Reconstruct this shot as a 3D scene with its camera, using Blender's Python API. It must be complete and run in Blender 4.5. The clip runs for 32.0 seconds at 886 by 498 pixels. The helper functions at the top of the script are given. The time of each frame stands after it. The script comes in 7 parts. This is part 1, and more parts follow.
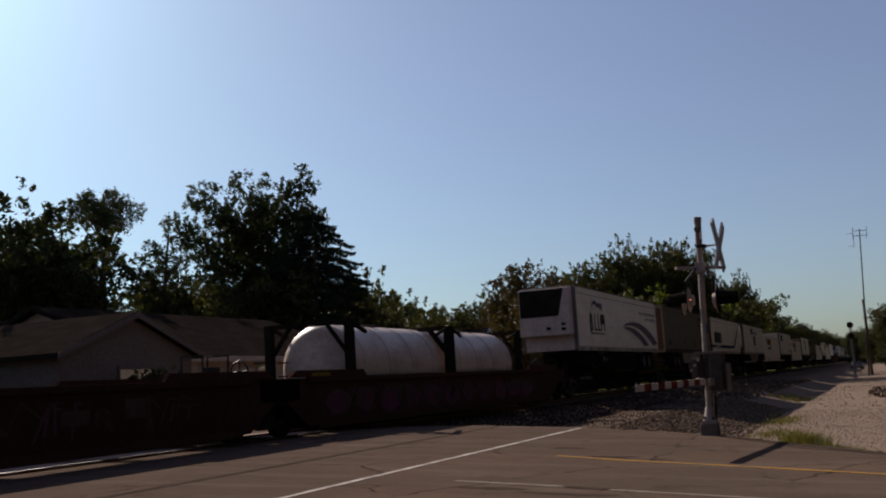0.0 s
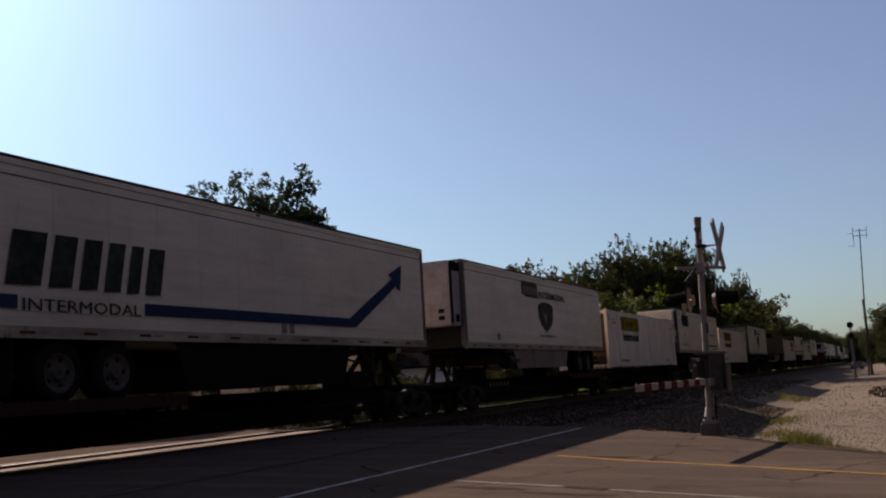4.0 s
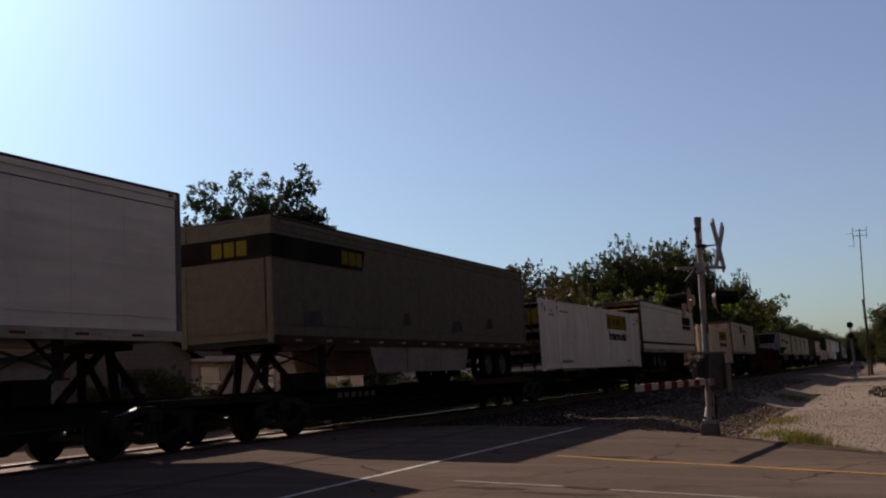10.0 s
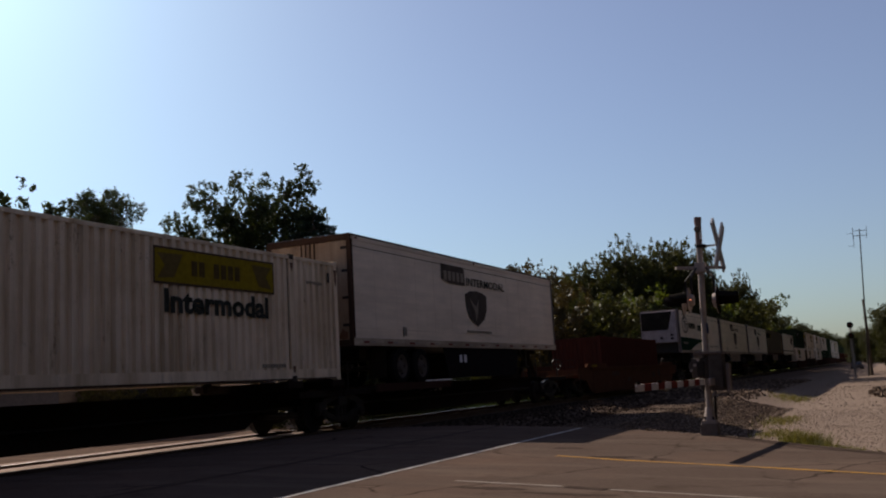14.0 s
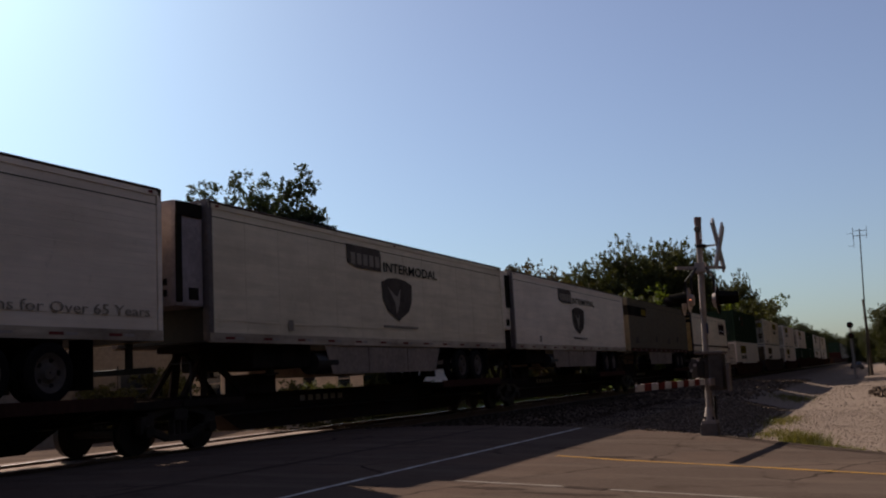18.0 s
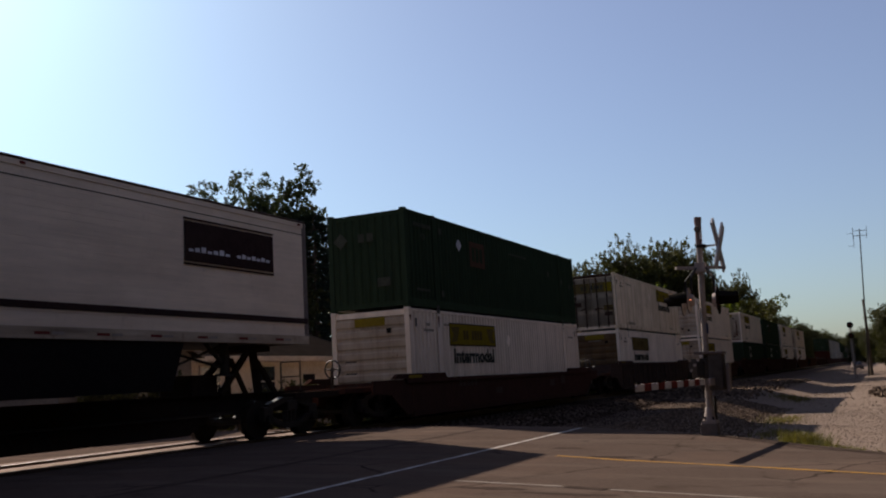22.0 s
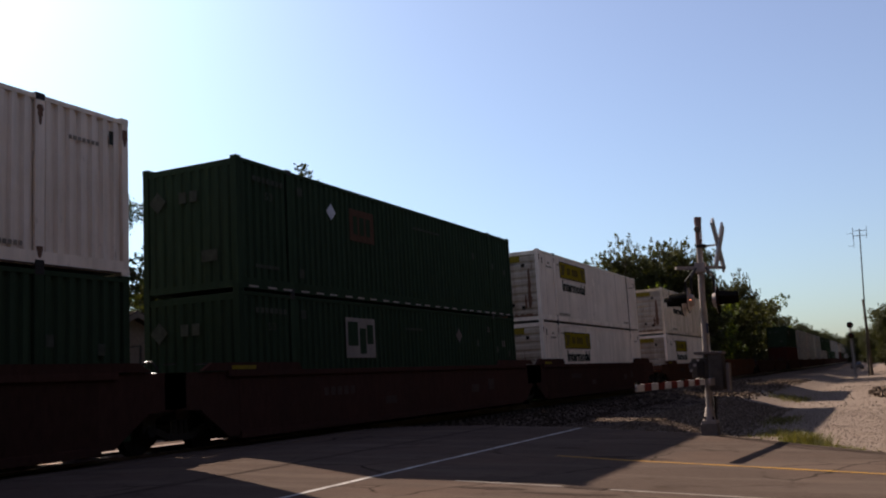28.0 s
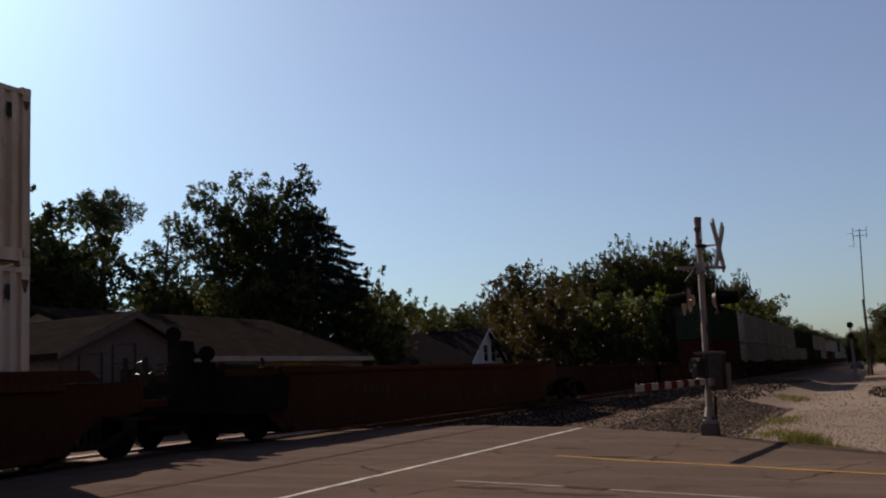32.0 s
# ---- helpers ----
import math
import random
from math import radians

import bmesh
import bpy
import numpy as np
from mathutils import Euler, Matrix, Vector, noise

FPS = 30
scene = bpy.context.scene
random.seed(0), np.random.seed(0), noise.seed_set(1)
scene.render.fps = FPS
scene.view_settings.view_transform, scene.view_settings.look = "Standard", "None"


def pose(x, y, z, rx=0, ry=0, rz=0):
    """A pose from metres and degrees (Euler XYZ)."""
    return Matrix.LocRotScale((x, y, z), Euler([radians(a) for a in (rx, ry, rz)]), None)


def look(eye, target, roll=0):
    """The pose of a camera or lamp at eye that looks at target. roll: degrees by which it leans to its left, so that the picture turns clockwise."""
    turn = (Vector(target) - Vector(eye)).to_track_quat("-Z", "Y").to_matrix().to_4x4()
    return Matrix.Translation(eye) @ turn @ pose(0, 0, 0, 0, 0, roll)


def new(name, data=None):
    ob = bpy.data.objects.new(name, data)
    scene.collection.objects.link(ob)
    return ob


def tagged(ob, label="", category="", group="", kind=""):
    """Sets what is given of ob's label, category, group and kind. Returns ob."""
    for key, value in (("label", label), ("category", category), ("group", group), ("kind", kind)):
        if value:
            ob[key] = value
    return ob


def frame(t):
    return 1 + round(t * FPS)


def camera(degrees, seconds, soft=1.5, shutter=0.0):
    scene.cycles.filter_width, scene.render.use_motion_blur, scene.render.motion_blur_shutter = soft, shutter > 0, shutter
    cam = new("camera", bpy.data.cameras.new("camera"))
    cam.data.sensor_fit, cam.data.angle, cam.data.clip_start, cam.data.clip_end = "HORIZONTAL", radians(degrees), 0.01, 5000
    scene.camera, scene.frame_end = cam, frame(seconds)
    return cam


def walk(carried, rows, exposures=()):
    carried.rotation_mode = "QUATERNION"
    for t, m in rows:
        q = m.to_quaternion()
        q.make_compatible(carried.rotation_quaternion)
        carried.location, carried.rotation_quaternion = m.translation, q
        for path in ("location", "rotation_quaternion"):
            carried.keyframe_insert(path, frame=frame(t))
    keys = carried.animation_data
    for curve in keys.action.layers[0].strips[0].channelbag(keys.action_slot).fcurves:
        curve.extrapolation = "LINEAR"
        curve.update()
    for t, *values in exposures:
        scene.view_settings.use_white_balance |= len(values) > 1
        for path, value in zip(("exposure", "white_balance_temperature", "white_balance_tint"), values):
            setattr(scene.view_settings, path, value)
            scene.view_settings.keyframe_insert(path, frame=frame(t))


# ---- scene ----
# ---- camera ----
EYE = (0.0, 0.0, 1.08)
HEAD, TILT, LEAN = radians(24.7625), radians(8.1029), radians(-3.2527)
cam = camera(50.844, 32.0, soft=2.05)


def eye_pose():
    """The tripod's pose: turned left of the track, tilted up and leaning."""
    ahead = Vector((-math.sin(HEAD) * math.cos(TILT), math.cos(HEAD) * math.cos(TILT), math.sin(TILT)))
    right = Vector((math.cos(HEAD), math.sin(HEAD), 0))
    up = right.cross(ahead)
    r = math.cos(LEAN) * right + math.sin(LEAN) * up
    u = -math.sin(LEAN) * right + math.cos(LEAN) * up
    m = Matrix((r, u, -ahead)).transposed().to_4x4()
    return Matrix.Translation(EYE) @ m


walk(cam, [(0.0, eye_pose()), (32.0, eye_pose())],
     exposures=[(0, -0.15), (2, 0.05), (7, 0.0), (13, 0.0), (20, 0.05), (22, 0.15), (23, 0.42), (25, 0.38), (28, 0.55), (29, 0.6), (30, 0.48), (31, 0.28), (32, -0.04)])

# ---- world and sun ----
SUN_WAY = Vector((-1.39, 0.83, 1.0)).normalized()      # towards the sun
world = bpy.data.worlds.new("world")
scene.world = world
world.use_nodes = True
wn = world.node_tree.nodes
sky = wn.new("ShaderNodeTexSky")
sky.sky_type = "NISHITA"
sky.sun_disc = False
sky.sun_elevation = math.asin(SUN_WAY.z)
sky.sun_rotation = math.atan2(SUN_WAY.x, SUN_WAY.y)
sky.altitude, sky.air_density, sky.dust_density, sky.ozone_density = 200.0, 1.1, 1.5, 0.4
wn["Background"].inputs["Strength"].default_value = 0.088
split, join = wn.new("ShaderNodeSeparateColor"), wn.new("ShaderNodeCombineColor")
world.node_tree.links.new(sky.outputs[0], split.inputs[0])
for i, (power, gain) in enumerate(((0.618, 1.385), (0.81, 1.19), (0.902, 1.285))):
    steep, scale = wn.new("ShaderNodeMath"), wn.new("ShaderNodeMath")
    steep.operation, scale.operation = "POWER", "MULTIPLY"
    steep.inputs[1].default_value, scale.inputs[1].default_value = power, gain
    world.node_tree.links.new(split.outputs[i], steep.inputs[0])
    world.node_tree.links.new(steep.outputs[0], scale.inputs[0])
    world.node_tree.links.new(scale.outputs[0], join.inputs[i])
world.node_tree.links.new(join.outputs[0], wn["Background"].inputs["Color"])

sun = new("sun", bpy.data.lights.new("sun", "SUN"))
sun.data.energy, sun.data.angle, sun.data.color = 7.2, radians(0.53), (1.0, 0.885, 0.775)
sun.matrix_world = look(SUN_WAY * 200, (0, 0, 0))


# ---- materials ----
def nodes_of(name):
    m = bpy.data.materials.new(name)
    m.use_nodes = True
    t = m.node_tree
    return m, t, t.nodes, t.links, t.nodes["Principled BSDF"]


def noise_node(n, l, co, scale, detail=4.0, rough=0.6, stretch=(1, 1, 1)):
    mp = n.new("ShaderNodeMapping")
    mp.inputs["Scale"].default_value = stretch
    l.new(co, mp.inputs["Vector"])
    x = n.new("ShaderNodeTexNoise")
    x.inputs["Scale"].default_value, x.inputs["Detail"].default_value, x.inputs["Roughness"].default_value = scale, detail, rough
    l.new(mp.outputs[0], x.inputs["Vector"])
    return x.outputs["Fac"]


def ramp(n, l, fac, stops):
    r = n.new("ShaderNodeValToRGB")
    e = r.color_ramp.elements
    while len(e) < len(stops):
        e.new(0.5)
    for k, (p, c) in zip(e, stops):
        k.position, k.color = p, (*c, 1) if len(c) == 3 else (c[0], c[0], c[0], 1)
    l.new(fac, r.inputs[0])
    return r.outputs[0]


def mixed(n, l, fac, a, b, how="MIX"):
    x = n.new("ShaderNodeMix")
    x.data_type, x.blend_type = "RGBA", how
    for s, v in ((0, fac), (6, a), (7, b)):
        if hasattr(v, "is_linked"):
            l.new(v, x.inputs[s])
        elif s == 0:
            x.inputs[0].default_value = v
        else:
            x.inputs[s].default_value = (*v, 1)
    return x.outputs[2]


def surface(name, base, rough=0.55, metal=0.0, vary=0.18, grain=9.0, dirt=(0.10, 0.075, 0.055), dirty=0.35,
            streak=(1, 1, 1), broad=0.7, bump=0.15, bump_scale=60.0, each=0.12, spec=0.0, island=0.0):
    """Painted or plain stuff: base colour with fine grain, broad dirt, and a shade of its own for each piece."""
    m, t, n, l, p = nodes_of(name)
    co = n.new("ShaderNodeTexCoord").outputs["Object"]
    fine = noise_node(n, l, co, grain, 5, 0.65, streak)
    wide = noise_node(n, l, co, broad, 5, 0.6, streak)
    lo = tuple(c * (1 - vary) for c in base)
    hi = tuple(min(1, c * (1 + vary)) for c in base)
    col = ramp(n, l, fine, [(0.3, lo), (0.7, hi)])
    mask = ramp(n, l, wide, [(0.42, (0,)), (0.78, (dirty,))])
    col = mixed(n, l, mask, col, dirt)
    info = n.new("ShaderNodeObjectInfo")
    shade = n.new("ShaderNodeMapRange")
    shade.inputs[3].default_value, shade.inputs[4].default_value = 1 - each, 1 + each
    l.new(info.outputs["Random"], shade.inputs[0])
    col = mixed(n, l, 1.0, col, shade.outputs[0], "MULTIPLY")
    if island:
        one = n.new("ShaderNodeMapRange")
        one.inputs[3].default_value, one.inputs[4].default_value = 1 - island, 1 + island
        l.new(n.new("ShaderNodeNewGeometry").outputs["Random Per Island"], one.inputs[0])
        col = mixed(n, l, 1.0, col, one.outputs[0], "MULTIPLY")
    l.new(col, p.inputs["Base Color"])
    p.inputs["Metallic"].default_value = metal
    p.inputs["Specular IOR Level"].default_value = spec
    rr = n.new("ShaderNodeMapRange")
    rr.inputs[3].default_value, rr.inputs[4].default_value = max(0.05, rough - 0.12), min(1, rough + 0.15)
    l.new(wide, rr.inputs[0])
    l.new(rr.outputs[0], p.inputs["Roughness"])
    if bump:
        b = n.new("ShaderNodeBump")
        b.inputs["Strength"].default_value, b.inputs["Distance"].default_value = bump, 0.01
        l.new(noise_node(n, l, co, bump_scale, 3), b.inputs["Height"])
        l.new(b.outputs[0], p.inputs["Normal"])
    return m


def panel_paint(name, base, dirt, rust=(0.11, 0.055, 0.03), runs=0.5, smudge=0.35, rusty=0.5, rough=0.5, level=False):
    """Old painted sheet: fine and broad runs of dirt (upright, or level on rubbed trailer sides), soft smudges, small rust spots that have bled down."""
    m, t, n, l, p = nodes_of(name)
    co = n.new("ShaderNodeTexCoord").outputs["Object"]
    info = n.new("ShaderNodeObjectInfo").outputs["Random"]
    shift = n.new("ShaderNodeVectorMath")
    shift.operation = "MULTIPLY_ADD"
    l.new(info, shift.inputs[0])
    shift.inputs[1].default_value = (31.0, 17.0, 23.0)
    l.new(co, shift.inputs[2])
    at = shift.outputs[0]
    run = (1, 0.08, 1) if level else (1, 1, 0.07)
    fine = noise_node(n, l, at, 7.0, 5, 0.7, run)
    wide = noise_node(n, l, at, 2.8, 5, 0.65, run)
    soft = noise_node(n, l, at, 0.55, 5, 0.65, (1, 1, 1.4))
    spot = noise_node(n, l, at, 2.6, 7, 0.8, (1, 1, 0.45))
    col = ramp(n, l, fine, [(0.3, tuple(c * 0.88 for c in base)), (0.7, tuple(min(1, c * 1.06) for c in base))])
    col = mixed(n, l, ramp(n, l, wide, [(0.45, (0,)), (0.75, (runs,))]), col, dirt)
    col = mixed(n, l, ramp(n, l, soft, [(0.42, (0,)), (0.75, (smudge,))]), col, dirt)
    col = mixed(n, l, ramp(n, l, spot, [(0.59, (0,)), (0.69, (rusty,))]), col, rust)
    shade = n.new("ShaderNodeMapRange")
    shade.inputs[3].default_value, shade.inputs[4].default_value = 0.95, 1.05
    l.new(info, shade.inputs[0])
    l.new(mixed(n, l, 1.0, col, shade.outputs[0], "MULTIPLY"), p.inputs["Base Color"])
    p.inputs["Specular IOR Level"].default_value = 0.05
    p.inputs["Roughness"].default_value = rough
    b = n.new("ShaderNodeBump")
    b.inputs["Strength"].default_value, b.inputs["Distance"].default_value = 0.06, 0.01
    l.new(soft, b.inputs["Height"])
    l.new(b.outputs[0], p.inputs["Normal"])
    return m


V = (1, 1, 0.12)       # upright streaks
M_white = panel_paint("white_container_paint", (0.80, 0.65, 0.515), (0.42, 0.31, 0.20), runs=0.55, smudge=0.3, rusty=0.45)
M_cream = panel_paint("weathered_cream_paint", (0.79, 0.62, 0.44), (0.34, 0.225, 0.12), runs=0.8, smudge=0.5, rusty=0.7)
M_trailer = panel_paint("white_trailer_panel", (0.76, 0.62, 0.48), (0.38, 0.29, 0.205), runs=0.3, smudge=0.35, rusty=0.2, rough=0.4, level=True)
M_offwhite = panel_paint("old_white_trailer_panel", (0.69, 0.56, 0.39), (0.28, 0.21, 0.14), runs=0.35, smudge=0.4, rusty=0.25, rough=0.45, level=True)
# grey-white for far boxes, their weaker light put into the colour; also a dirty panel
M_dimwhite = panel_paint("weathered_dimmed_white_paint", (0.27, 0.218, 0.185), (0.13, 0.10, 0.078), runs=0.6, smudge=0.4, rusty=0.5)
M_logo = surface("dull_brown_decal", (0.085, 0.045, 0.03), 0.6, dirty=0.5, dirt=(0.04, 0.03, 0.02), broad=3)
M_end = panel_paint("stained_shaded_container_door", (0.36, 0.285, 0.205), (0.12, 0.08, 0.05), runs=0.7, smudge=0.5, rusty=0.8)
M_dim = surface("dim_grey_mark", (0.062, 0.062, 0.046), 0.6, dirty=0.6, dirt=(0.03, 0.034, 0.022), broad=4)
M_oldyellow = surface("browned_yellow_panel", (0.12, 0.085, 0.03), 0.5, dirty=0.5, dirt=(0.07, 0.05, 0.025), broad=2)
M_greydoor = surface("rusty_dark_door", (0.065, 0.038, 0.026), 0.6, dirty=0.6, broad=2, dirt=(0.03, 0.02, 0.015), streak=V)
M_ribwell = surface("grey_brown_well_paint", (0.062, 0.040, 0.032), 0.7, dirty=0.6, broad=0.8, dirt=(0.05, 0.03, 0.024))
M_palepatch = surface("pale_filler", (0.84, 0.69, 0.56), 0.5, dirty=0.3, broad=3, bump=0.02)
M_endpanel = panel_paint("stained_shaded_container_end", (0.42, 0.33, 0.245), (0.15, 0.097, 0.062), runs=0.75, smudge=0.6, rusty=0.9)
M_unit_white = surface("white_cooling_unit_shell", (0.48, 0.37, 0.32), 0.5, dirty=0.4, dirt=(0.25, 0.19, 0.17), broad=1.6, bump=0.03)
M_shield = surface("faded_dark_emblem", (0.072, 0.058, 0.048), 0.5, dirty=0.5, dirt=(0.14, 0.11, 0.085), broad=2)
M_grey = surface("grey_trailer_panel", (0.136, 0.110, 0.076), 0.5, dirty=0.4, broad=0.9, grain=5, dirt=(0.12, 0.09, 0.07), bump=0.03)
M_doorcream = panel_paint("cream_door_panel", (0.34, 0.25, 0.175), (0.12, 0.07, 0.045), runs=0.6, smudge=0.5, rusty=0.7)
M_brownend = panel_paint("rust_browned_container_end", (0.12, 0.072, 0.034), (0.055, 0.03, 0.018), runs=0.7, smudge=0.7, rusty=0.9)
M_endrust = panel_paint("bled_rust", (0.16, 0.082, 0.05), (0.09, 0.045, 0.028), runs=0.8, smudge=0.6, rusty=0.6)
M_grimrail = panel_paint("grimy_lower_rail", (0.46, 0.365, 0.27), (0.12, 0.08, 0.055), runs=0.85, smudge=0.8, rusty=0.9, level=True)
M_rustrod = surface("rusted_dark_rod", (0.045, 0.026, 0.018), 0.7, dirty=0.5, broad=3)
M_signbrown = surface("brown_faded_lettering", (0.075, 0.05, 0.02), 0.6, dirty=0.5, dirt=(0.14, 0.10, 0.03), broad=4)
M_wood = surface("cargo_boards", (0.42, 0.26, 0.10), 0.7, dirty=0.6, broad=2.5, grain=12, dirt=(0.1, 0.06, 0.03), streak=(1, 0.2, 3), bump=0.3)
M_green = surface("dark_green_container_paint", (0.029, 0.042, 0.0235), 0.5, dirty=0.45, streak=V, broad=2, dirt=(0.030, 0.037, 0.024), bump=0.05)
M_brown = surface("brown_container_paint", (0.06, 0.018, 0.013), 0.55, dirty=0.5, streak=V, broad=2, dirt=(0.05, 0.02, 0.014), bump=0.05)
M_well = surface("brown_well_car_paint", (0.052, 0.024, 0.018), 0.7, dirty=0.6, broad=0.8, dirt=(0.03, 0.018, 0.014), streak=(1, 1, 0.4))
M_rustwell = surface("rusty_orange_well_paint", (0.075, 0.033, 0.019), 0.7, dirty=0.6, broad=0.8, dirt=(0.05, 0.022, 0.014), streak=(1, 1, 0.4))
M_spine = surface("black_spine_car_paint", (0.024, 0.018, 0.015), 0.7, dirty=0.6, broad=0.9, dirt=(0.035, 0.02, 0.013))
M_steel = surface("dark_dirty_steel", (0.022, 0.018, 0.016), 0.5, metal=0.0, dirty=0.5, dirt=(0.04, 0.026, 0.018), spec=0.12)
M_wheel = surface("worn_wheel_steel", (0.020, 0.016, 0.014), 0.5, metal=0.0, dirty=0.5, dirt=(0.04, 0.025, 0.017), spec=0.08)
M_rubber = surface("tyre_rubber", (0.012, 0.011, 0.011), 0.9, dirty=0.3, dirt=(0.03, 0.024, 0.02))
M_rim = surface("dull_steel_rim", (0.10, 0.08, 0.068), 0.6, metal=0.0, dirty=0.5, dirt=(0.04, 0.03, 0.025))
M_alu = surface("dull_aluminium", (0.15, 0.12, 0.11), 0.5, metal=0.3, dirty=0.5)
M_skirt = surface("grey_side_skirt", (0.25, 0.19, 0.15), 0.6, dirty=0.5, dirt=(0.07, 0.05, 0.04))
M_darkskirt = surface("dark_side_skirt", (0.014, 0.012, 0.012), 0.6, dirty=0.4, dirt=(0.02, 0.015, 0.013))
M_black = surface("black_plastic", (0.013, 0.0115, 0.0095), 0.5, dirty=0.2)
M_ink = surface("faded_black_lettering", (0.034, 0.035, 0.027), 0.6, dirty=0.3, dirt=(0.16, 0.145, 0.13), broad=4)
M_faint = surface("faint_grey_lettering", (0.22, 0.18, 0.14), 0.5, dirty=0.4, dirt=(0.32, 0.26, 0.20), broad=3)
M_yellow = surface("faded_yellow_panel", (0.22, 0.155, 0.012), 0.45, dirty=0.4, dirt=(0.16, 0.11, 0.02), broad=2)
M_gold = surface("yellow_mark", (0.18, 0.125, 0.015), 0.5, dirty=0.3)
M_blue = surface("navy_blue_stripe", (0.03, 0.042, 0.085), 0.4, dirty=0.2)
M_teal = surface("dark_blue_grey_panel", (0.020, 0.021, 0.022), 0.4, dirty=0.6, dirt=(0.085, 0.08, 0.07), broad=1.5, streak=(0.2, 0.2, 2))
M_swoosh = surface("grey_swoosh", (0.13, 0.105, 0.11), 0.4, dirty=0.2)
M_leafgreen = surface("deep_green_band", (0.013, 0.034, 0.020), 0.5, dirty=0.4, dirt=(0.05, 0.05, 0.042))
M_purple = surface("plum_black_stripe", (0.036, 0.022, 0.021), 0.4, dirty=0.2)
M_silver = surface("pale_script_mark", (0.5, 0.48, 0.5), 0.4, dirty=0.2)
M_redref = surface("dull_red_marker", (0.14, 0.03, 0.025), 0.4, dirty=0.3)
M_whiteref = surface("white_marker", (0.30, 0.25, 0.22), 0.4, dirty=0.2)
M_tank = surface("white_tank_shell", (0.50, 0.365, 0.285), 0.4, dirty=0.6, dirt=(0.20, 0.135, 0.095), broad=1.2, bump=0.02, spec=0.4)
M_graffiti = surface("pink_spray_paint", (0.085, 0.036, 0.048), 0.6, dirty=0.6, dirt=(0.06, 0.025, 0.02), broad=3)
M_tag = surface("faded_grey_brown_marks", (0.066, 0.043, 0.035), 0.6, dirty=0.6, dirt=(0.04, 0.025, 0.02), broad=4)
M_rail = surface("rail_steel", (0.12, 0.08, 0.06), 0.5, metal=0.6, dirty=0.5, dirt=(0.07, 0.035, 0.02))
M_railtop = surface("polished_rail_head", (0.45, 0.43, 0.42), 0.25, metal=1.0, dirty=0.2)
M_tie = surface("creosoted_timber", (0.05, 0.038, 0.03), 0.9, dirty=0.4, streak=(0.3, 1, 1), bump=0.4)
M_galv = surface("galvanised_steel", (0.30, 0.25, 0.225), 0.5, metal=0.15, dirty=0.45, dirt=(0.14, 0.11, 0.09))
M_cabinet = surface("dull_grey_machine_paint", (0.082, 0.069, 0.060), 0.6, dirty=0.5, dirt=(0.035, 0.027, 0.022), broad=3)
M_panel = surface("worn_sunlit_crossing_panel", (0.27, 0.205, 0.175), 0.9, dirty=0.7, dirt=(0.16, 0.12, 0.10), broad=1.6, bump=0.3)
M_concrete = surface("concrete", (0.12, 0.10, 0.09), 0.85, dirty=0.5, bump=0.3, dirt=(0.16, 0.13, 0.11))
M_redpaint = surface("faded_dark_red_paint", (0.13, 0.030, 0.026), 0.5, dirty=0.4)
M_masttop = surface("dull_red_brown_paint", (0.17, 0.115, 0.10), 0.6, dirty=0.6, dirt=(0.09, 0.055, 0.05), broad=5)
M_whitepaint = surface("white_sign_paint", (0.48, 0.44, 0.42), 0.5, dirty=0.3, dirt=(0.4, 0.38, 0.35))
M_line_white = surface("worn_white_road_paint", (0.45, 0.41, 0.375), 0.8, dirty=0.95, dirt=(0.13, 0.10, 0.085), broad=2.5, bump=0.2, each=0.0)
M_line_yellow = surface("worn_yellow_road_paint", (0.33, 0.18, 0.05), 0.8, dirty=1.0, dirt=(0.13, 0.09, 0.07), broad=1.6, bump=0.2, each=0.0)
M_line_worn = surface("mostly_gone_road_paint", (0.22, 0.185, 0.16), 0.8, dirty=1.0, dirt=(0.10, 0.068, 0.052), broad=1.8, bump=0.2, each=0.0)
M_patch = surface("dark_tar_and_lip_shade", (0.05, 0.036, 0.03), 0.8, dirty=0.4, broad=3, each=0.0)
M_siding_tan = surface("tan_house_siding", (0.42, 0.33, 0.26), 0.7, dirty=0.4, dirt=(0.14, 0.10, 0.075), broad=0.9)
M_unit_cream = surface("cream_cooling_unit_shell", (0.66, 0.53, 0.40), 0.5, dirty=0.4, dirt=(0.40, 0.29, 0.14), broad=1.6, bump=0.03)
M_unit_grey = surface("grey_cooling_unit_shell", (0.32, 0.26, 0.25), 0.5, dirty=0.4, dirt=(0.10, 0.08, 0.075), broad=1.6, bump=0.03)
M_brightsiding = surface("bright_white_siding", (0.86, 0.76, 0.72), 0.7, dirty=0.2, dirt=(0.6, 0.5, 0.46), broad=0.9)
M_siding_grey = surface("grey_house_siding", (0.115, 0.096, 0.086), 0.7, dirty=0.3, dirt=(0.08, 0.065, 0.055), broad=0.9)
M_shingle = surface("grey_roof_shingles", (0.016, 0.0125, 0.0105), 0.95, dirty=0.5, dirt=(0.036, 0.027, 0.023), grain=16, broad=1.2, bump=0.4, streak=(1, 1, 4))
M_darkshingle = surface("dark_roof_shingles", (0.016, 0.013, 0.013), 0.9, dirty=0.4, dirt=(0.024, 0.018, 0.016), grain=16, bump=0.4)
M_trim = surface("white_trim", (0.72, 0.71, 0.68), 0.6, dirty=0.3)
M_bark = surface("tree_bark", (0.085, 0.06, 0.045), 0.95, dirty=0.5, streak=(1, 1, 0.2), bump=0.6, bump_scale=25)
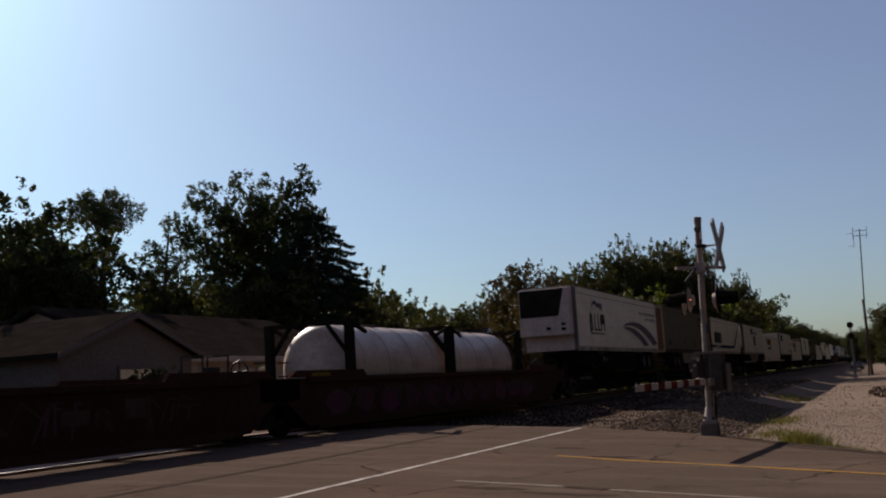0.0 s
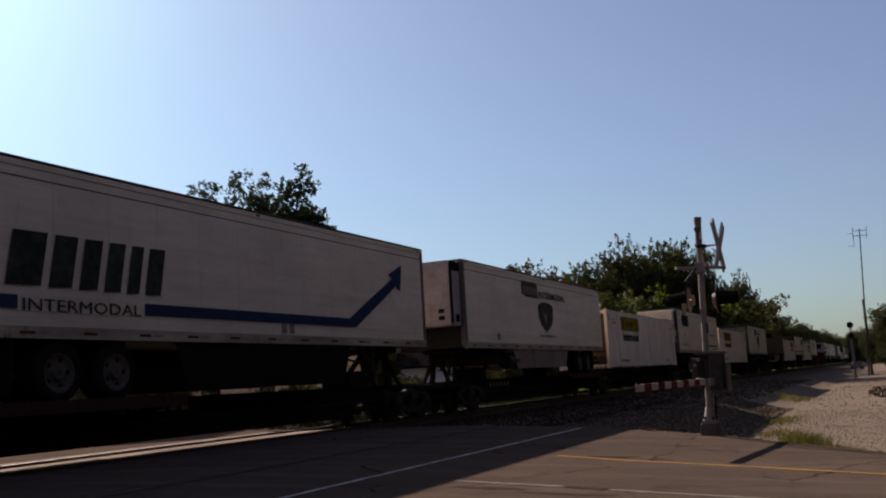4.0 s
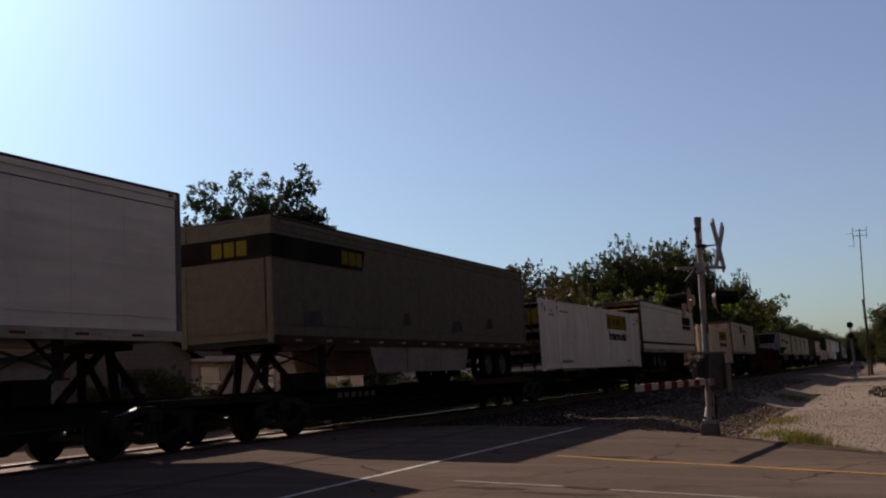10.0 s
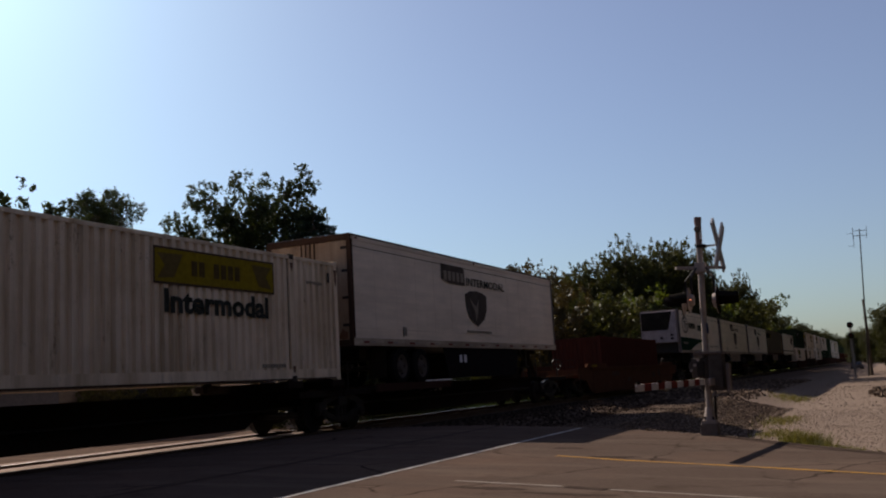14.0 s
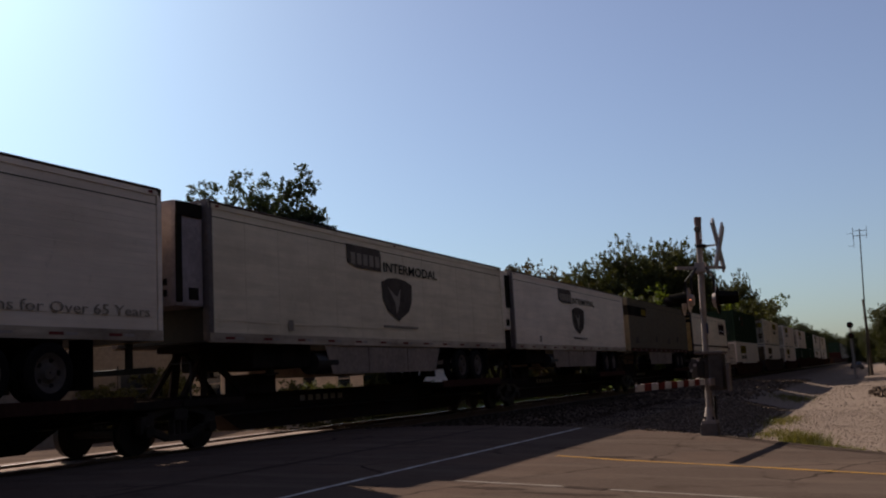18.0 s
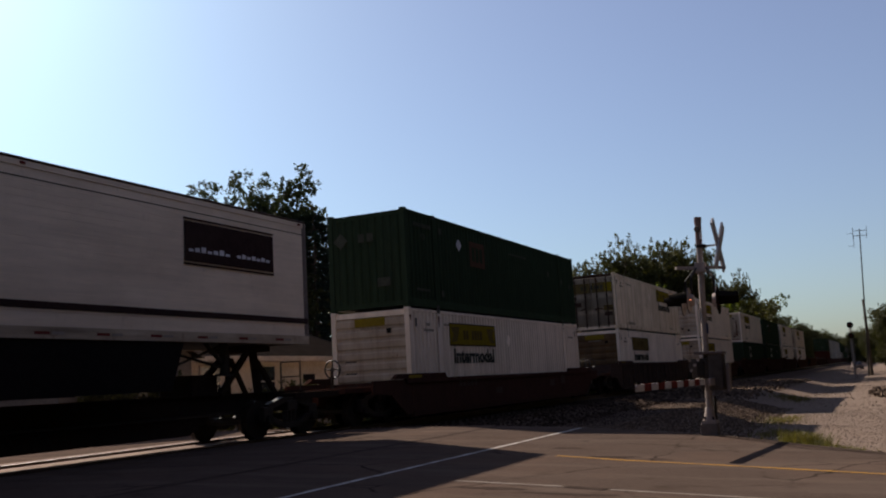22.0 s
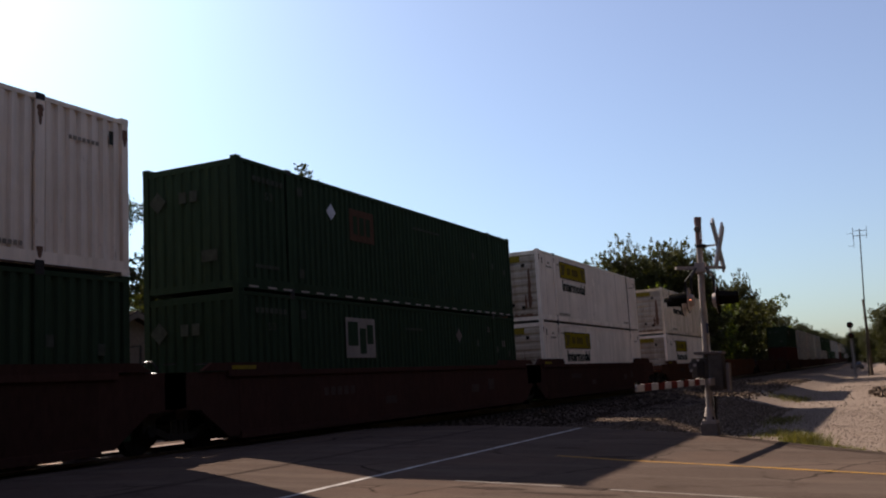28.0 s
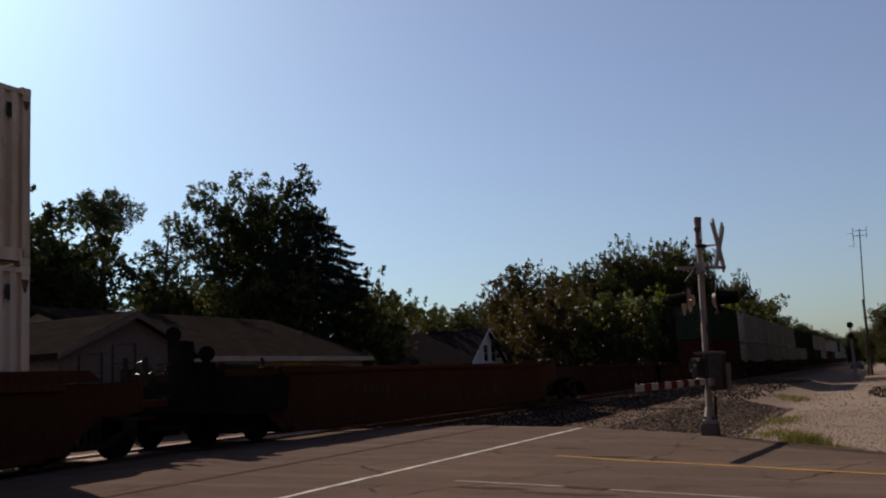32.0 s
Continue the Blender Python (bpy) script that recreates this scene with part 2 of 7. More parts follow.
M_stone = surface("ballast_stone", (0.125, 0.090, 0.066), 0.9, vary=0.45, dirty=0.5, dirt=(0.06, 0.042, 0.03), grain=5, broad=2.5, bump=0.3, island=0.6)
M_pebble = surface("pale_gravel_stone", (0.195, 0.150, 0.121), 0.9, vary=0.4, dirty=0.4, dirt=(0.13, 0.09, 0.07), grain=5, broad=2.5, bump=0.3, island=0.5)
M_darkstone = surface("dark_ballast_stone", (0.052, 0.037, 0.028), 0.9, vary=0.4, dirty=0.6, dirt=(0.04, 0.03, 0.024), grain=5, broad=2.0, bump=0.3, island=0.6)
M_pole = surface("weathered_wood_pole", (0.11, 0.085, 0.065), 0.9, dirty=0.5, streak=(1, 1, 0.1))


def glass_mat(name, tint):
    m, t, n, l, p = nodes_of(name)
    p.inputs["Base Color"].default_value = (*tint, 1)
    p.inputs["Roughness"].default_value = 0.06
    p.inputs["Specular IOR Level"].default_value = 0.6
    return m


M_glass = glass_mat("dark_window_glass", (0.02, 0.022, 0.025))
M_lens = glass_mat("dark_red_lens", (0.06, 0.006, 0.006))


def glow_mat(name, tint, power):
    m, t, n, l, p = nodes_of(name)
    p.inputs["Base Color"].default_value = (*tint, 1)
    p.inputs["Emission Color"].default_value = (*tint, 1)
    p.inputs["Emission Strength"].default_value = power
    return m


M_lit = glow_mat("lit_red_lens", (1.0, 0.30, 0.15), 2.0)
M_greenlamp = glow_mat("green_status_lamp", (0.1, 1.0, 0.2), 1.5)


def leaf_mat(name, dark, light, glow):
    """Leaves: two greens mixed leaf by leaf and patch by patch, letting some light through."""
    m, t, n, l, p = nodes_of(name)
    geo = n.new("ShaderNodeNewGeometry").outputs["Random Per Island"]
    co = n.new("ShaderNodeTexCoord").outputs["Object"]
    fac = mixed(n, l, 0.5, geo, noise_node(n, l, co, 0.5, 3))
    col = ramp(n, l, fac, [(0.25, dark), (0.75, light)])
    l.new(col, p.inputs["Base Color"])
    p.inputs["Roughness"].default_value = 0.6
    p.inputs["Specular IOR Level"].default_value = 0.15
    tr = n.new("ShaderNodeBsdfTranslucent")
    l.new(mixed(n, l, 1.0, col, glow, "MULTIPLY"), tr.inputs["Color"])
    mx = n.new("ShaderNodeMixShader")
    mx.inputs[0].default_value = 0.26
    l.new(p.outputs[0], mx.inputs[1])
    l.new(tr.outputs[0], mx.inputs[2])
    l.new(mx.outputs[0], n["Material Output"].inputs["Surface"])
    return m


M_leaf = leaf_mat("dark_green_leaves", (0.020, 0.025, 0.010), (0.048, 0.053, 0.018), (1.2, 1.3, 0.5))
M_leaf_b = leaf_mat("mid_green_leaves", (0.030, 0.031, 0.012), (0.074, 0.068, 0.022), (1.2, 1.3, 0.5))
M_leaf_y = leaf_mat("yellow_green_leaves", (0.04, 0.052, 0.012), (0.12, 0.135, 0.03), (1.5, 1.6, 0.5))
M_leaf_o = leaf_mat("turning_orange_leaves", (0.036, 0.030, 0.012), (0.074, 0.056, 0.022), (1.3, 1.1, 0.4))
M_needle = leaf_mat("spruce_needles", (0.008, 0.013, 0.008), (0.022, 0.032, 0.018), (1.0, 1.1, 0.6))
M_grass = leaf_mat("dry_grass_blades", (0.066, 0.062, 0.02), (0.17, 0.142, 0.052), (1.2, 1.2, 0.4))


def ground_mat():
    """Packed gravel by the line, darker towards the track, rough grass further off."""
    m, t, n, l, p = nodes_of("gravel_and_grass_ground")
    co = n.new("ShaderNodeTexCoord").outputs["Object"]
    fine = noise_node(n, l, co, 22, 6, 0.75)
    mid = noise_node(n, l, co, 2.3, 6, 0.7)
    wide = noise_node(n, l, co, 0.22, 4, 0.6)
    gravel = ramp(n, l, fine, [(0.30, (0.115, 0.081, 0.062)), (0.55, (0.205, 0.156, 0.126)), (0.75, (0.34, 0.266, 0.22))])
    gravel = mixed(n, l, ramp(n, l, mid, [(0.45, (0,)), (0.75, (0.55,))]), gravel, (0.12, 0.08, 0.055))
    grass = ramp(n, l, fine, [(0.3, (0.025, 0.036, 0.010)), (0.7, (0.075, 0.085, 0.024))])
    sep = n.new("ShaderNodeSeparateXYZ")
    l.new(co, sep.inputs[0])
    far = n.new("ShaderNodeMath")
    far.operation = "ADD"
    far.inputs[1].default_value = 7.5
    l.new(sep.outputs["X"], far.inputs[0])
    dist = n.new("ShaderNodeMath")
    dist.operation = "ABSOLUTE"
    l.new(far.outputs[0], dist.inputs[0])
    wob = n.new("ShaderNodeMath")
    wob.operation = "MULTIPLY_ADD"
    wob.inputs[1].default_value = 7.0
    l.new(wide, wob.inputs[0])
    l.new(dist.outputs[0], wob.inputs[2])
    mask = n.new("ShaderNodeMapRange")
    mask.inputs[1].default_value, mask.inputs[2].default_value = 14.5, 17.5
    l.new(wob.outputs[0], mask.inputs[0])
    # gravel gets darker from x = -5 towards the track
    trackside = n.new("ShaderNodeMapRange")
    trackside.inputs[1].default_value, trackside.inputs[2].default_value = -9.0, -5.0
    trackside.inputs[3].default_value, trackside.inputs[4].default_value = 0.7, 0.0
    l.new(sep.outputs["X"], trackside.inputs[0])
    gravel = mixed(n, l, trackside.outputs[0], gravel, (0.055, 0.038, 0.028))
    l.new(mixed(n, l, mask.outputs[0], gravel, grass), p.inputs["Base Color"])
    p.inputs["Roughness"].default_value = 0.95
    p.inputs["Specular IOR Level"].default_value = 0.0
    b = n.new("ShaderNodeBump")
    b.inputs["Strength"].default_value, b.inputs["Distance"].default_value = 0.45, 0.04
    l.new(fine, b.inputs["Height"])
    l.new(b.outputs[0], p.inputs["Normal"])
    return m


def asphalt_mat():
    """Old grey-brown asphalt: worn stone, dusty and rusty patches, tar spots, cracks."""
    m, t, n, l, p = nodes_of("old_cracked_asphalt")
    co = n.new("ShaderNodeTexCoord").outputs["Object"]
    grit = noise_node(n, l, co, 95, 4, 0.7)
    fine = noise_node(n, l, co, 14, 6, 0.75)
    mid = noise_node(n, l, co, 1.3, 6, 0.7)
    wide = noise_node(n, l, co, 0.28, 5, 0.65)
    tyre = noise_node(n, l, co, 1.0, 4, 0.6, (0.25, 1.6, 1))
    col = ramp(n, l, grit, [(0.3, (0.051, 0.036, 0.029)), (0.7, (0.110, 0.080, 0.064))])
    col = mixed(n, l, ramp(n, l, fine, [(0.52, (0,)), (0.72, (0.55,))]), col, (0.058, 0.042, 0.031))
    col = mixed(n, l, ramp(n, l, tyre, [(0.48, (0,)), (0.72, (0.5,))]), col, (0.130, 0.098, 0.079))
    col = mixed(n, l, ramp(n, l, mid, [(0.55, (0,)), (0.70, (0.65,))]), col, (0.052, 0.037, 0.028))
    col = mixed(n, l, ramp(n, l, wide, [(0.48, (0,)), (0.72, (0.55,))]), col, (0.120, 0.077, 0.057))
    blot = noise_node(n, l, co, 2.4, 7, 0.75, (0.6, 1.3, 1))
    col = mixed(n, l, ramp(n, l, blot, [(0.66, (0,)), (0.71, (0.75,))]), col, (0.032, 0.023, 0.018))
    wig = n.new("ShaderNodeTexNoise")
    wig.inputs["Scale"].default_value, wig.inputs["Detail"].default_value = 1.6, 6
    l.new(co, wig.inputs["Vector"])
    warp = mixed(n, l, 0.30, co, wig.outputs["Color"])
    vo = n.new("ShaderNodeTexVoronoi")
    vo.feature = "DISTANCE_TO_EDGE"
    vo.inputs["Scale"].default_value = 0.5
    l.new(warp, vo.inputs["Vector"])
    crack = ramp(n, l, vo.outputs["Distance"], [(0.002, (1,)), (0.010, (0,))])
    sparse = mixed(n, l, 1.0, crack, ramp(n, l, noise_node(n, l, co, 0.55, 3), [(0.46, (0,)), (0.58, (0.8,))]), "MULTIPLY")
    col = mixed(n, l, sparse, col, (0.016, 0.013, 0.010))
    l.new(col, p.inputs["Base Color"])
    p.inputs["Roughness"].default_value = 0.92
    p.inputs["Specular IOR Level"].default_value = 0.0
    b = n.new("ShaderNodeBump")
    b.inputs["Strength"].default_value, b.inputs["Distance"].default_value = 0.6, 0.012
    l.new(fine, b.inputs["Height"])
    l.new(b.outputs[0], p.inputs["Normal"])
    return m


M_ground = ground_mat()
M_asphalt = asphalt_mat()


# ---- mesh tools ----
def bx(bm, x0, x1, y0, y1, z0, z1, bevel=0.0):
    v = bmesh.ops.create_cube(bm, size=1.0, matrix=Matrix.Translation(((x0 + x1) / 2, (y0 + y1) / 2, (z0 + z1) / 2)) @ Matrix.Diagonal((abs(x1 - x0), abs(y1 - y0), abs(z1 - z0), 1)))["verts"]
    if bevel:
        e = list({k for q in v for k in q.link_edges})
        bmesh.ops.bevel(bm, geom=e, offset=bevel, segments=2, affect="EDGES", profile=0.7)
    return bm


def tube(bm, a, b, r, r2=None, seg=10):
    a, b = Vector(a), Vector(b)
    q = (b - a).to_track_quat("Z", "Y").to_matrix().to_4x4()
    bmesh.ops.create_cone(bm, cap_ends=True, segments=seg, radius1=r, radius2=r if r2 is None else r2, depth=(b - a).length,
                          matrix=Matrix.Translation((a + b) / 2) @ q)
    return bm


def bar(bm, a, b, w, h):
    """A square bar from a to b."""
    a, b = Vector(a), Vector(b)
    q = (b - a).to_track_quat("Z", "Y").to_matrix().to_4x4()
    bmesh.ops.create_cube(bm, size=1.0, matrix=Matrix.Translation((a + b) / 2) @ q @ Matrix.Diagonal((w, h, (b - a).length, 1)))
    return bm


def mesh_of(name, bm, mat):
    me = bpy.data.meshes.new(name)
    bm.to_mesh(me)
    bm.free()
    me.materials.append(mat)
    return me


def part(name, bm, mat, parent, label="", m=None, kind=""):
    """One mesh object under a thing or a part; bm may be a mesh that is shared."""
    ob = new(name, bm if isinstance(bm, bpy.types.Mesh) else mesh_of(name, bm, mat))
    ob.parent = parent
    if m is not None:
        ob.matrix_basis = m
    if label:
        ob["label"] = label
    if kind:
        ob["kind"] = kind
    return ob


def thing(name, label, category, group="", at=None):
    ob = new(name)
    ob.empty_display_size = 0.3
    if at is not None:
        ob.matrix_basis = at
    return tagged(ob, label, category, group)


def B():
    return bmesh.new()


def slab(pts, x, t):
    """A flat plate of outline (y, z), t thick, whose face looks along +x at x + t."""
    bm = B()
    a = [bm.verts.new((x, y, z)) for y, z in pts]
    b = [bm.verts.new((x + t, y, z)) for y, z in pts]
    bm.faces.new(b)
    bm.faces.new(a[::-1])
    for i in range(len(pts)):
        j = (i + 1) % len(pts)
        bm.faces.new((a[i], a[j], b[j], b[i]))
    bmesh.ops.recalc_face_normals(bm, faces=bm.faces)
    return bm


def rects(boxes, x, t):
    bm = B()
    for y0, y1, z0, z1 in boxes:
        bx(bm, x, x + t, y0, y1, z0, z1)
    return bm


LETTERS = {}


def words(text, y0, y1, z0, z1, x, mat, parent, name="lettering", label="", heavy=0.0):
    """Lettering on a side that looks along +x, fitted between y0 and y1, z0 and z1."""
    key = (text, heavy)
    if key not in LETTERS:
        cu = bpy.data.curves.new("text", "FONT")
        cu.body, cu.size, cu.offset, cu.extrude, cu.resolution_u = text, 1.0, heavy, 0.004, 2
        tmp = bpy.data.objects.new("text", cu)
        LETTERS[key] = bpy.data.meshes.new_from_object(tmp)
        bpy.data.objects.remove(tmp)
    me = LETTERS[key].copy()
    co = np.array([v.co for v in me.vertices])
    lo, hi = co.min(0), co.max(0)
    out = np.empty_like(co)
    out[:, 0] = x + np.clip(co[:, 2] - lo[2], 0, 0.01) * 0.5
    out[:, 1] = y0 + (co[:, 0] - lo[0]) / (hi[0] - lo[0]) * (y1 - y0)
    out[:, 2] = z0 + (co[:, 1] - lo[1]) / (hi[1] - lo[1]) * (z1 - z0)
    me.vertices.foreach_set("co", out.ravel())
    me.materials.clear()
    me.materials.append(mat)
    return part(name, me, mat, parent, label)


# ---- ground, road, track ----
XC = -13.38          # middle of the track
RZ = 0.06            # top of the rails


def lerp_table(x, pts):
    if x <= pts[0][0]:
        return pts[0][1]
    for (a, p), (b, q) in zip(pts, pts[1:]):
        if x <= b:
            return p + (q - p) * (x - a) / (b - a)
    return pts[-1][1]


def ease(v):
    v = min(1, max(0, v))
    return v * v * (3 - 2 * v)


FAR_EDGE = [(-60, 31.0), (-15.3, 22.1), (-8.2, 20.7), (-6.2, 20.35), (-4.4, 19.35), (-3.1, 18.45), (-1.5, 16.6), (-0.3, 15.3), (4, 12.2), (40, -10)]
NEAR_EDGE = [(-60, 13.0), (-16, 3.5), (-9, 0.5), (0, -3.0), (40, -30)]


def road_z(x, y):
    side = -0.035 * max(0, min(x, 4) + 9)
    return side - 0.03 * min(12, max(0, -17.5 - x))


OFF = [(-60, -0.7), (-19.5, -0.55), (-17.6, -0.48), (-16.0, -0.20), (-10.7, -0.20), (-9.6, -0.42), (-6.6, -0.46), (-4.3, -1.0), (8, -1.05), (60, -1.2)]


def ground_z(x, y):
    far = ease((y - lerp_table(x, FAR_EDGE)) / (2.4 + 3.6 * ease((x + 6.6) / 2.6)))
    near = ease((lerp_table(x, NEAR_EDGE) - 6 - y) / 6.0) if x < -9 else 0
    w = max(far, near)
    z = road_z(x, y) * (1 - w) + lerp_table(x, OFF) * w
    if w > 0:
        z += w * 0.05 * noise.noise((x * 0.35, y * 0.35, 0))
    return z


def steps(*spans):
    out = []
    for a, b, s in spans:
        n = max(1, round((b - a) / s))
        out += [a + (b - a) * i / n for i in range(n)]
    return out + [spans[-1][1]]


def sheet(name, xs, ys, lift, mat, zf=ground_z):
    vs, fs = [], []
    for y in ys:
        for x in xs:
            vs.append((x, y, zf(x, y) + lift))
    w = len(xs)
    for j in range(len(ys) - 1):
        for i in range(w - 1):
            a = j * w + i
            fs.append((a, a + 1, a + w + 1, a + w))
    me = bpy.data.meshes.new(name)
    me.from_pydata(vs, [], fs)
    me.materials.append(mat)
    for q in me.polygons:
        q.use_smooth = True
    return new(name, me)


xs = steps((-1500, -200, 260), (-200, -40, 20), (-40, -20, 2), (-20, 8, 0.4), (8, 40, 4), (40, 200, 20), (200, 1500, 260))
ys = steps((-1200, -100, 200), (-100, -8, 8), (-8, 50, 0.5), (50, 160, 5), (160, 400, 30), (400, 2600, 300))
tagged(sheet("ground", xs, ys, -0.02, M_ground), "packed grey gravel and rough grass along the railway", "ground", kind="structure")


def strip_between(name, xs, lo, hi, rows, lift, mat):
    """A sheet on the ground between two edges given along x."""
    vs, fs = [], []
    for x in xs:
        a, b = lo(x), hi(x)
        for j in range(rows + 1):
            y = a + (b - a) * j / rows
            vs.append((x, y, road_z(x, y) + lift))
    for i in range(len(xs) - 1):
        for j in range(rows):
            a = i * (rows + 1) + j
            fs.append((a, a + rows + 1, a + rows + 2, a + 1))
    me = bpy.data.meshes.new(name)
    me.from_pydata(vs, [], fs)
    me.materials.append(mat)
    return new(name, me)


def wavy(x, s, k):
    return k * noise.noise((x * 1.7, s, 0.3)) + 0.4 * k * noise.noise((x * 6.1, s, 2.3))


road_xs = steps((-60, -20, 4), (-20, XC - 1.9, 0.5))
tagged(strip_between("road", road_xs, lambda x: lerp_table(x, NEAR_EDGE), lambda x: lerp_table(x, FAR_EDGE) + wavy(x, 3, 0.12), 40, 0.006, M_asphalt),
       "old asphalt road beyond the railway crossing", "road", kind="structure")
road_xs = steps((XC + 1.9, 4, 0.12), (4, 40, 2))
tagged(strip_between("road", road_xs, lambda x: lerp_table(x, NEAR_EDGE), lambda x: lerp_table(x, FAR_EDGE) + wavy(x, 3, 0.14), 48, 0.006, M_asphalt),
       "old cracked brownish asphalt road before the railway crossing", "road", kind="structure")

# crossing panels between and beside the rails; sunlight painted pale into the far rows
def crossing_panels():
    for a, b in ((XC - 1.9, XC - 0.80), (XC - 0.66, XC + 0.66), (XC + 0.80, XC + 1.9)):
        y0 = 3.0
        while y0 < 21.0:
            bm = bx(B(), a + 0.012, b - 0.012, y0, y0 + 1.98, -0.22, 0.012, 0.01)
            ob = new("crossing_panel", mesh_of("crossing_panel", bm, M_panel if a < XC else M_asphalt))
            tagged(ob, "worn railway crossing panel, painted pale where the sun falls", "crossing panel", "panels of the railway crossing", "structure")
            y0 += 2.0


crossing_panels()


def on_road(pts, width, name, mat, label):
    """A painted line through points on the road."""
    vs, fs = [], []
    path = []
    for (x0, y0), (x1, y1) in zip(pts, pts[1:]):
        n = max(1, round(math.hypot(x1 - x0, y1 - y0) / 0.25))
        path += [(x0 + (x1 - x0) * i / n, y0 + (y1 - y0) * i / n) for i in range(n)]
    path.append(pts[-1])
    for i, (x, y) in enumerate(path):
        p, q = path[max(0, i - 1)], path[min(len(path) - 1, i + 1)]
        d = Vector((q[0] - p[0], q[1] - p[1])).normalized()
        for s in (-1, 1):
            k = width / 2 * (1 + 0.35 * noise.noise((x * 3, y * 3, s * 5.0)))
            px, py = x - d.y * s * k, y + d.x * s * k
            vs.append((px, py, road_z(px, py) + 0.011))
    for i in range(len(path) - 1):
        a = 2 * i
        fs.append((a, a + 1, a + 3, a + 2))
    me = bpy.data.meshes.new(name)
    me.from_pydata(vs, [], fs)
    me.materials.append(mat)
    return tagged(new(name, me), label, "road marking", kind="structure")


on_road([(-6.19, 5.0), (-6.19, 20.15)], 0.085, "stop_line", M_line_white, "thin white stop line along the crossing on asphalt")
on_road([(-4.72, 13.98), (-3.6, 13.52), (-1.95, 13.05), (-0.13, 12.5), (4, 11.2), (20, 2)], 0.105, "centre_line", M_line_yellow, "worn orange yellow centre line on asphalt")
on_road([(-4.95, 10.7), (-3.5, 10.5)], 0.09, "edge_line", M_line_worn, "worn white edge line on asphalt")
on_road([(-2.9, 10.35), (-2.6, 10.3), (-1.4, 10.1), (3, 9.0), (20, 0)], 0.075, "edge_line", M_line_worn, "worn white edge line on asphalt")
on_road([(-8.3, 4.0), (-8.32, 20.5)], 0.10, "seam", M_patch, "dark tar seam along the crossing")
# flat strip: the broken lip's shadow is put into its dark colour
on_road([(-3.1, 18.33), (-2.3, 17.4), (-1.5, 16.46), (-0.9, 15.80), (-0.3, 15.16), (1.2, 14.1)], 0.17, "seam", M_patch, "flat dark strip painted as the shaded broken asphalt lip")
on_road([(-3.45, 10.48), (-2.95, 10.36)], 0.16, "patch", M_patch, "dark tar patch on the asphalt")
on_road([(-4.2, 14.0), (-3.6, 13.8)], 0.14, "patch", M_patch, "dark tar patch on the asphalt")


def tar_blot(name, x, y, rx, ry, seed, label, mat=M_patch):
    """A ragged flat blot on the road."""
    rng = random.Random(seed)
    bm = B()
    ring = []
    for k in range(22):
        a = k / 22 * 6.28319
        r = rng.uniform(0.6, 1.1)
        px, py = x + rx * r * math.cos(a), y + ry * r * math.sin(a)
        ring.append(bm.verts.new((px, py, road_z(px, py) + 0.0095)))
    bm.faces.new(ring)
    return tagged(new(name, mesh_of(name, bm, mat)), label, "tar patch", kind="structure")


for i, (x, y, rx, ry) in enumerate(((-4.95, 15.25, 0.30, 0.16), (-3.75, 14.0, 0.42, 0.10), (-3.1, 13.75, 0.22, 0.07), (-4.2, 10.15, 0.5, 0.12), (-3.2, 9.9, 0.6, 0.1))):
    tar_blot("patch", x, y, rx, ry, 40 + i, "dark ragged tar patch on the asphalt")


on_road([(x, lerp_table(x, FAR_EDGE) + 0.03) for x in (-2.6, -2.1, -1.5, -0.9, -0.3, 0.6, 1.6, 4.0)], 0.13, "road_edge", M_patch, "dark crumbled edge of the road")
on_road([(-3.0, 18.2), (-2.06, 17.0), (-1.56, 16.2), (-1.18, 15.66), (-0.4, 15.35)], 0.09, "crack", M_patch, "dark crack along the road edge")


def rails():
    for s, nm in ((-1, "rail"), (1, "rail")):
        x = XC + s * 0.753
        bm = B()
        bx(bm, x - 0.07, x + 0.07, -900, 1800, RZ - 0.17, RZ - 0.15)
        bx(bm, x - 0.009, x + 0.009, -900, 1800, RZ - 0.15, RZ - 0.035)
        bx(bm, x - 0.036, x + 0.036, -900, 1800, RZ - 0.035, RZ - 0.003)
        ob = tagged(new(nm, mesh_of(nm, bm, M_rail)), "rusty steel rail with a polished head on timber ties", "rail", "rails of the track", "structure")
        part("rail_head", bx(B(), x - 0.028, x + 0.028, -900, 1800, RZ - 0.004, RZ), M_railtop, ob, "polished running face")


rails()


def ties():
    me = mesh_of("tie", bx(B(), -1.3, 1.3, -0.11, 0.11, -0.14, 0.0, 0.012), M_tie)
    far = B()
    y = 22.6
    while y < 300:
        m = pose(XC, y, RZ - 0.165, 0, 0, random.uniform(-1.2, 1.2))
        if y < 90:
            ob = new("tie", me)
            ob.matrix_basis = m
            tagged(ob, "dark creosoted timber tie under the rails", "railway tie", "ties of the track", "structure")
        else:
            bx(far, XC - 1.3, XC + 1.3, y - 0.11, y + 0.11, RZ - 0.30, RZ - 0.165)
        y += 0.52
    tagged(new("far_ties", mesh_of("far_ties", far, M_tie)), "dark timber ties of the distant track", "railway ties", kind="stuff")


ties()


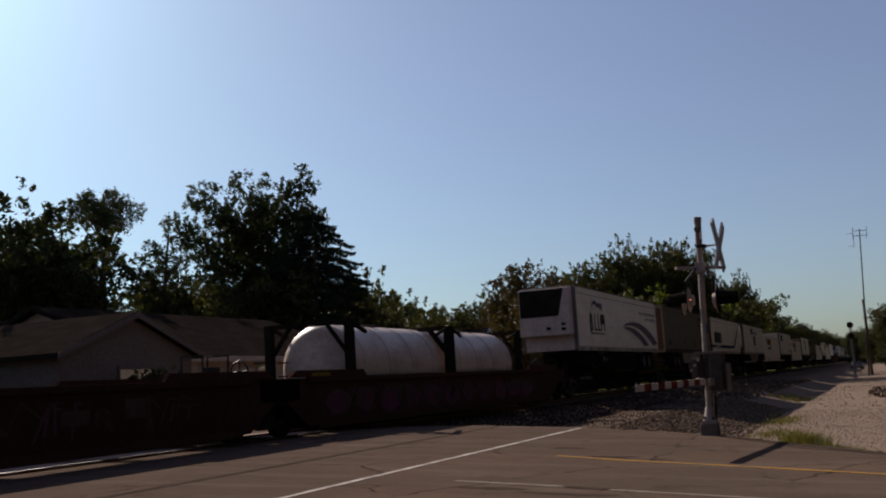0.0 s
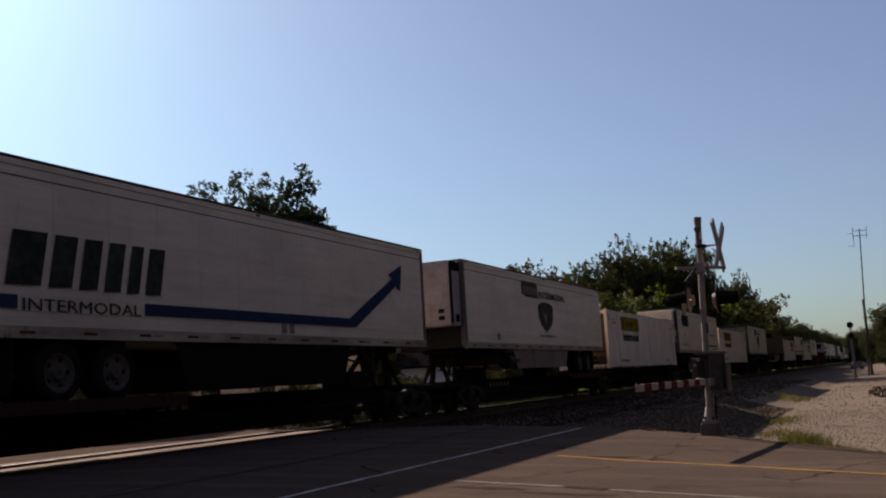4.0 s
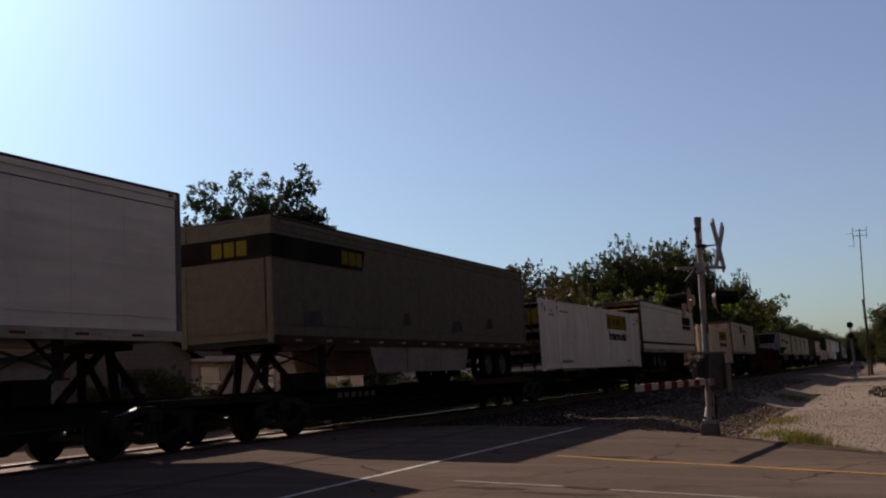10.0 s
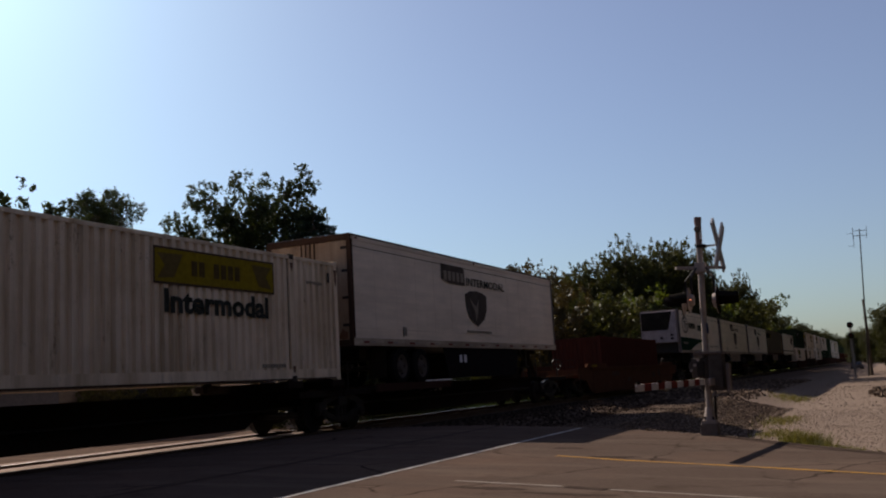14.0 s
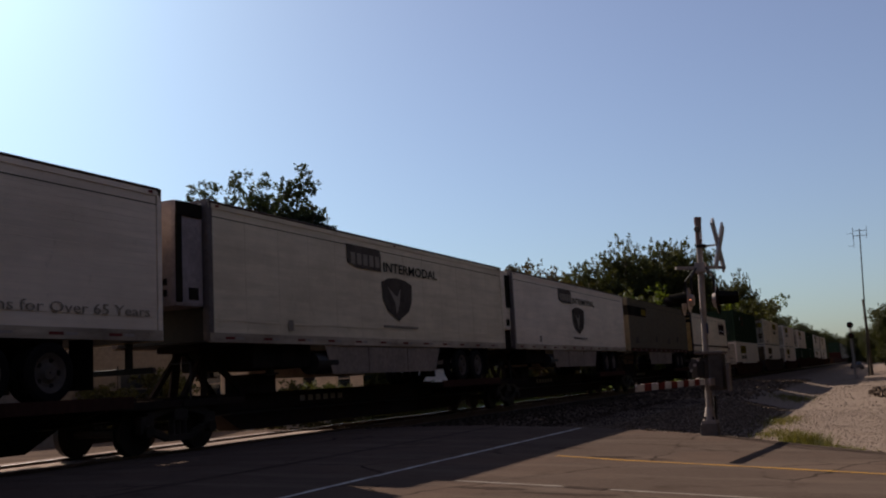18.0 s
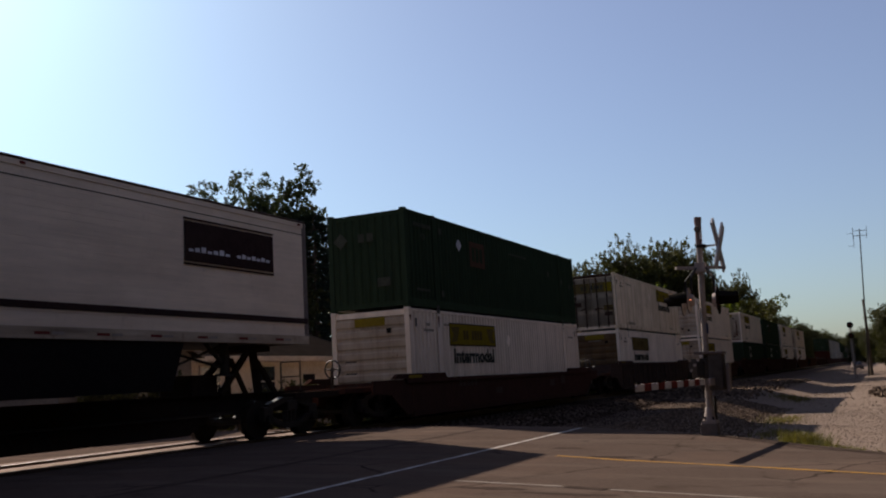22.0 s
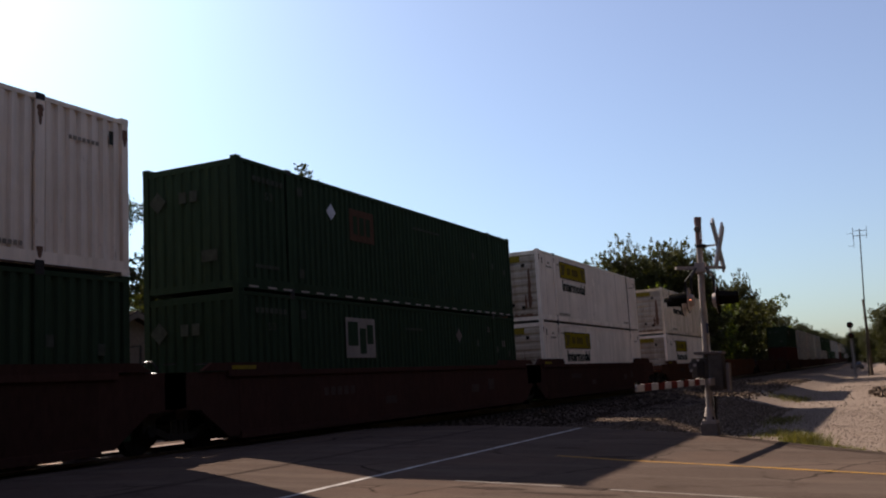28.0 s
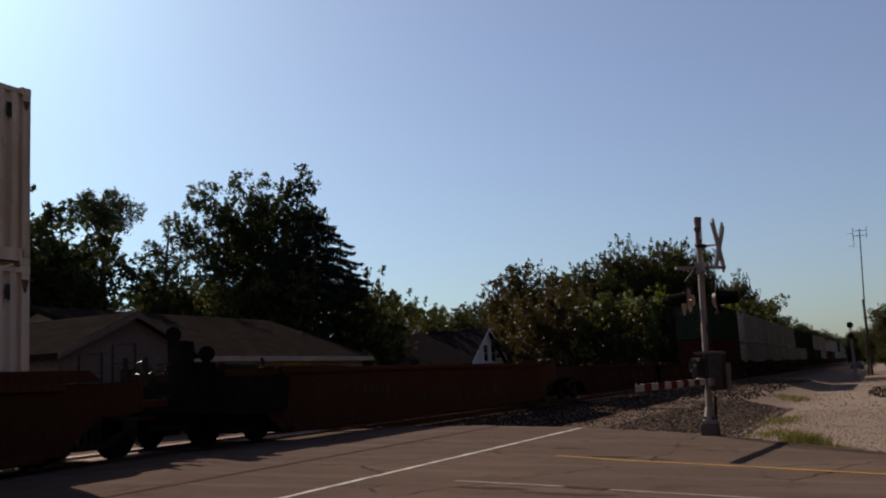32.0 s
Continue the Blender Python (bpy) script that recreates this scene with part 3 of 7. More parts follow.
def scatter(name, count, xr, yr, size, label, keep, seed, mat=M_stone, sink=0.4):
    """Loose stones as one mesh: squashed, turned eight-cornered lumps."""
    rng = np.random.default_rng(seed)
    base = np.array([(-1, -1, -1), (1, -1, -1), (1, 1, -1), (-1, 1, -1), (-.8, -.7, 1), (.7, -.8, 1), (.8, .7, 1), (-.7, .8, 1)], float) * 0.5
    quads = np.array([(0, 3, 2, 1), (4, 5, 6, 7), (0, 1, 5, 4), (1, 2, 6, 5), (2, 3, 7, 6), (3, 0, 4, 7)])
    vs, fs, k = [], [], 0
    while k < count:
        x, y = rng.uniform(*xr), rng.uniform(*yr)
        if not keep(x, y):
            count -= 1
            continue
        s = rng.uniform(*size)
        q = np.array(Euler(rng.uniform(0, 6.28, 3)).to_matrix())
        v = (base * rng.uniform(0.65, 1.2, (8, 3)) * s * rng.uniform(0.6, 1.2, 3)) @ q.T + (x, y, ground_z(x, y) - 0.02 + s * (0.5 - sink))
        vs.append(v)
        fs.append(quads + 8 * k)
        k += 1
    me = bpy.data.meshes.new(name)
    me.from_pydata(np.concatenate(vs).tolist(), [], np.concatenate(fs).tolist())
    me.materials.append(mat)
    return tagged(new(name, me), label, "stones", kind="stuff")


def off_road(x, y):
    return y > lerp_table(x, FAR_EDGE) + 0.1 + 0.3 * noise.noise((x * 2, y * 2, 1))


scatter("ballast", 12000, (-15.6, -9.2), (20, 60), (0.04, 0.09), "dark brown ballast beside the rails", off_road, 6, M_darkstone)
scatter("ballast", 20000, (-7.4, -4.0), (20, 46), (0.025, 0.065), "grey crushed stone ballast on the track shoulder", off_road, 3, sink=0.5)
scatter("gravel", 9000, (-9.9, -7.0), (20, 46), (0.015, 0.04), "dark fine gravel on the track shoulder", off_road, 13, M_darkstone, sink=0.6)
scatter("gravel", 22000, (-4.5, 3.0), (15, 44), (0.012, 0.034), "loose grey gravel beside the road", off_road, 4, M_pebble, sink=0.6)
scatter("ballast", 2500, (-19, -15.8), (22, 60), (0.06, 0.14), "grey crushed stone ballast beyond the track", off_road, 5)
scatter("ballast", 2500, (-12.5, -6.0), (46, 90), (0.09, 0.16), "grey crushed stone ballast further along the track", off_road, 7)
scatter("gravel", 3500, (-4.5, 4.0), (44, 110), (0.03, 0.09), "loose grey stones further along the gravel track", off_road, 8, M_pebble, sink=0.65)


# ---- the train ----
def run(t):
    """Metres that the train has gone since the start."""
    return 16.77701 * t - 0.0100775 * t * t - 0.0000537289 * t ** 3


TRAIN, WHEELS = [], []
HW = 1.295            # half the width of loads
BOXL, BOXH = 16.15, 2.896


def loaded(ob, u):
    """Put a thing of the train where it stands at the start; u is its leading end."""
    ob.matrix_basis = pose(XC, u, 0)
    TRAIN.append((ob, u))
    return ob


SHARED = {}


def once(key, make):
    if key not in SHARED:
        SHARED[key] = make()
    return SHARED[key]


# -- wheels and trucks --
WR = 0.42


def wheelset_mesh():
    bm = B()
    tube(bm, (-1.1, 0, 0), (1.1, 0, 0), 0.085, seg=10)
    for s in (-1, 1):
        tube(bm, (s * 0.69, 0, 0), (s * 0.82, 0, 0), WR, seg=28)
        tube(bm, (s * 0.66, 0, 0), (s * 0.69, 0, 0), WR + 0.028, seg=28)
        tube(bm, (s * 0.80, 0, 0), (s * 0.86, 0, 0), 0.13, seg=12)
        tube(bm, (s * 1.0, 0, 0), (s * 1.16, 0, 0), 0.11, seg=10)
        for k in range(3):
            a = k * 2.094
            tube(bm, (s * 1.15, 0.06 * math.cos(a), 0.06 * math.sin(a)), (s * 1.175, 0.06 * math.cos(a), 0.06 * math.sin(a)), 0.018, seg=6)
    return mesh_of("wheelset", bm, M_wheel)


def truck_mesh():
    bm = B()
    for s in (-1, 1):
        x0, x1 = s * 0.95, s * 1.09
        for y in (-0.88, 0.88):
            bx(bm, x0, x1, y - 0.17, y + 0.17, 0.36, 0.68, 0.03)
        bar(bm, ((x0 + x1) / 2, -0.85, 0.66), ((x0 + x1) / 2, -0.3, 0.80), 0.13, 0.14)
        bar(bm, ((x0 + x1) / 2, 0.85, 0.66), ((x0 + x1) / 2, 0.3, 0.80), 0.13, 0.14)
        bx(bm, x0, x1, -0.36, 0.36, 0.74, 0.86)
        bar(bm, ((x0 + x1) / 2, -0.85, 0.45), ((x0 + x1) / 2, -0.28, 0.24), 0.12, 0.12)
        bar(bm, ((x0 + x1) / 2, 0.85, 0.45), ((x0 + x1) / 2, 0.28, 0.24), 0.12, 0.12)
        bx(bm, x0, x1, -0.32, 0.32, 0.18, 0.30)
        for y in (-0.16, 0, 0.16):
            tube(bm, ((x0 + x1) / 2, y, 0.30), ((x0 + x1) / 2, y, 0.56), 0.062, seg=8)
    bx(bm, -1.12, 1.12, -0.2, 0.2, 0.56, 0.78, 0.03)
    return mesh_of("truck_frame", bm, M_steel)


def truck(car, u, y):
    """A two-axle truck under a car whose leading end is at u, y metres behind it."""
    part("truck_frame", once("truck", truck_mesh), None, car, "black cast steel side frames", pose(0, y, RZ + 0.02))
    for d in (-0.88, 0.88):
        w = part("wheelset", once("wheelset", wheelset_mesh), None, car, "worn steel wheels on an axle", pose(0, y + d, RZ + WR))
        WHEELS.append((w, u, y + d))


# -- containers --
def corrugated(y0, y1, z0, z1, x, deep, pitch, s):
    """One upright-ribbed side sheet whose ribs look along s * x."""
    n = max(1, round((y1 - y0) / pitch))
    p = (y1 - y0) / n
    prof = []
    for i in range(n):
        a = y0 + i * p
        prof += [(a, 0), (a + 0.14 * p, deep), (a + 0.56 * p, deep), (a + 0.70 * p, 0)]
    prof.append((y1, 0))
    bm = B()
    lo = [bm.verts.new((x - s * (deep - d), y, z0)) for y, d in prof]
    hi = [bm.verts.new((x - s * (deep - d), y, z1)) for y, d in prof]
    for i in range(len(prof) - 1):
        bm.faces.new((lo[i], lo[i + 1], hi[i + 1], hi[i]) if s > 0 else (lo[i + 1], lo[i], hi[i], hi[i + 1]))
    return bm


def flat_ribs(y, x0, x1, z0, z1, n, deep, s):
    """An end sheet with level ribs that look along s * y."""
    bm = B()
    p = (z1 - z0) / n
    prof = []
    for i in range(n):
        a = z0 + i * p
        prof += [(a, 0), (a + 0.16 * p, deep), (a + 0.62 * p, deep), (a + 0.78 * p, 0)]
    prof.append((z1, 0))
    l = [bm.verts.new((x0, y - s * (deep - d), z)) for z, d in prof]
    r = [bm.verts.new((x1, y - s * (deep - d), z)) for z, d in prof]
    for i in range(len(prof) - 1):
        bm.faces.new((l[i], r[i], r[i + 1], l[i + 1]) if s < 0 else (r[i], l[i], l[i + 1], r[i + 1]))
    return bm


def box_meshes(L, H, hw, mat, key, doors_lead, posts, level_nose=True, brown=False):
    """The shared meshes of one kind of container: a list of (part name, mesh, label)."""
    out = []
    # ends get darker paint than the sides: stains, plus shade put into the colour
    stained = mat in (M_white, M_cream, M_dimwhite)
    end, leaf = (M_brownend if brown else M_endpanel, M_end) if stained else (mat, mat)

    def add(name, bm, m=mat, label=""):
        out.append((name, mesh_of(name, bm, m), label))
    for s in (1, -1):
        stops = [0.14] + ([posts - 0.09, posts + 0.09, L - posts - 0.09, L - posts + 0.09] if posts else []) + [L - 0.14]
        bm = B()
        for a, b in zip(stops[::2], stops[1::2]):
            q = corrugated(a, b, 0.25, H - 0.10, s * (hw - 0.008), 0.06, 0.245, s)
            me = bpy.data.meshes.new("t")
            q.to_mesh(me)
            q.free()
            bm.from_mesh(me)
            bpy.data.meshes.remove(me)
        add("side_panel", bm)
        add("top_rail", bx(B(), s * (hw - 0.07), s * hw, 0.1, L - 0.1, H - 0.11, H - 0.028, 0.008))
        add("bottom_rail", bx(B(), s * (hw - 0.07), s * hw, 0.1, L - 0.1, 0.03, 0.265, 0.008))
        for y in (0.0, L - 0.15):
            add("corner_post", bx(B(), s * (hw - 0.15), s * hw, y, y + 0.15, 0.1, H - 0.1, 0.012))
        if posts:
            for y in (posts, L - posts):
                add("post", bx(B(), s * (hw - 0.05), s * (hw + 0.002), y - 0.094, y + 0.094, 0.1, H - 0.08, 0.008))
        for y in ([0.09, L - 0.09] + ([posts, L - posts] if posts else [])):
            for z in (0.06, H - 0.055):
                add("corner_casting", bx(B(), s * (hw - 0.16), s * (hw + 0.006), y - 0.095, y + 0.095, z - 0.062, z + 0.062, 0.015), M_steel if posts and 1 < y < L - 1 else mat)
    add("roof", bx(B(), -hw + 0.05, hw - 0.05, 0.08, L - 0.08, H - 0.065, H - 0.04))
    add("floor", bx(B(), -hw + 0.06, hw - 0.06, 0.08, L - 0.08, 0.05, 0.16), M_steel)
    for lead in (True, False):
        y, s = (0.02, -1) if lead else (L - 0.02, 1)
        for z0, z1 in ((H - 0.2, H - 0.06), (0.05, 0.2)):
            add("end_sill", bx(B(), -hw + 0.14, hw - 0.14, y - 0.0 if lead else y - 0.1, y + 0.1 if lead else y, z0, z1))
        if lead == doors_lead:
            for k in (-1, 1):
                bm = flat_ribs(y, *sorted((k * 0.012, k * (hw - 0.15))), 0.2, H - 0.2, 3, 0.008, s)
                bmesh.ops.solidify(bm, geom=bm.faces[:], thickness=0.03)
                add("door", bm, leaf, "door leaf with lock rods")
                for q in (0.25, 0.75):
                    x = k * (0.05 + q * (hw - 0.25))
                    bm = tube(B(), (x, y + s * 0.045, 0.12), (x, y + s * 0.045, H - 0.1), 0.03, seg=8)
                    for z in (0.3, 0.9, 1.7, 2.5):
                        bx(bm, x - 0.05, x + 0.05, y, y + s * 0.05, z, z + 0.07)
                    bar(bm, (x, y + s * 0.05, 1.15), (x + k * 0.28, y + s * 0.06, 1.05), 0.03, 0.05)
                    add("lock_rod", bm, M_rustrod, "rusty steel lock rod")
                add("door_seal", bx(B(), *sorted((k * (hw - 0.16), k * (hw - 0.135))), y + s * 0.004, y + s * 0.02, 0.2, H - 0.2), M_black, "black rubber seal")
        else:
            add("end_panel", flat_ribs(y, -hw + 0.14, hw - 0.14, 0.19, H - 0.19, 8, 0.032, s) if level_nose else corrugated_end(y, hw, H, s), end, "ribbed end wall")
    return out


def corrugated_end(y, hw, H, s):
    bm = B()
    n = 9
    w = (2 * hw - 0.3) / n
    prof = []
    for i in range(n):
        a = -hw + 0.15 + i * w
        prof += [(a, 0), (a + 0.16 * w, 0.04), (a + 0.6 * w, 0.04), (a + 0.76 * w, 0)]
    prof.append((hw - 0.15, 0))
    l = [bm.verts.new((x, y - s * (0.04 - d), 0.19)) for x, d in prof]
    h = [bm.verts.new((x, y - s * (0.04 - d), H - 0.19)) for x, d in prof]
    for i in range(len(prof) - 1):
        bm.faces.new((l[i], l[i + 1], h[i + 1], h[i]) if s < 0 else (l[i + 1], l[i], h[i], h[i + 1]))
    return bm


def container(u, z, mat, key, label, doors_lead=False, L=BOXL, H=BOXH, hw=HW, posts=1.98, level_nose=True, group="containers of the train", brown=False):
    ob = thing("container", label, "shipping container", group)
    for name, me, lab in once(("box", key, doors_lead, L, brown), lambda: box_meshes(L, H, hw, mat, key, doors_lead, posts, level_nose, brown)):
        part(name, me, None, ob, lab, pose(0, 0, z))
    return loaded(ob, u)


def small_bars(y0, y1, z0, z1, n, x):
    """A line of lettering too small to read."""
    w = (y1 - y0) / n
    return rects([(y0 + i * w + 0.1 * w, y0 + (i + 0.82) * w, z0, z1) for i in range(n)], x, 0.004)


def yellow_sign(ob, z, doors_lead, L=BOXL, low=0.0, old=False):
    """The yellow panel with a dark name bar, and the word below it, near the nose."""
    a = L - 6.45 if doors_lead else 2.72
    x = HW + 0.002
    sign = part("sign_panel", rects([(a, a + 3.72, z + 1.96 - low, z + 2.59 - low)], x, 0.005), M_oldyellow if old else M_yellow, ob, "browned name panel" if old else "yellow name panel with dark marks")
    part("name_mark", rects([(a + 1.02 + i * 0.225, a + 1.19 + i * 0.225, z + 2.12 - low, z + 2.42 - low) for i in (0, 1, 3, 4, 5, 6)], x + 0.005, 0.004), M_signbrown, sign, kind="stuff")
    for k, y in ((-1, a + 0.42), (1, a + 3.3)):
        part("emblem", slab([(y - k * 0.35, z + 2.52 - low), (y + k * 0.36, z + 2.5 - low), (y + k * 0.16, z + 2.28 - low), (y + k * 0.36, z + 2.02 - low), (y - k * 0.10, z + 2.06 - low)], x + 0.005, 0.003), M_oldyellow, sign)
    part("sign_border", rects([(a - 0.04, a + 3.76, z + 2.59 - low, z + 2.63 - low), (a - 0.04, a + 3.76, z + 1.92 - low, z + 1.96 - low), (a - 0.04, a, z + 1.96 - low, z + 2.59 - low), (a + 3.72, a + 3.76, z + 1.96 - low, z + 2.59 - low)], x, 0.004), M_tag, sign, kind="stuff")
    words("Intermodal", a + 0.24, a + 3.53, z + 1.37 - low, z + 1.84 - low, x, M_ink, ob, "lettering", "dark word on the side", 0.036)


def side_marks(ob, z, doors_lead, L=BOXL, mat=None):
    """Small faded numbers and stickers, too small to read."""
    mat = mat or M_faint
    x = HW + 0.002
    part("faint_number", small_bars(0.9, 1.6, z + 2.22, z + 2.30, 8, x), mat, ob, kind="stuff")
    part("faint_number", small_bars(1.1, 1.35, z + 2.38, z + 2.48, 3, x), mat, ob, kind="stuff")
    part("faint_number", small_bars(2.3, 3.5, z + 2.42, z + 2.49, 11, x), mat, ob, kind="stuff")
    part("lift_note", small_bars(2.25, 3.75, z + 0.30, z + 0.42, 10, x), mat, ob, kind="stuff")
    part("faint_number", small_bars(L - 3.2, L - 2.3, z + 0.31, z + 0.39, 9, x), mat, ob, kind="stuff")
    part("faint_number", small_bars(L - 1.4, L - 0.7, z + 2.26, z + 2.33, 7, x), mat, ob, kind="stuff")
    for y, zz, k in ((7.72, 2.05, 0), (7.80, 0.85, 1)) if abs(z - 1.285) > 0.1 else ():
        pts = [(y + (0.13 + 0.03 * math.sin(q * 2 + k + z)) * math.cos(q), z + zz + (0.20 + 0.04 * math.cos(q * 3 + k)) * math.sin(q)) for q in [j * 0.3927 for j in range(16)]]
        part("pale_patch", slab(pts, x, 0.003), M_palepatch, ob, "pale repaired patch")
    for y, zz in ((0.42, 2.35), (L - 0.42, 2.35)):
        part("sticker", rects([(y - 0.05, y + 0.05, z + zz, z + zz + 0.24)], x, 0.004), M_ink if y < 1 or y > 15 else mat, ob)


def front_sign(ob, z, doors_lead, H=BOXH):
    """What is painted on the leading end."""
    y = 0.02 - 0.012
    if doors_lead:
        for x0, x1 in ((-1.12, -0.06), (0.06, 1.12)):
            part("door_sign", bx(B(), x0, x1, y - 0.006, y + 0.004, z + 1.95, z + 2.45), M_oldyellow, ob, "browned yellow band on the door")
        for x0, x1 in ((-1.11, -0.82), (0.72, 1.11)):
            part("door_sign", bx(B(), x0, x1, y - 0.009, y - 0.006, z + 1.97, z + 2.43), M_yellow, ob, "yellow end of the band")
        part("door_mark", bars_front([-0.5 + 0.17 * i for i in (0, 1, 3, 4, 5, 6)], 0.1, z + 2.1, z + 2.3, y - 0.01), M_ink, ob, kind="stuff")
        part("door_sign", bx(B(), 0.62, 1.1, y - 0.006, y + 0.004, z + 0.98, z + 1.25), M_oldyellow, ob)
        for px, pz, w, h2 in ((-1.05, 1.25, 0.5, 0.22), (0.16, 1.0, 0.2, 0.14), (0.66, 0.72, 0.42, 0.2)):
            part("rubbed_patch", bx(B(), px, px + w, y - 0.006, y + 0.004, z + pz, z + pz + h2), M_rustrod, ob, "dark rubbed patch")
        part("door_header", bx(B(), -1.15, 1.15, y - 0.006, y + 0.01, z + H - 0.17, z + H - 0.02), M_greydoor, ob, "dark stained header over the doors")
    else:
        part("end_sign", bx(B(), -0.5, 0.5, y - 0.006, y + 0.02, z + H - 0.47, z + H - 0.22), M_gold, ob, "small yellow name plate")
        part("end_mark", bars_front([-0.32 + 0.12 * i for i in range(6)], 0.08, z + H - 0.56, z + H - 0.51, y - 0.01), M_faint, ob, kind="stuff")
        for x, zz in ((0.62, 2.2), (0.55, 0.5), (0.1, 0.62)):
            part("vent", bx(B(), x - 0.07, x + 0.07, y - 0.01, y + 0.02, z + zz, z + zz + 0.14), M_black, ob)


def end_rust(ob, z, much):
    """Rust that has bled down both sides of the leading end, and a grimy foot."""
    for k, (x, z0, z1, w) in enumerate(((-0.72, 0.75, 1.72, 0.09), (0.84, 0.55, 2.15, 0.08), (-0.95, 0.5, 1.2, 0.06), (0.66, 0.5, 1.1, 0.05))):
        lefts, rights = [], []
        for i in range(25):
            v = i / 24
            wide = w * much * (0.25 + 0.75 * math.sin(math.pi * min(1, 0.12 + 0.88 * v)) ** 0.6) * (0.8 + 0.5 * noise.noise((v * 9, k * 3.1, 0.5)))
            mid = x + 0.03 * noise.noise((v * 4, k * 2.7, 4.0))
            lefts.append((mid - wide, z + z0 + (z1 - z0) * v))
            rights.append((mid + wide * (0.9 + 0.5 * noise.noise((v * 14, k, 9.0))), z + z0 + (z1 - z0) * v))
        part("rust_streak", slab_y(lefts + rights[::-1], 0.012, 0.018), M_endrust, ob, "bled brown rust streak", kind="stuff")
    part("grime", slab_y([(-1.1, z + 0.2), (1.1, z + 0.2)] + [(1.1 - i * 0.055, z + 0.29 + 0.12 * noise.noise((i * 0.45, z, 2.0))) for i in range(41)], 0.012, 0.018), M_endrust, ob, "dark grime along the foot of the end", kind="stuff")


def bars_front(xs_, w, z0, z1, y):
    bm = B()
    for x in xs_:
        bx(bm, x, x + w, y - 0.004, y + 0.002, z0, z1)
    return bm


def post_rust(ob, u, z):
    """Rust bled from the lifting corners on the side, a little different on every box."""
    x = HW + 0.003
    for k, (y, top, drop) in enumerate(((1.98, 2.70, 0.55), (BOXL - 1.98, 2.70, 0.4), (1.98, 0.34, 0.22), (BOXL - 1.98, 0.34, 0.2), (0.09, 2.68, 0.3), (BOXL - 0.09, 2.68, 0.35))):
        drop *= 0.75 + 0.7 * noise.noise((u * 0.37, k * 1.9, z))
        edge = [(0.07 * (1 - 0.8 * v * v) * (0.9 + 0.5 * noise.noise((v * 7, u, k * 2.0))), z + top - drop * v) for v in [i / 12 for i in range(13)]]
        part("rust_stain", slab([(y - w, zz) for w, zz in edge] + [(y + w * 0.92, zz) for w, zz in edge[::-1]], x, 0.002), M_endrust, ob, "rust bled from a lifting corner", kind="stuff")
    # dark strip that paints the shaded gap between stacked boxes wider
    part("soiled_edge", rects([(0.2, BOXL - 0.2, z + 0.031, z + 0.062)], x - 0.001, 0.002), M_rustrod, ob, "dark strip painted to widen the shaded gap below", kind="stuff")


def white_box(u, z, doors_lead=False, low=0.0, sunk=False, mat=None, extra="", old=False, brown=False):
    lab = "white ribbed container with a yellow name panel" + (", doors leading" if doors_lead else "")
    # far boxes: the dim light there is painted in, and the name panel left off
    if mat is M_dimwhite:
        lab, extra = "white ribbed shipping container painted dim, far along the train", ""
    ob = container(u, z, mat or M_white, mat.name if mat else "white", lab + extra, doors_lead, brown=brown)
    if mat is not M_dimwhite:
        yellow_sign(ob, z, doors_lead, low=low, old=old)
        post_rust(ob, u, z)
    side_marks(ob, z, doors_lead)
    front_sign(ob, z, doors_lead)
    return ob


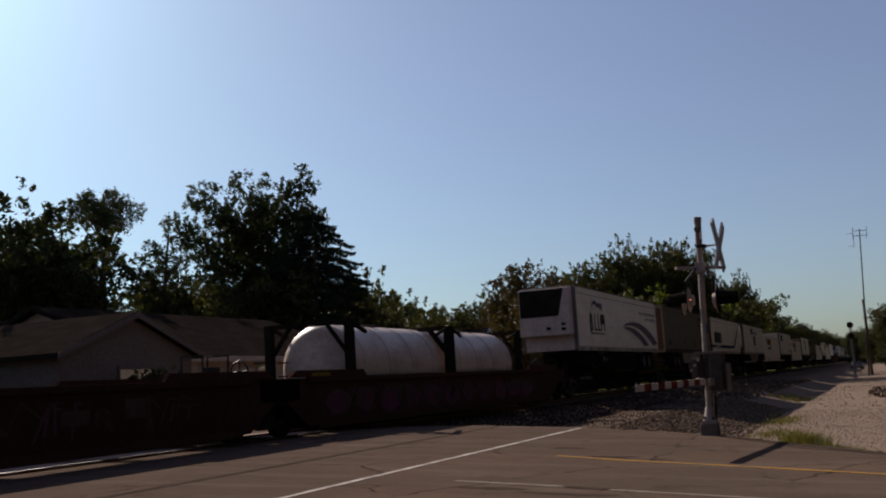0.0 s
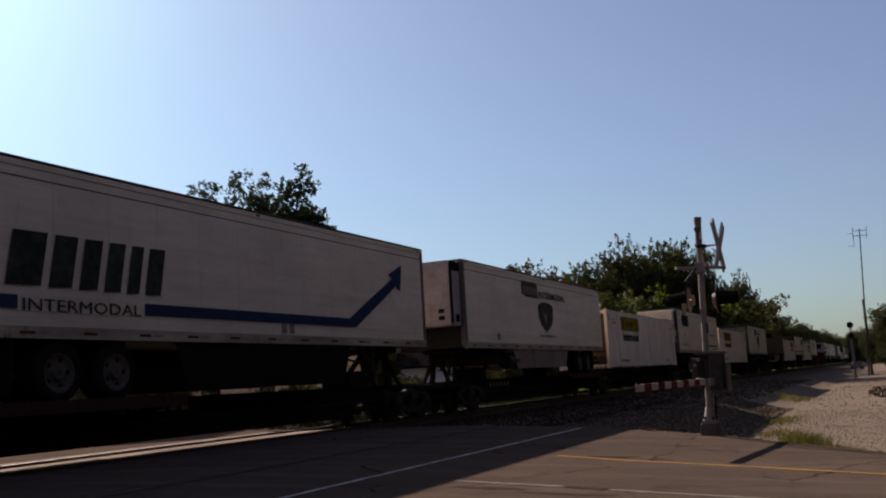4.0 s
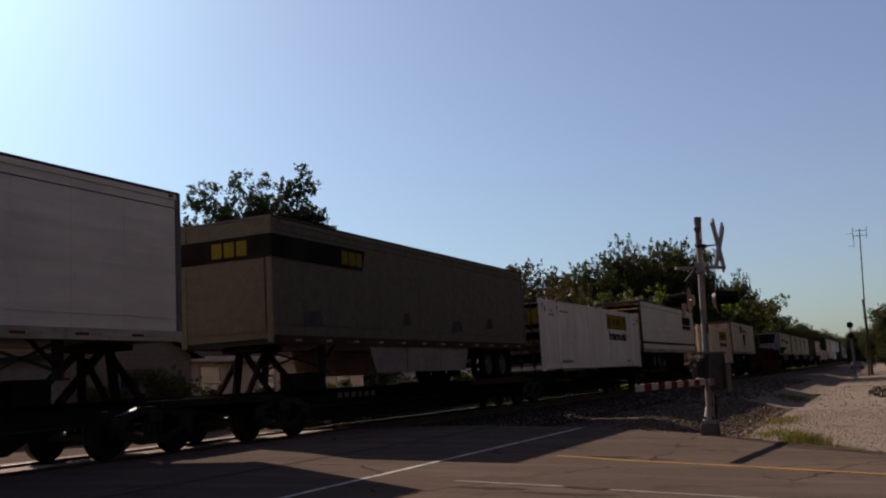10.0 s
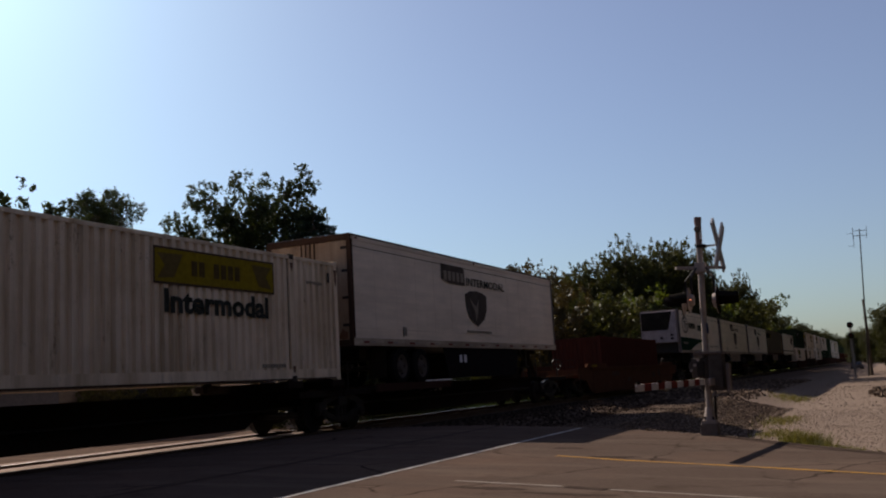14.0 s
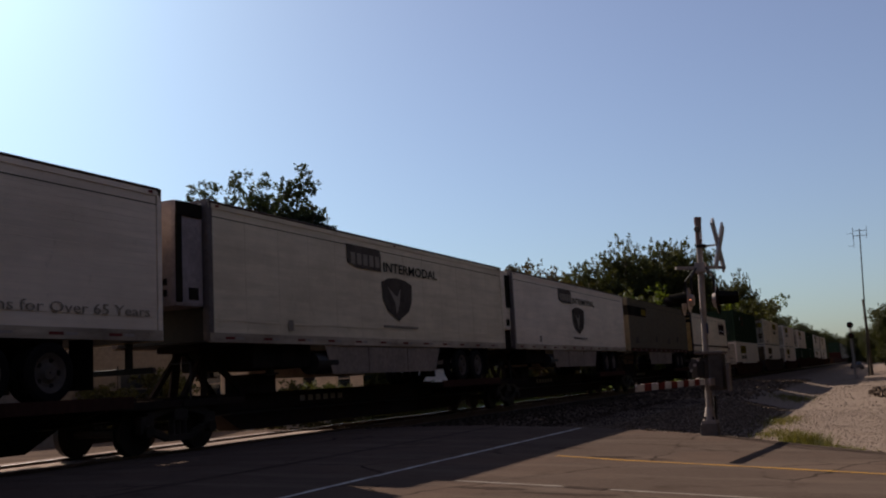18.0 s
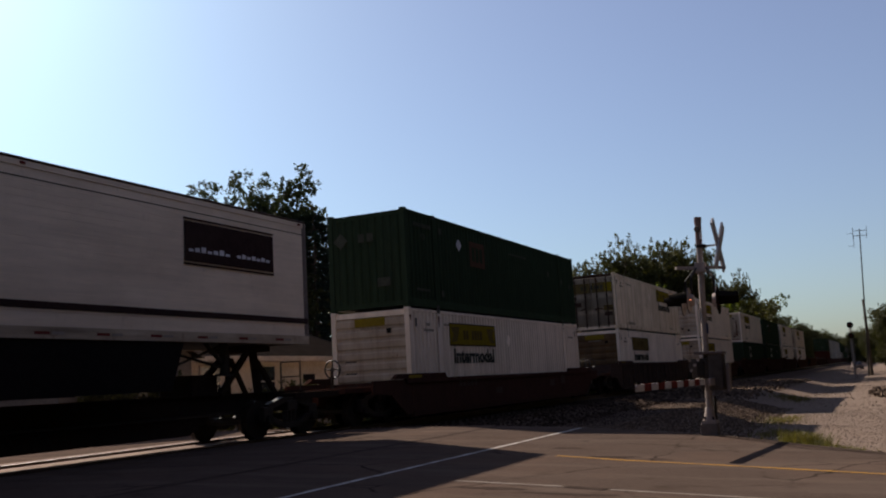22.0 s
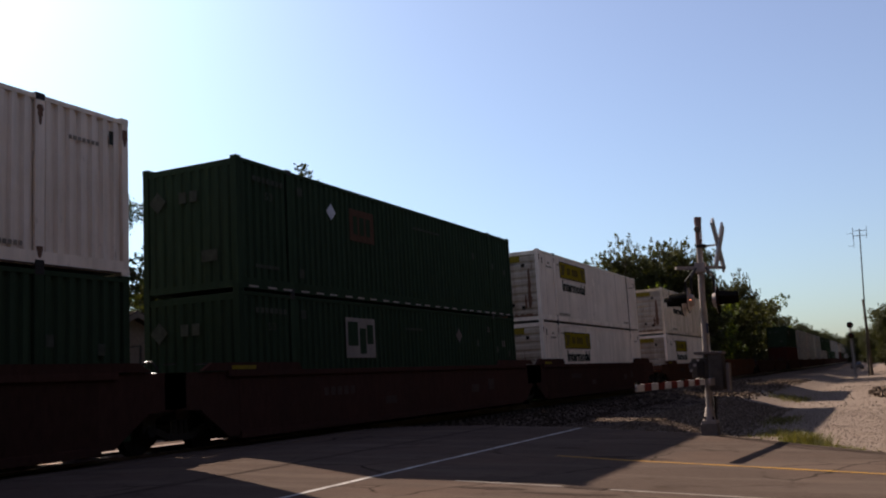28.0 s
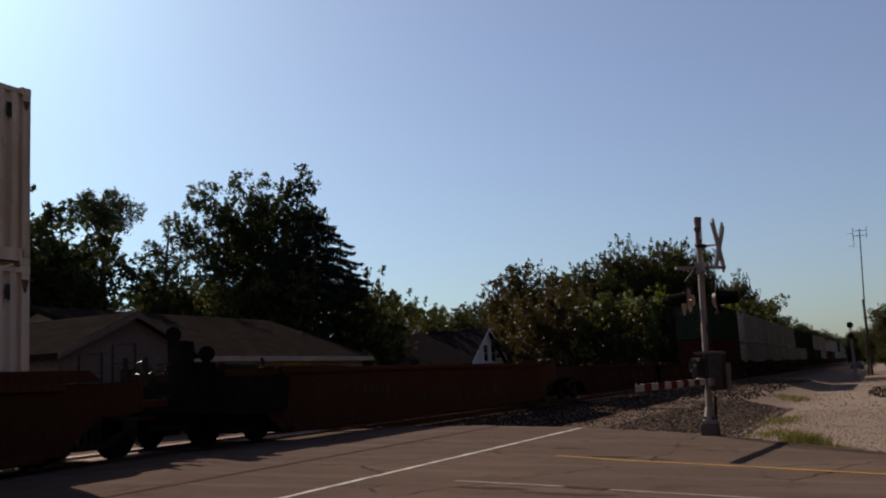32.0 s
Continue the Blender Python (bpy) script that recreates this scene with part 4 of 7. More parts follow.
def green_box(u, z, upper=True, dashes=False, low_marks=False):
    ob = container(u, z, M_green, "green", "dark green ribbed shipping container with pale number marks", False, level_nose=False)
    x = HW + 0.002
    words("53", 1.0, 1.3, z + 2.05, z + 2.22, x, M_dim, ob, "number", "pale number")
    part("faint_number", small_bars(0.55, 1.75, z + 2.42, z + 2.54, 7, x), M_dim, ob, kind="stuff")
    part("faint_number", small_bars(0.6, 1.5, z + 0.5, z + 0.58, 9, x), M_dim, ob, kind="stuff")
    part("sticker", rects([(2.3, 2.5, z + 2.35, z + 2.55)], x, 0.004), M_dim, ob)
    part("sticker", rects([(2.3, 2.48, z + 0.4, z + 0.6)], x, 0.004), M_dim, ob)
    if upper:
        part("diamond_placard", slab([(3.78, z + 1.96), (4.0, z + 2.17), (3.78, z + 2.38), (3.56, z + 2.17)], x, 0.006), M_silver, ob, "pale diamond placard")
        logo = part("logo_panel", rects([(4.66, 5.92, z + 1.56, z + 2.40)], x, 0.004), M_logo, ob, "dull brown square panel")
        part("logo_mark", rects([(4.84, 5.06, z + 1.74, z + 2.22), (5.16, 5.40, z + 1.74, z + 2.22), (5.50, 5.72, z + 1.74, z + 2.22)], x + 0.004, 0.003), M_green, logo, kind="stuff")
        part("faint_number", small_bars(8.3, 10.1, z + 2.30, z + 2.37, 12, x), M_dim, ob, kind="stuff")
    else:
        logo = part("logo_panel", rects([(4.26, 5.74, z + 1.45, z + 2.46)], x, 0.004), M_dimwhite, ob, "dirty pale square panel with dark marks")
        part("logo_mark", rects([(4.36, 4.86, z + 1.75, z + 2.36), (4.94, 5.26, z + 1.55, z + 2.2), (5.32, 5.64, z + 1.8, z + 2.3)], x + 0.004, 0.003), M_green, logo, kind="stuff")
        part("faint_number", small_bars(7.5, 8.6, z + 2.22, z + 2.29, 9, x), M_dim, ob, kind="stuff")
    for y in (12.6, 14.3, 15.4):
        part("sticker", rects([(y, y + 0.16, z + 1.9 - (y - 12) * 0.12, z + 2.1 - (y - 12) * 0.12)], x, 0.004), M_dim, ob)
    if low_marks:
        part("diamond_placard", slab([(11.17, z + 1.92), (11.4, z + 2.14), (11.17, z + 2.37), (10.94, z + 2.14)], x, 0.006), M_alu, ob, "dull grey diamond placard")
        part("number_mark", rects([(14.85, 14.95, z + 1.82, z + 2.03), (15.0, 15.1, z + 1.82, z + 2.03), (13.53, 13.75, z + 2.44, z + 2.47), (13.55, 13.59, z + 2.3, z + 2.42), (13.63, 13.66, z + 2.3, z + 2.42), (13.70, 13.74, z + 2.3, z + 2.42)], x, 0.004), M_alu, ob, kind="stuff")
    if dashes:
        part("reflector_strip", rects([(0.35 + i * 0.655 + 0.04 * math.sin(i * 2.3), 0.68 + i * 0.655 + 0.04 * math.sin(i * 2.3), z + 0.06, z + 0.10) for i in range(24)], x + 0.004, 0.004), M_whiteref, ob, "row of white reflector dashes", kind="stuff")
    yf = 0.008
    part("end_number", bars_front([-0.25, 0.05], 0.2, z + 2.0, z + 2.25, yf - 0.03), M_dim, ob, kind="stuff")
    part("end_panel_mark", bars_front([0.35], 0.42, z + 0.65, z + 0.9, yf - 0.03), M_dim, ob)
    bm = B()
    bmesh.ops.create_cone(bm, cap_ends=True, segments=4, radius1=0.24, radius2=0.24, depth=0.01, matrix=Matrix.Translation((-0.85, yf - 0.03, z + 2.1)) @ pose(0, 0, 0, 90, 0, 0))
    part("diamond_placard", bm, M_dim, ob)
    return ob


# -- road trailers --
TZ0, TZ1 = 2.12, 5.03          # underside and roof of a trailer on its car
DECK = 1.08                    # where trailer tyres stand


def tyre_meshes():
    """One tyre and one rim, each turned from a profile, looking along +x."""
    t = lathe([(-0.11, 0.33), (-0.11, 0.44), (-0.07, 0.49), (0.05, 0.495), (0.09, 0.44), (0.09, 0.33)], 26, True)
    r = lathe([(0.0, 0.02), (0.055, 0.02), (0.055, 0.11), (0.03, 0.13), (-0.02, 0.20), (0.04, 0.29), (0.055, 0.335), (0.0, 0.335)], 22, True)
    hub = B()
    for q in range(5):
        a = q * 1.2566
        tube(hub, (0.005, 0.22 * math.cos(a), 0.22 * math.sin(a)), (0.025, 0.22 * math.cos(a), 0.22 * math.sin(a)), 0.045, seg=8)
    return mesh_of("tyre", t, M_rubber), mesh_of("rim", r, M_rim), mesh_of("hub", hub, M_black)


def lathe(prof, seg, closed):
    """A ring turned about x from (x, radius) points."""
    bm = B()
    rows = [[bm.verts.new((x, r * math.cos(k / seg * 6.28319), r * math.sin(k / seg * 6.28319))) for k in range(seg)] for x, r in prof]
    for a, b in list(zip(rows, rows[1:])) + ([(rows[-1], rows[0])] if closed else []):
        for k in range(seg):
            bm.faces.new((a[k], a[(k + 1) % seg], b[(k + 1) % seg], b[k]))
    bmesh.ops.recalc_face_normals(bm, faces=bm.faces)
    return bm


def trailer(u, label, paint, nose_leads, reefer=False, skirt=None, rail_dashes=True, lined=False, door_mat=None, cap=None):
    """A long highway trailer. Local y runs back from its leading end; Y() turns nose-first places into it."""
    ob = thing("trailer", label, "trailer", "trailers on the train")
    skirt = skirt or M_darkskirt
    if paint is M_grey and door_mat is None:
        door_mat = M_greydoor
    L = BOXL

    def Y(v):
        return v if nose_leads else L - v

    def span(a, b):
        return (Y(a), Y(b)) if nose_leads else (Y(b), Y(a))
    a, b = span(0.0, L)
    body = part("body", bx(B(), -HW + 0.02, HW - 0.02, *sorted((Y(0.03), Y(L - (1.3 if door_mat is M_wood else 0.13)))), TZ0 + 0.12, TZ1 - 0.06, 0.03), paint, ob, "long box body")
    for s in (1, -1):
        part("top_rail", bx(B(), s * (HW - 0.06), s * HW, 0.02, L - 0.02, TZ1 - 0.17, TZ1 - 0.03, 0.012), paint if s < 0 else (cap or paint), ob)
        part("bottom_rail", bx(B(), s * (HW - 0.06), s * (HW + 0.004), 0.02, L - 0.02, TZ0, TZ0 + 0.20, 0.01), M_greydoor if paint is M_grey else M_grimrail, ob, "grimy lower side rail")
    part("roof", bx(B(), -HW + 0.03, HW - 0.03, 0.02, L - 0.02, TZ1 - 0.06, TZ1, 0.02), M_alu, ob)
    part("roof_edge", rects([(0.03, L - 0.03, TZ1 - 0.065, TZ1 - 0.03)], HW - 0.002, 0.010), M_rustrod, ob, "dark weathered roof edge")
    part("band_seam", rects([(0.1, L - 0.1, TZ1 - 0.345, TZ1 - 0.325)], HW - 0.022, 0.006), M_dim, ob, "dark joint under the top band", kind="stuff")
    part("underframe", bx(B(), -HW + 0.1, HW - 0.1, 0.1, L - 0.1, TZ0 + 0.02, TZ0 + 0.13), M_steel, ob)
    # panel seams on the near side
    seams = [(0.02 + i * 1.219, 0.035 + i * 1.219, TZ0 + 0.22, TZ1 - 0.18) for i in range(1, 13)]
    if lined:
        seams = [(0.06, L - 0.06, TZ0 + 0.5 + i * 0.125, TZ0 + 0.512 + i * 0.125) for i in range(17)]
    part("panel_seams", rects(seams, HW - 0.024, 0.007), paint, ob, "fine panel joints", kind="stuff")
    part("trim_strip", rects([(0.05, L - 0.05, TZ0 + 0.44, TZ0 + 0.475)], HW - 0.022, 0.012), paint, ob, kind="stuff")
    if rail_dashes:
        part("reflector_strip", rects([(0.5 + i * 1.3, 0.8 + i * 1.3, TZ0 + 0.07, TZ0 + 0.12) for i in range(12)], HW + 0.003, 0.004), M_redref, ob, "dull red reflector dashes", kind="stuff")
        part("reflector_strip", rects([(0.85 + i * 1.3, 1.1 + i * 1.3, TZ0 + 0.07, TZ0 + 0.12) for i in range(12)], HW + 0.003, 0.004), M_whiteref, ob, kind="stuff")
    for y in (0.25, 8.0, L - 0.35):
        part("marker_lamp", rects([(y, y + 0.1, TZ1 - 0.13, TZ1 - 0.09)], HW, 0.02), M_redref, ob)
    # nose corner rails
    yn = Y(0)
    d = 1 if nose_leads else -1
    for s in (-1, 1):
        part("corner_rail", bx(B(), s * (HW - 0.17), s * (HW + 0.003), yn, yn + d * 0.16, TZ0 + 0.02, TZ1 - 0.03, 0.05), M_alu if paint is not M_grey else M_grey, ob, "rounded front corner rail")
    # doors at the tail
    yd, q = Y(L), -d
    frame_bm = B()
    bx(frame_bm, -HW, -HW + 0.12, yd, yd + q * 0.12, TZ0, TZ1 - 0.02, 0.015)
    bx(frame_bm, HW - 0.12, HW, yd, yd + q * 0.12, TZ0, TZ1 - 0.02, 0.015)
    bx(frame_bm, -HW + 0.12, HW - 0.12, yd, yd + q * 0.12, TZ1 - 0.17, TZ1 - 0.02)
    bx(frame_bm, -HW + 0.12, HW - 0.12, yd, yd + q * 0.12, TZ0, TZ0 + 0.16)
    part("door_frame", frame_bm, M_greydoor if door_mat is M_doorcream else paint if door_mat is not M_wood else M_steel, ob, "rusty dark door frame" if door_mat is M_doorcream else "")
    for s in (-1, 1):
        if door_mat is M_wood:
            break
        leaf = part("door", bx(B(), s * 0.01, s * (HW - 0.13), yd + q * 0.03, yd + q * 0.09, TZ0 + 0.17, TZ1 - 0.18, 0.012), door_mat or paint, ob, "rear door leaf")
        for xx in (0.07, 0.20) if door_mat is M_doorcream else (0.22, 0.62):
            part("lock_rod", tube(B(), (s * xx, yd + q * 0.015, TZ0 + 0.1), (s * xx, yd + q * 0.015, TZ1 - 0.1), 0.02, seg=8), M_rustrod if door_mat is M_doorcream else M_alu, leaf)
        if door_mat is M_doorcream:
            pts = [(s * 0.03, TZ0 + 0.18), (s * 1.12, TZ0 + 0.18)] + [(s * (1.12 - k * 0.0273), TZ0 + 0.36 + 0.16 * noise.noise((k * 0.3, s * 3.0, u))) for k in range(41)]
            part("foot_rust", slab_y(pts, yd + q * 0.022, q * 0.01), M_endrust, leaf, "rust along the foot of the door", kind="stuff")
        for zz in (0.5, 1.2, 1.9, 2.5):
            part("hinge", bx(B(), s * (HW - 0.3), s * (HW - 0.02), yd + q * 0.012, yd + q * 0.04, TZ0 + zz, TZ0 + zz + 0.07), M_steel, leaf)
    if door_mat is M_wood:
        for s in (-1, 1):
            part("side_wall", bx(B(), s * (HW - 0.07), s * (HW - 0.02), *sorted((Y(L - 1.3), Y(L - 0.12))), TZ0 + 0.12, TZ1 - 0.06), paint, ob)
        part("load_floor", bx(B(), -HW + 0.08, HW - 0.08, *sorted((Y(L - 1.3), Y(L - 0.12))), TZ0 + 0.12, TZ0 + 0.165), M_steel, ob)
        for i in range(9):
            z = TZ0 + 0.17 + i * 0.225
            x = -HW + 0.13
            while x < HW - 0.2:
                w = random.uniform(0.3, 0.62)
                x2 = min(HW - 0.13, x + w)
                off = random.uniform(0.12, 0.26)
                part("cargo_board", bx(B(), x, x2 - 0.012, yd + q * off, yd + q * (off + 0.3), z, z + 0.215), M_wood, ob)
                x = x2
        # black panel added for the shade deep inside the trailer
        part("inner_header", bx(B(), -HW + 0.13, HW - 0.13, yd + q * 1.1, yd + q * 1.2, TZ0 + 0.2, TZ1 - 0.18), M_black, ob, "black panel standing in for the trailer's shaded depth")
        part("header_bar", bx(B(), -HW + 0.13, HW - 0.13, yd + q * 0.1, yd + q * 0.16, TZ0 + 2.42, TZ0 + 2.48), M_wood, ob)
    # cooling unit on the nose
    if reefer:
        yu = yn - d * 0.0
        dark = reefer == "dark"
        deep = 0.5 if dark else 0.82
        unit = part("cooling_unit", bx(B(), -HW + 0.1, HW - 0.12, yu, yu - d * deep, TZ0 + 0.70, TZ1 - 0.10, 0.09), (M_unit_grey if lined else M_unit_white) if dark else M_unit_cream if reefer == "cream" else M_unit_grey, ob, ("grey front cooling unit" if lined else "white front cooling unit") if dark else "front cooling unit with a side grille")
        part("nose_plate", bx(B(), -HW + 0.18, HW - 0.18, yu + d * 0.02, yu + d * 0.06, TZ0 + 0.04, TZ0 + 0.78), M_steel if lined or not dark else M_unit_white, ob, "plate under the cooling unit")
        part("nose_plate", bx(B(), HW - 0.3, HW - 0.17, yu + d * 0.02, yu - d * 0.03, TZ0 + 0.75, TZ1 - 0.12), M_steel, ob)
        if dark:
            part("grille", slab_y([(-HW + 0.16, TZ1 - 0.16), (HW - 0.36, TZ1 - 0.16), (HW - 0.66, TZ0 + 1.55), (-HW + 0.16, TZ0 + 1.55)], yu - d * 0.5, -d * 0.02), M_black, unit, "black grille")
        else:
            if reefer == "cream":
                part("grille", bx(B(), HW - 0.128, HW - 0.105, yu - d * 0.03, yu - d * 0.42, TZ0 + 1.5, TZ1 - 0.22, 0.05), M_black, unit, "black side grille")
            else:
                part("grille", bx(bx(B(), HW - 0.128, HW - 0.105, yu - d * 0.06, yu - d * 0.80, TZ1 - 0.42, TZ1 - 0.13, 0.03), HW - 0.128, HW - 0.105, yu - d * 0.66, yu - d * 0.815, TZ0 + 0.78, TZ1 - 0.40, 0.03), M_black, unit, "black grille round the unit's edge")
            part("gauge_box", bx(B(), HW - 0.128, HW - 0.10, yu - d * 0.18, yu - d * 0.46, TZ0 + 0.84, TZ0 + 1.08, 0.02), M_black, unit)
        for xx, zz in ((0.05, 0.95), (0.75, 1.12), (0.75, 0.90)):
            part("gauge_box", bx(B(), xx, xx + 0.2, yu - d * deep, yu - d * (deep + 0.02), TZ0 + zz, TZ0 + zz + 0.13), M_black, unit)
        for xx in (-0.55, 0.45):
            part("panel_joint", bx(B(), xx, xx + 0.012, yu - d * deep, yu - d * (deep + 0.006), TZ0 + 0.78, TZ0 + 1.5), M_faint, unit)
        part("under_box", bx(B(), -0.95, 1.05, *sorted((Y(1.75), Y(4.0))), TZ0 - 0.52, TZ0 + 0.02, 0.04), M_black, ob, "black box under the floor")
        part("fuel_tank", tube(B(), (HW - 0.3, Y(4.0), TZ0 - 0.42), (HW - 0.3, Y(4.9), TZ0 - 0.42), 0.27, seg=18), M_steel, ob, "round fuel tank")
    # landing gear
    for s in (-1, 1):
        bm = bx(B(), s * 0.78, s * 0.92, Y(2.6) - 0.07, Y(2.6) + 0.07, TZ0 - 0.62, TZ0 + 0.05)
        bx(bm, s * 0.70, s * 1.0, Y(2.6) - 0.12, Y(2.6) + 0.12, TZ0 - 0.66, TZ0 - 0.62)
        bar(bm, (s * 0.85, Y(2.6), TZ0 - 0.45), (s * 0.85, Y(3.2), TZ0 + 0.03), 0.06, 0.06)
        part("landing_leg", bm, M_steel, ob, "black landing leg")
    part("leg_brace", bar(bar(B(), (-0.85, Y(2.6), TZ0 - 0.5), (0.85, Y(2.6), TZ0 + 0.0), 0.05, 0.05), (0.85, Y(2.6), TZ0 - 0.5), (-0.85, Y(2.6), TZ0 + 0.0), 0.05, 0.05), M_steel, ob)
    # bogie and wheels
    w0 = L - 3.85 if skirt is not None or reefer else L - 3.9
    part("bogie_frame", bx(bx(B(), -0.62, -0.42, *sorted((Y(w0 - 0.9), Y(w0 + 2.1))), TZ0 - 0.32, TZ0 + 0.04), 0.42, 0.62, *sorted((Y(w0 - 0.9), Y(w0 + 2.1))), TZ0 - 0.32, TZ0 + 0.04), M_steel, ob, "sliding axle frame")
    ty, rm, hb = once("tyres", tyre_meshes)
    for k in (0.0, 1.25):
        ax = part("axle", tube(B(), (-1.1, Y(w0 + k), DECK + 0.5), (1.1, Y(w0 + k), DECK + 0.5), 0.07), M_steel, ob)
        for s in (1, -1):
            turn = 0 if s > 0 else 180
            for x in (0.92, 1.205):
                part("tyre", ty, None, ax, "worn black tyre", pose(s * x, Y(w0 + k), DECK + 0.497, 0, 0, turn))
            part("rim", rm, None, ax, "dull steel rim", pose(s * 1.22, Y(w0 + k), DECK + 0.497, 0, 0, turn))
            part("hub", hb, None, ax, "dark hand holes of the rim", pose(s * 1.205, Y(w0 + k), DECK + 0.497, 0, 0, turn), kind="stuff")
    for s in (-1, 1):
        part("mud_flap", bx(B(), s * 0.72, s * 1.27, Y(w0 + 2.15), Y(w0 + 2.165), DECK + 0.2, TZ0 + 0.02), M_black, ob, "black mud flap")
    bm = bx(B(), -1.15, 1.15, Y(L - 0.15), Y(L - 0.05), TZ0 - 0.58, TZ0 - 0.47, 0.01)
    for s in (-1, 1):
        bx(bm, s * 0.5, s * 0.6, Y(L - 0.16), Y(L - 0.05), TZ0 - 0.5, TZ0)
    part("bumper", bm, M_steel, ob, "rear under-run bar")
    if skirt is not None:
        a, b = 4.3, 10.75
        z0 = TZ0 - (0.93 if skirt is M_darkskirt else 0.70)
        for s in (1, -1):
            pts = [(Y(a), TZ0), (Y(b), TZ0), (Y(b - 0.35), z0), (Y(a + 0.35), z0)]
            part("side_skirt", slab(pts, s * (HW - 0.06), 0.02), skirt, ob, "smooth side skirt")
        part("skirt_joints", rects([(min(Y(v), Y(v + 0.02)), max(Y(v), Y(v + 0.02)), z0 + 0.03, TZ0 - 0.03) for v in (6.4, 8.6)], HW - 0.041, 0.004), M_black, ob, kind="stuff")
    return loaded(ob, u)


def slab_y(pts, y, t):
    """A plate of outline (x, z) from y to y + t."""
    bm = B()
    a = [bm.verts.new((x, y, z)) for x, z in pts]
    b = [bm.verts.new((x, y + t, z)) for x, z in pts]
    bm.faces.new(a)
    bm.faces.new(b)
    for i in range(len(pts)):
        j = (i + 1) % len(pts)
        bm.faces.new((a[i], a[j], b[j], b[i]))
    bmesh.ops.recalc_face_normals(bm, faces=bm.faces)
    return bm


XS = HW + 0.001      # face of a trailer's side, for painted marks


def swoop(pts_top, pts_low):
    return pts_top + pts_low[::-1]


def curve_pts(p0, p1, p2, n=10):
    return [((1 - t) ** 2 * p0[0] + 2 * t * (1 - t) * p1[0] + t * t * p2[0], (1 - t) ** 2 * p0[1] + 2 * t * (1 - t) * p1[1] + t * t * p2[1]) for t in [i / n for i in range(n + 1)]]


def decor_swoosh(ob):
    # four tall dark strokes with feet, a soaring mark above, two grey sweeps
    strokes = [[(2.15, 2.27, 3.04, 3.84), (2.37, 2.5, 3.44, 3.84), (2.4, 2.55, 3.04, 3.42)], [(2.85, 2.97, 3.06, 3.85), (2.97, 3.25, 3.06, 3.14)],
               [(3.42, 3.54, 3.07, 3.86), (3.54, 3.82, 3.07, 3.15)], [(3.95, 4.05, 3.08, 3.88), (4.5, 4.62, 3.1, 3.89), (4.1, 4.24, 3.4, 3.86), (4.3, 4.44, 3.42, 3.87)]]
    for s in strokes:
        part("name_mark", rects(s, XS, 0.004), M_ink, ob, kind="stuff")
    part("small_print", small_bars(2.2, 4.6, 2.90, 2.97, 16, XS), M_faint, ob, kind="stuff")
    part("soaring_mark", slab(swoop(curve_pts((2.45, 4.12), (3.0, 4.75), (3.5, 4.3)), curve_pts((2.45, 4.10), (3.0, 4.5), (3.45, 4.12))), XS, 0.004), M_swoosh, ob)
    part("soaring_mark", slab(swoop(curve_pts((3.2, 4.36), (3.9, 4.42), (4.35, 4.35)), curve_pts((3.25, 4.26), (3.8, 4.2), (4.3, 4.02))), XS, 0.004), M_swoosh, ob)
    part("grey_sweep", slab(swoop(curve_pts((8.1, 3.44), (12.2, 4.25), (16.05, 2.62)), curve_pts((9.6, 3.50), (12.2, 3.55), (14.9, 2.46))), XS, 0.004), M_swoosh, ob, "broad grey sweep")
    part("grey_sweep", slab(swoop(curve_pts((8.1, 3.36), (11.3, 3.6), (13.8, 2.46)), curve_pts((8.4, 3.32), (10.9, 3.1), (12.6, 2.44))), XS, 0.004), M_swoosh, ob, "broad grey sweep")
    words("Safely Serving North America", 11.8, 15.85, 4.13, 4.36, XS, M_swoosh, ob)
    words("For Over 50 Years", 13.4, 15.85, 3.86, 4.06, XS, M_swoosh, ob)


def decor_band(ob, nose_leads):
    # a black band round the nose with a yellow mark
    a, b = (0.0, 4.2) if nose_leads else (BOXL - 4.15, BOXL)
    band = part("black_band", slab([(a + (0 if nose_leads else 0.12), 4.07), (b - (0.18 if nose_leads else 0), 4.07), (b, 4.60), (a + (0 if nose_leads else 0.03), 4.60)], XS, 0.004), M_black, ob, "black band round the nose")
    c = 3.0 if nose_leads else a + 0.25
    part("name_mark", rects([(c, c + 0.3, 4.16, 4.5), (c + 0.36, c + 0.68, 4.16, 4.5), (c + 0.74, c + 1.0, 4.16, 4.5)], XS + 0.004, 0.004), M_gold, band, kind="stuff")
    y = 0.0 if nose_leads else BOXL
    s = -1 if nose_leads else 1
    part("black_band", bx(B(), -HW, HW, y + s * 0.004, y + s * 0.008, 4.07, 4.60), M_black, ob)
    part("name_mark", bars_front([-0.35, 0.0, 0.35], 0.28, 4.16, 4.5, y + s * 0.012), M_gold, ob, kind="stuff")
    part("nose_panel", bx(B(), -HW + 0.2, HW - 0.2, y + s * 0.003, y + s * 0.006, TZ0 + 0.3, 4.05), M_grey, ob, "dirty grey nose panel")
    for k, (yy, zz, w) in enumerate(((1.2, 2.55, 0.9), (6.2, 2.7, 0.5), (9.5, 2.6, 0.8), (12.3, 2.75, 0.6))):
        part("rub_patch", slab([(yy, zz), (yy + w, zz + 0.05), (yy + w * 0.8, zz + 0.4), (yy + 0.1, zz + 0.33)], XS, 0.002), M_shield, ob)


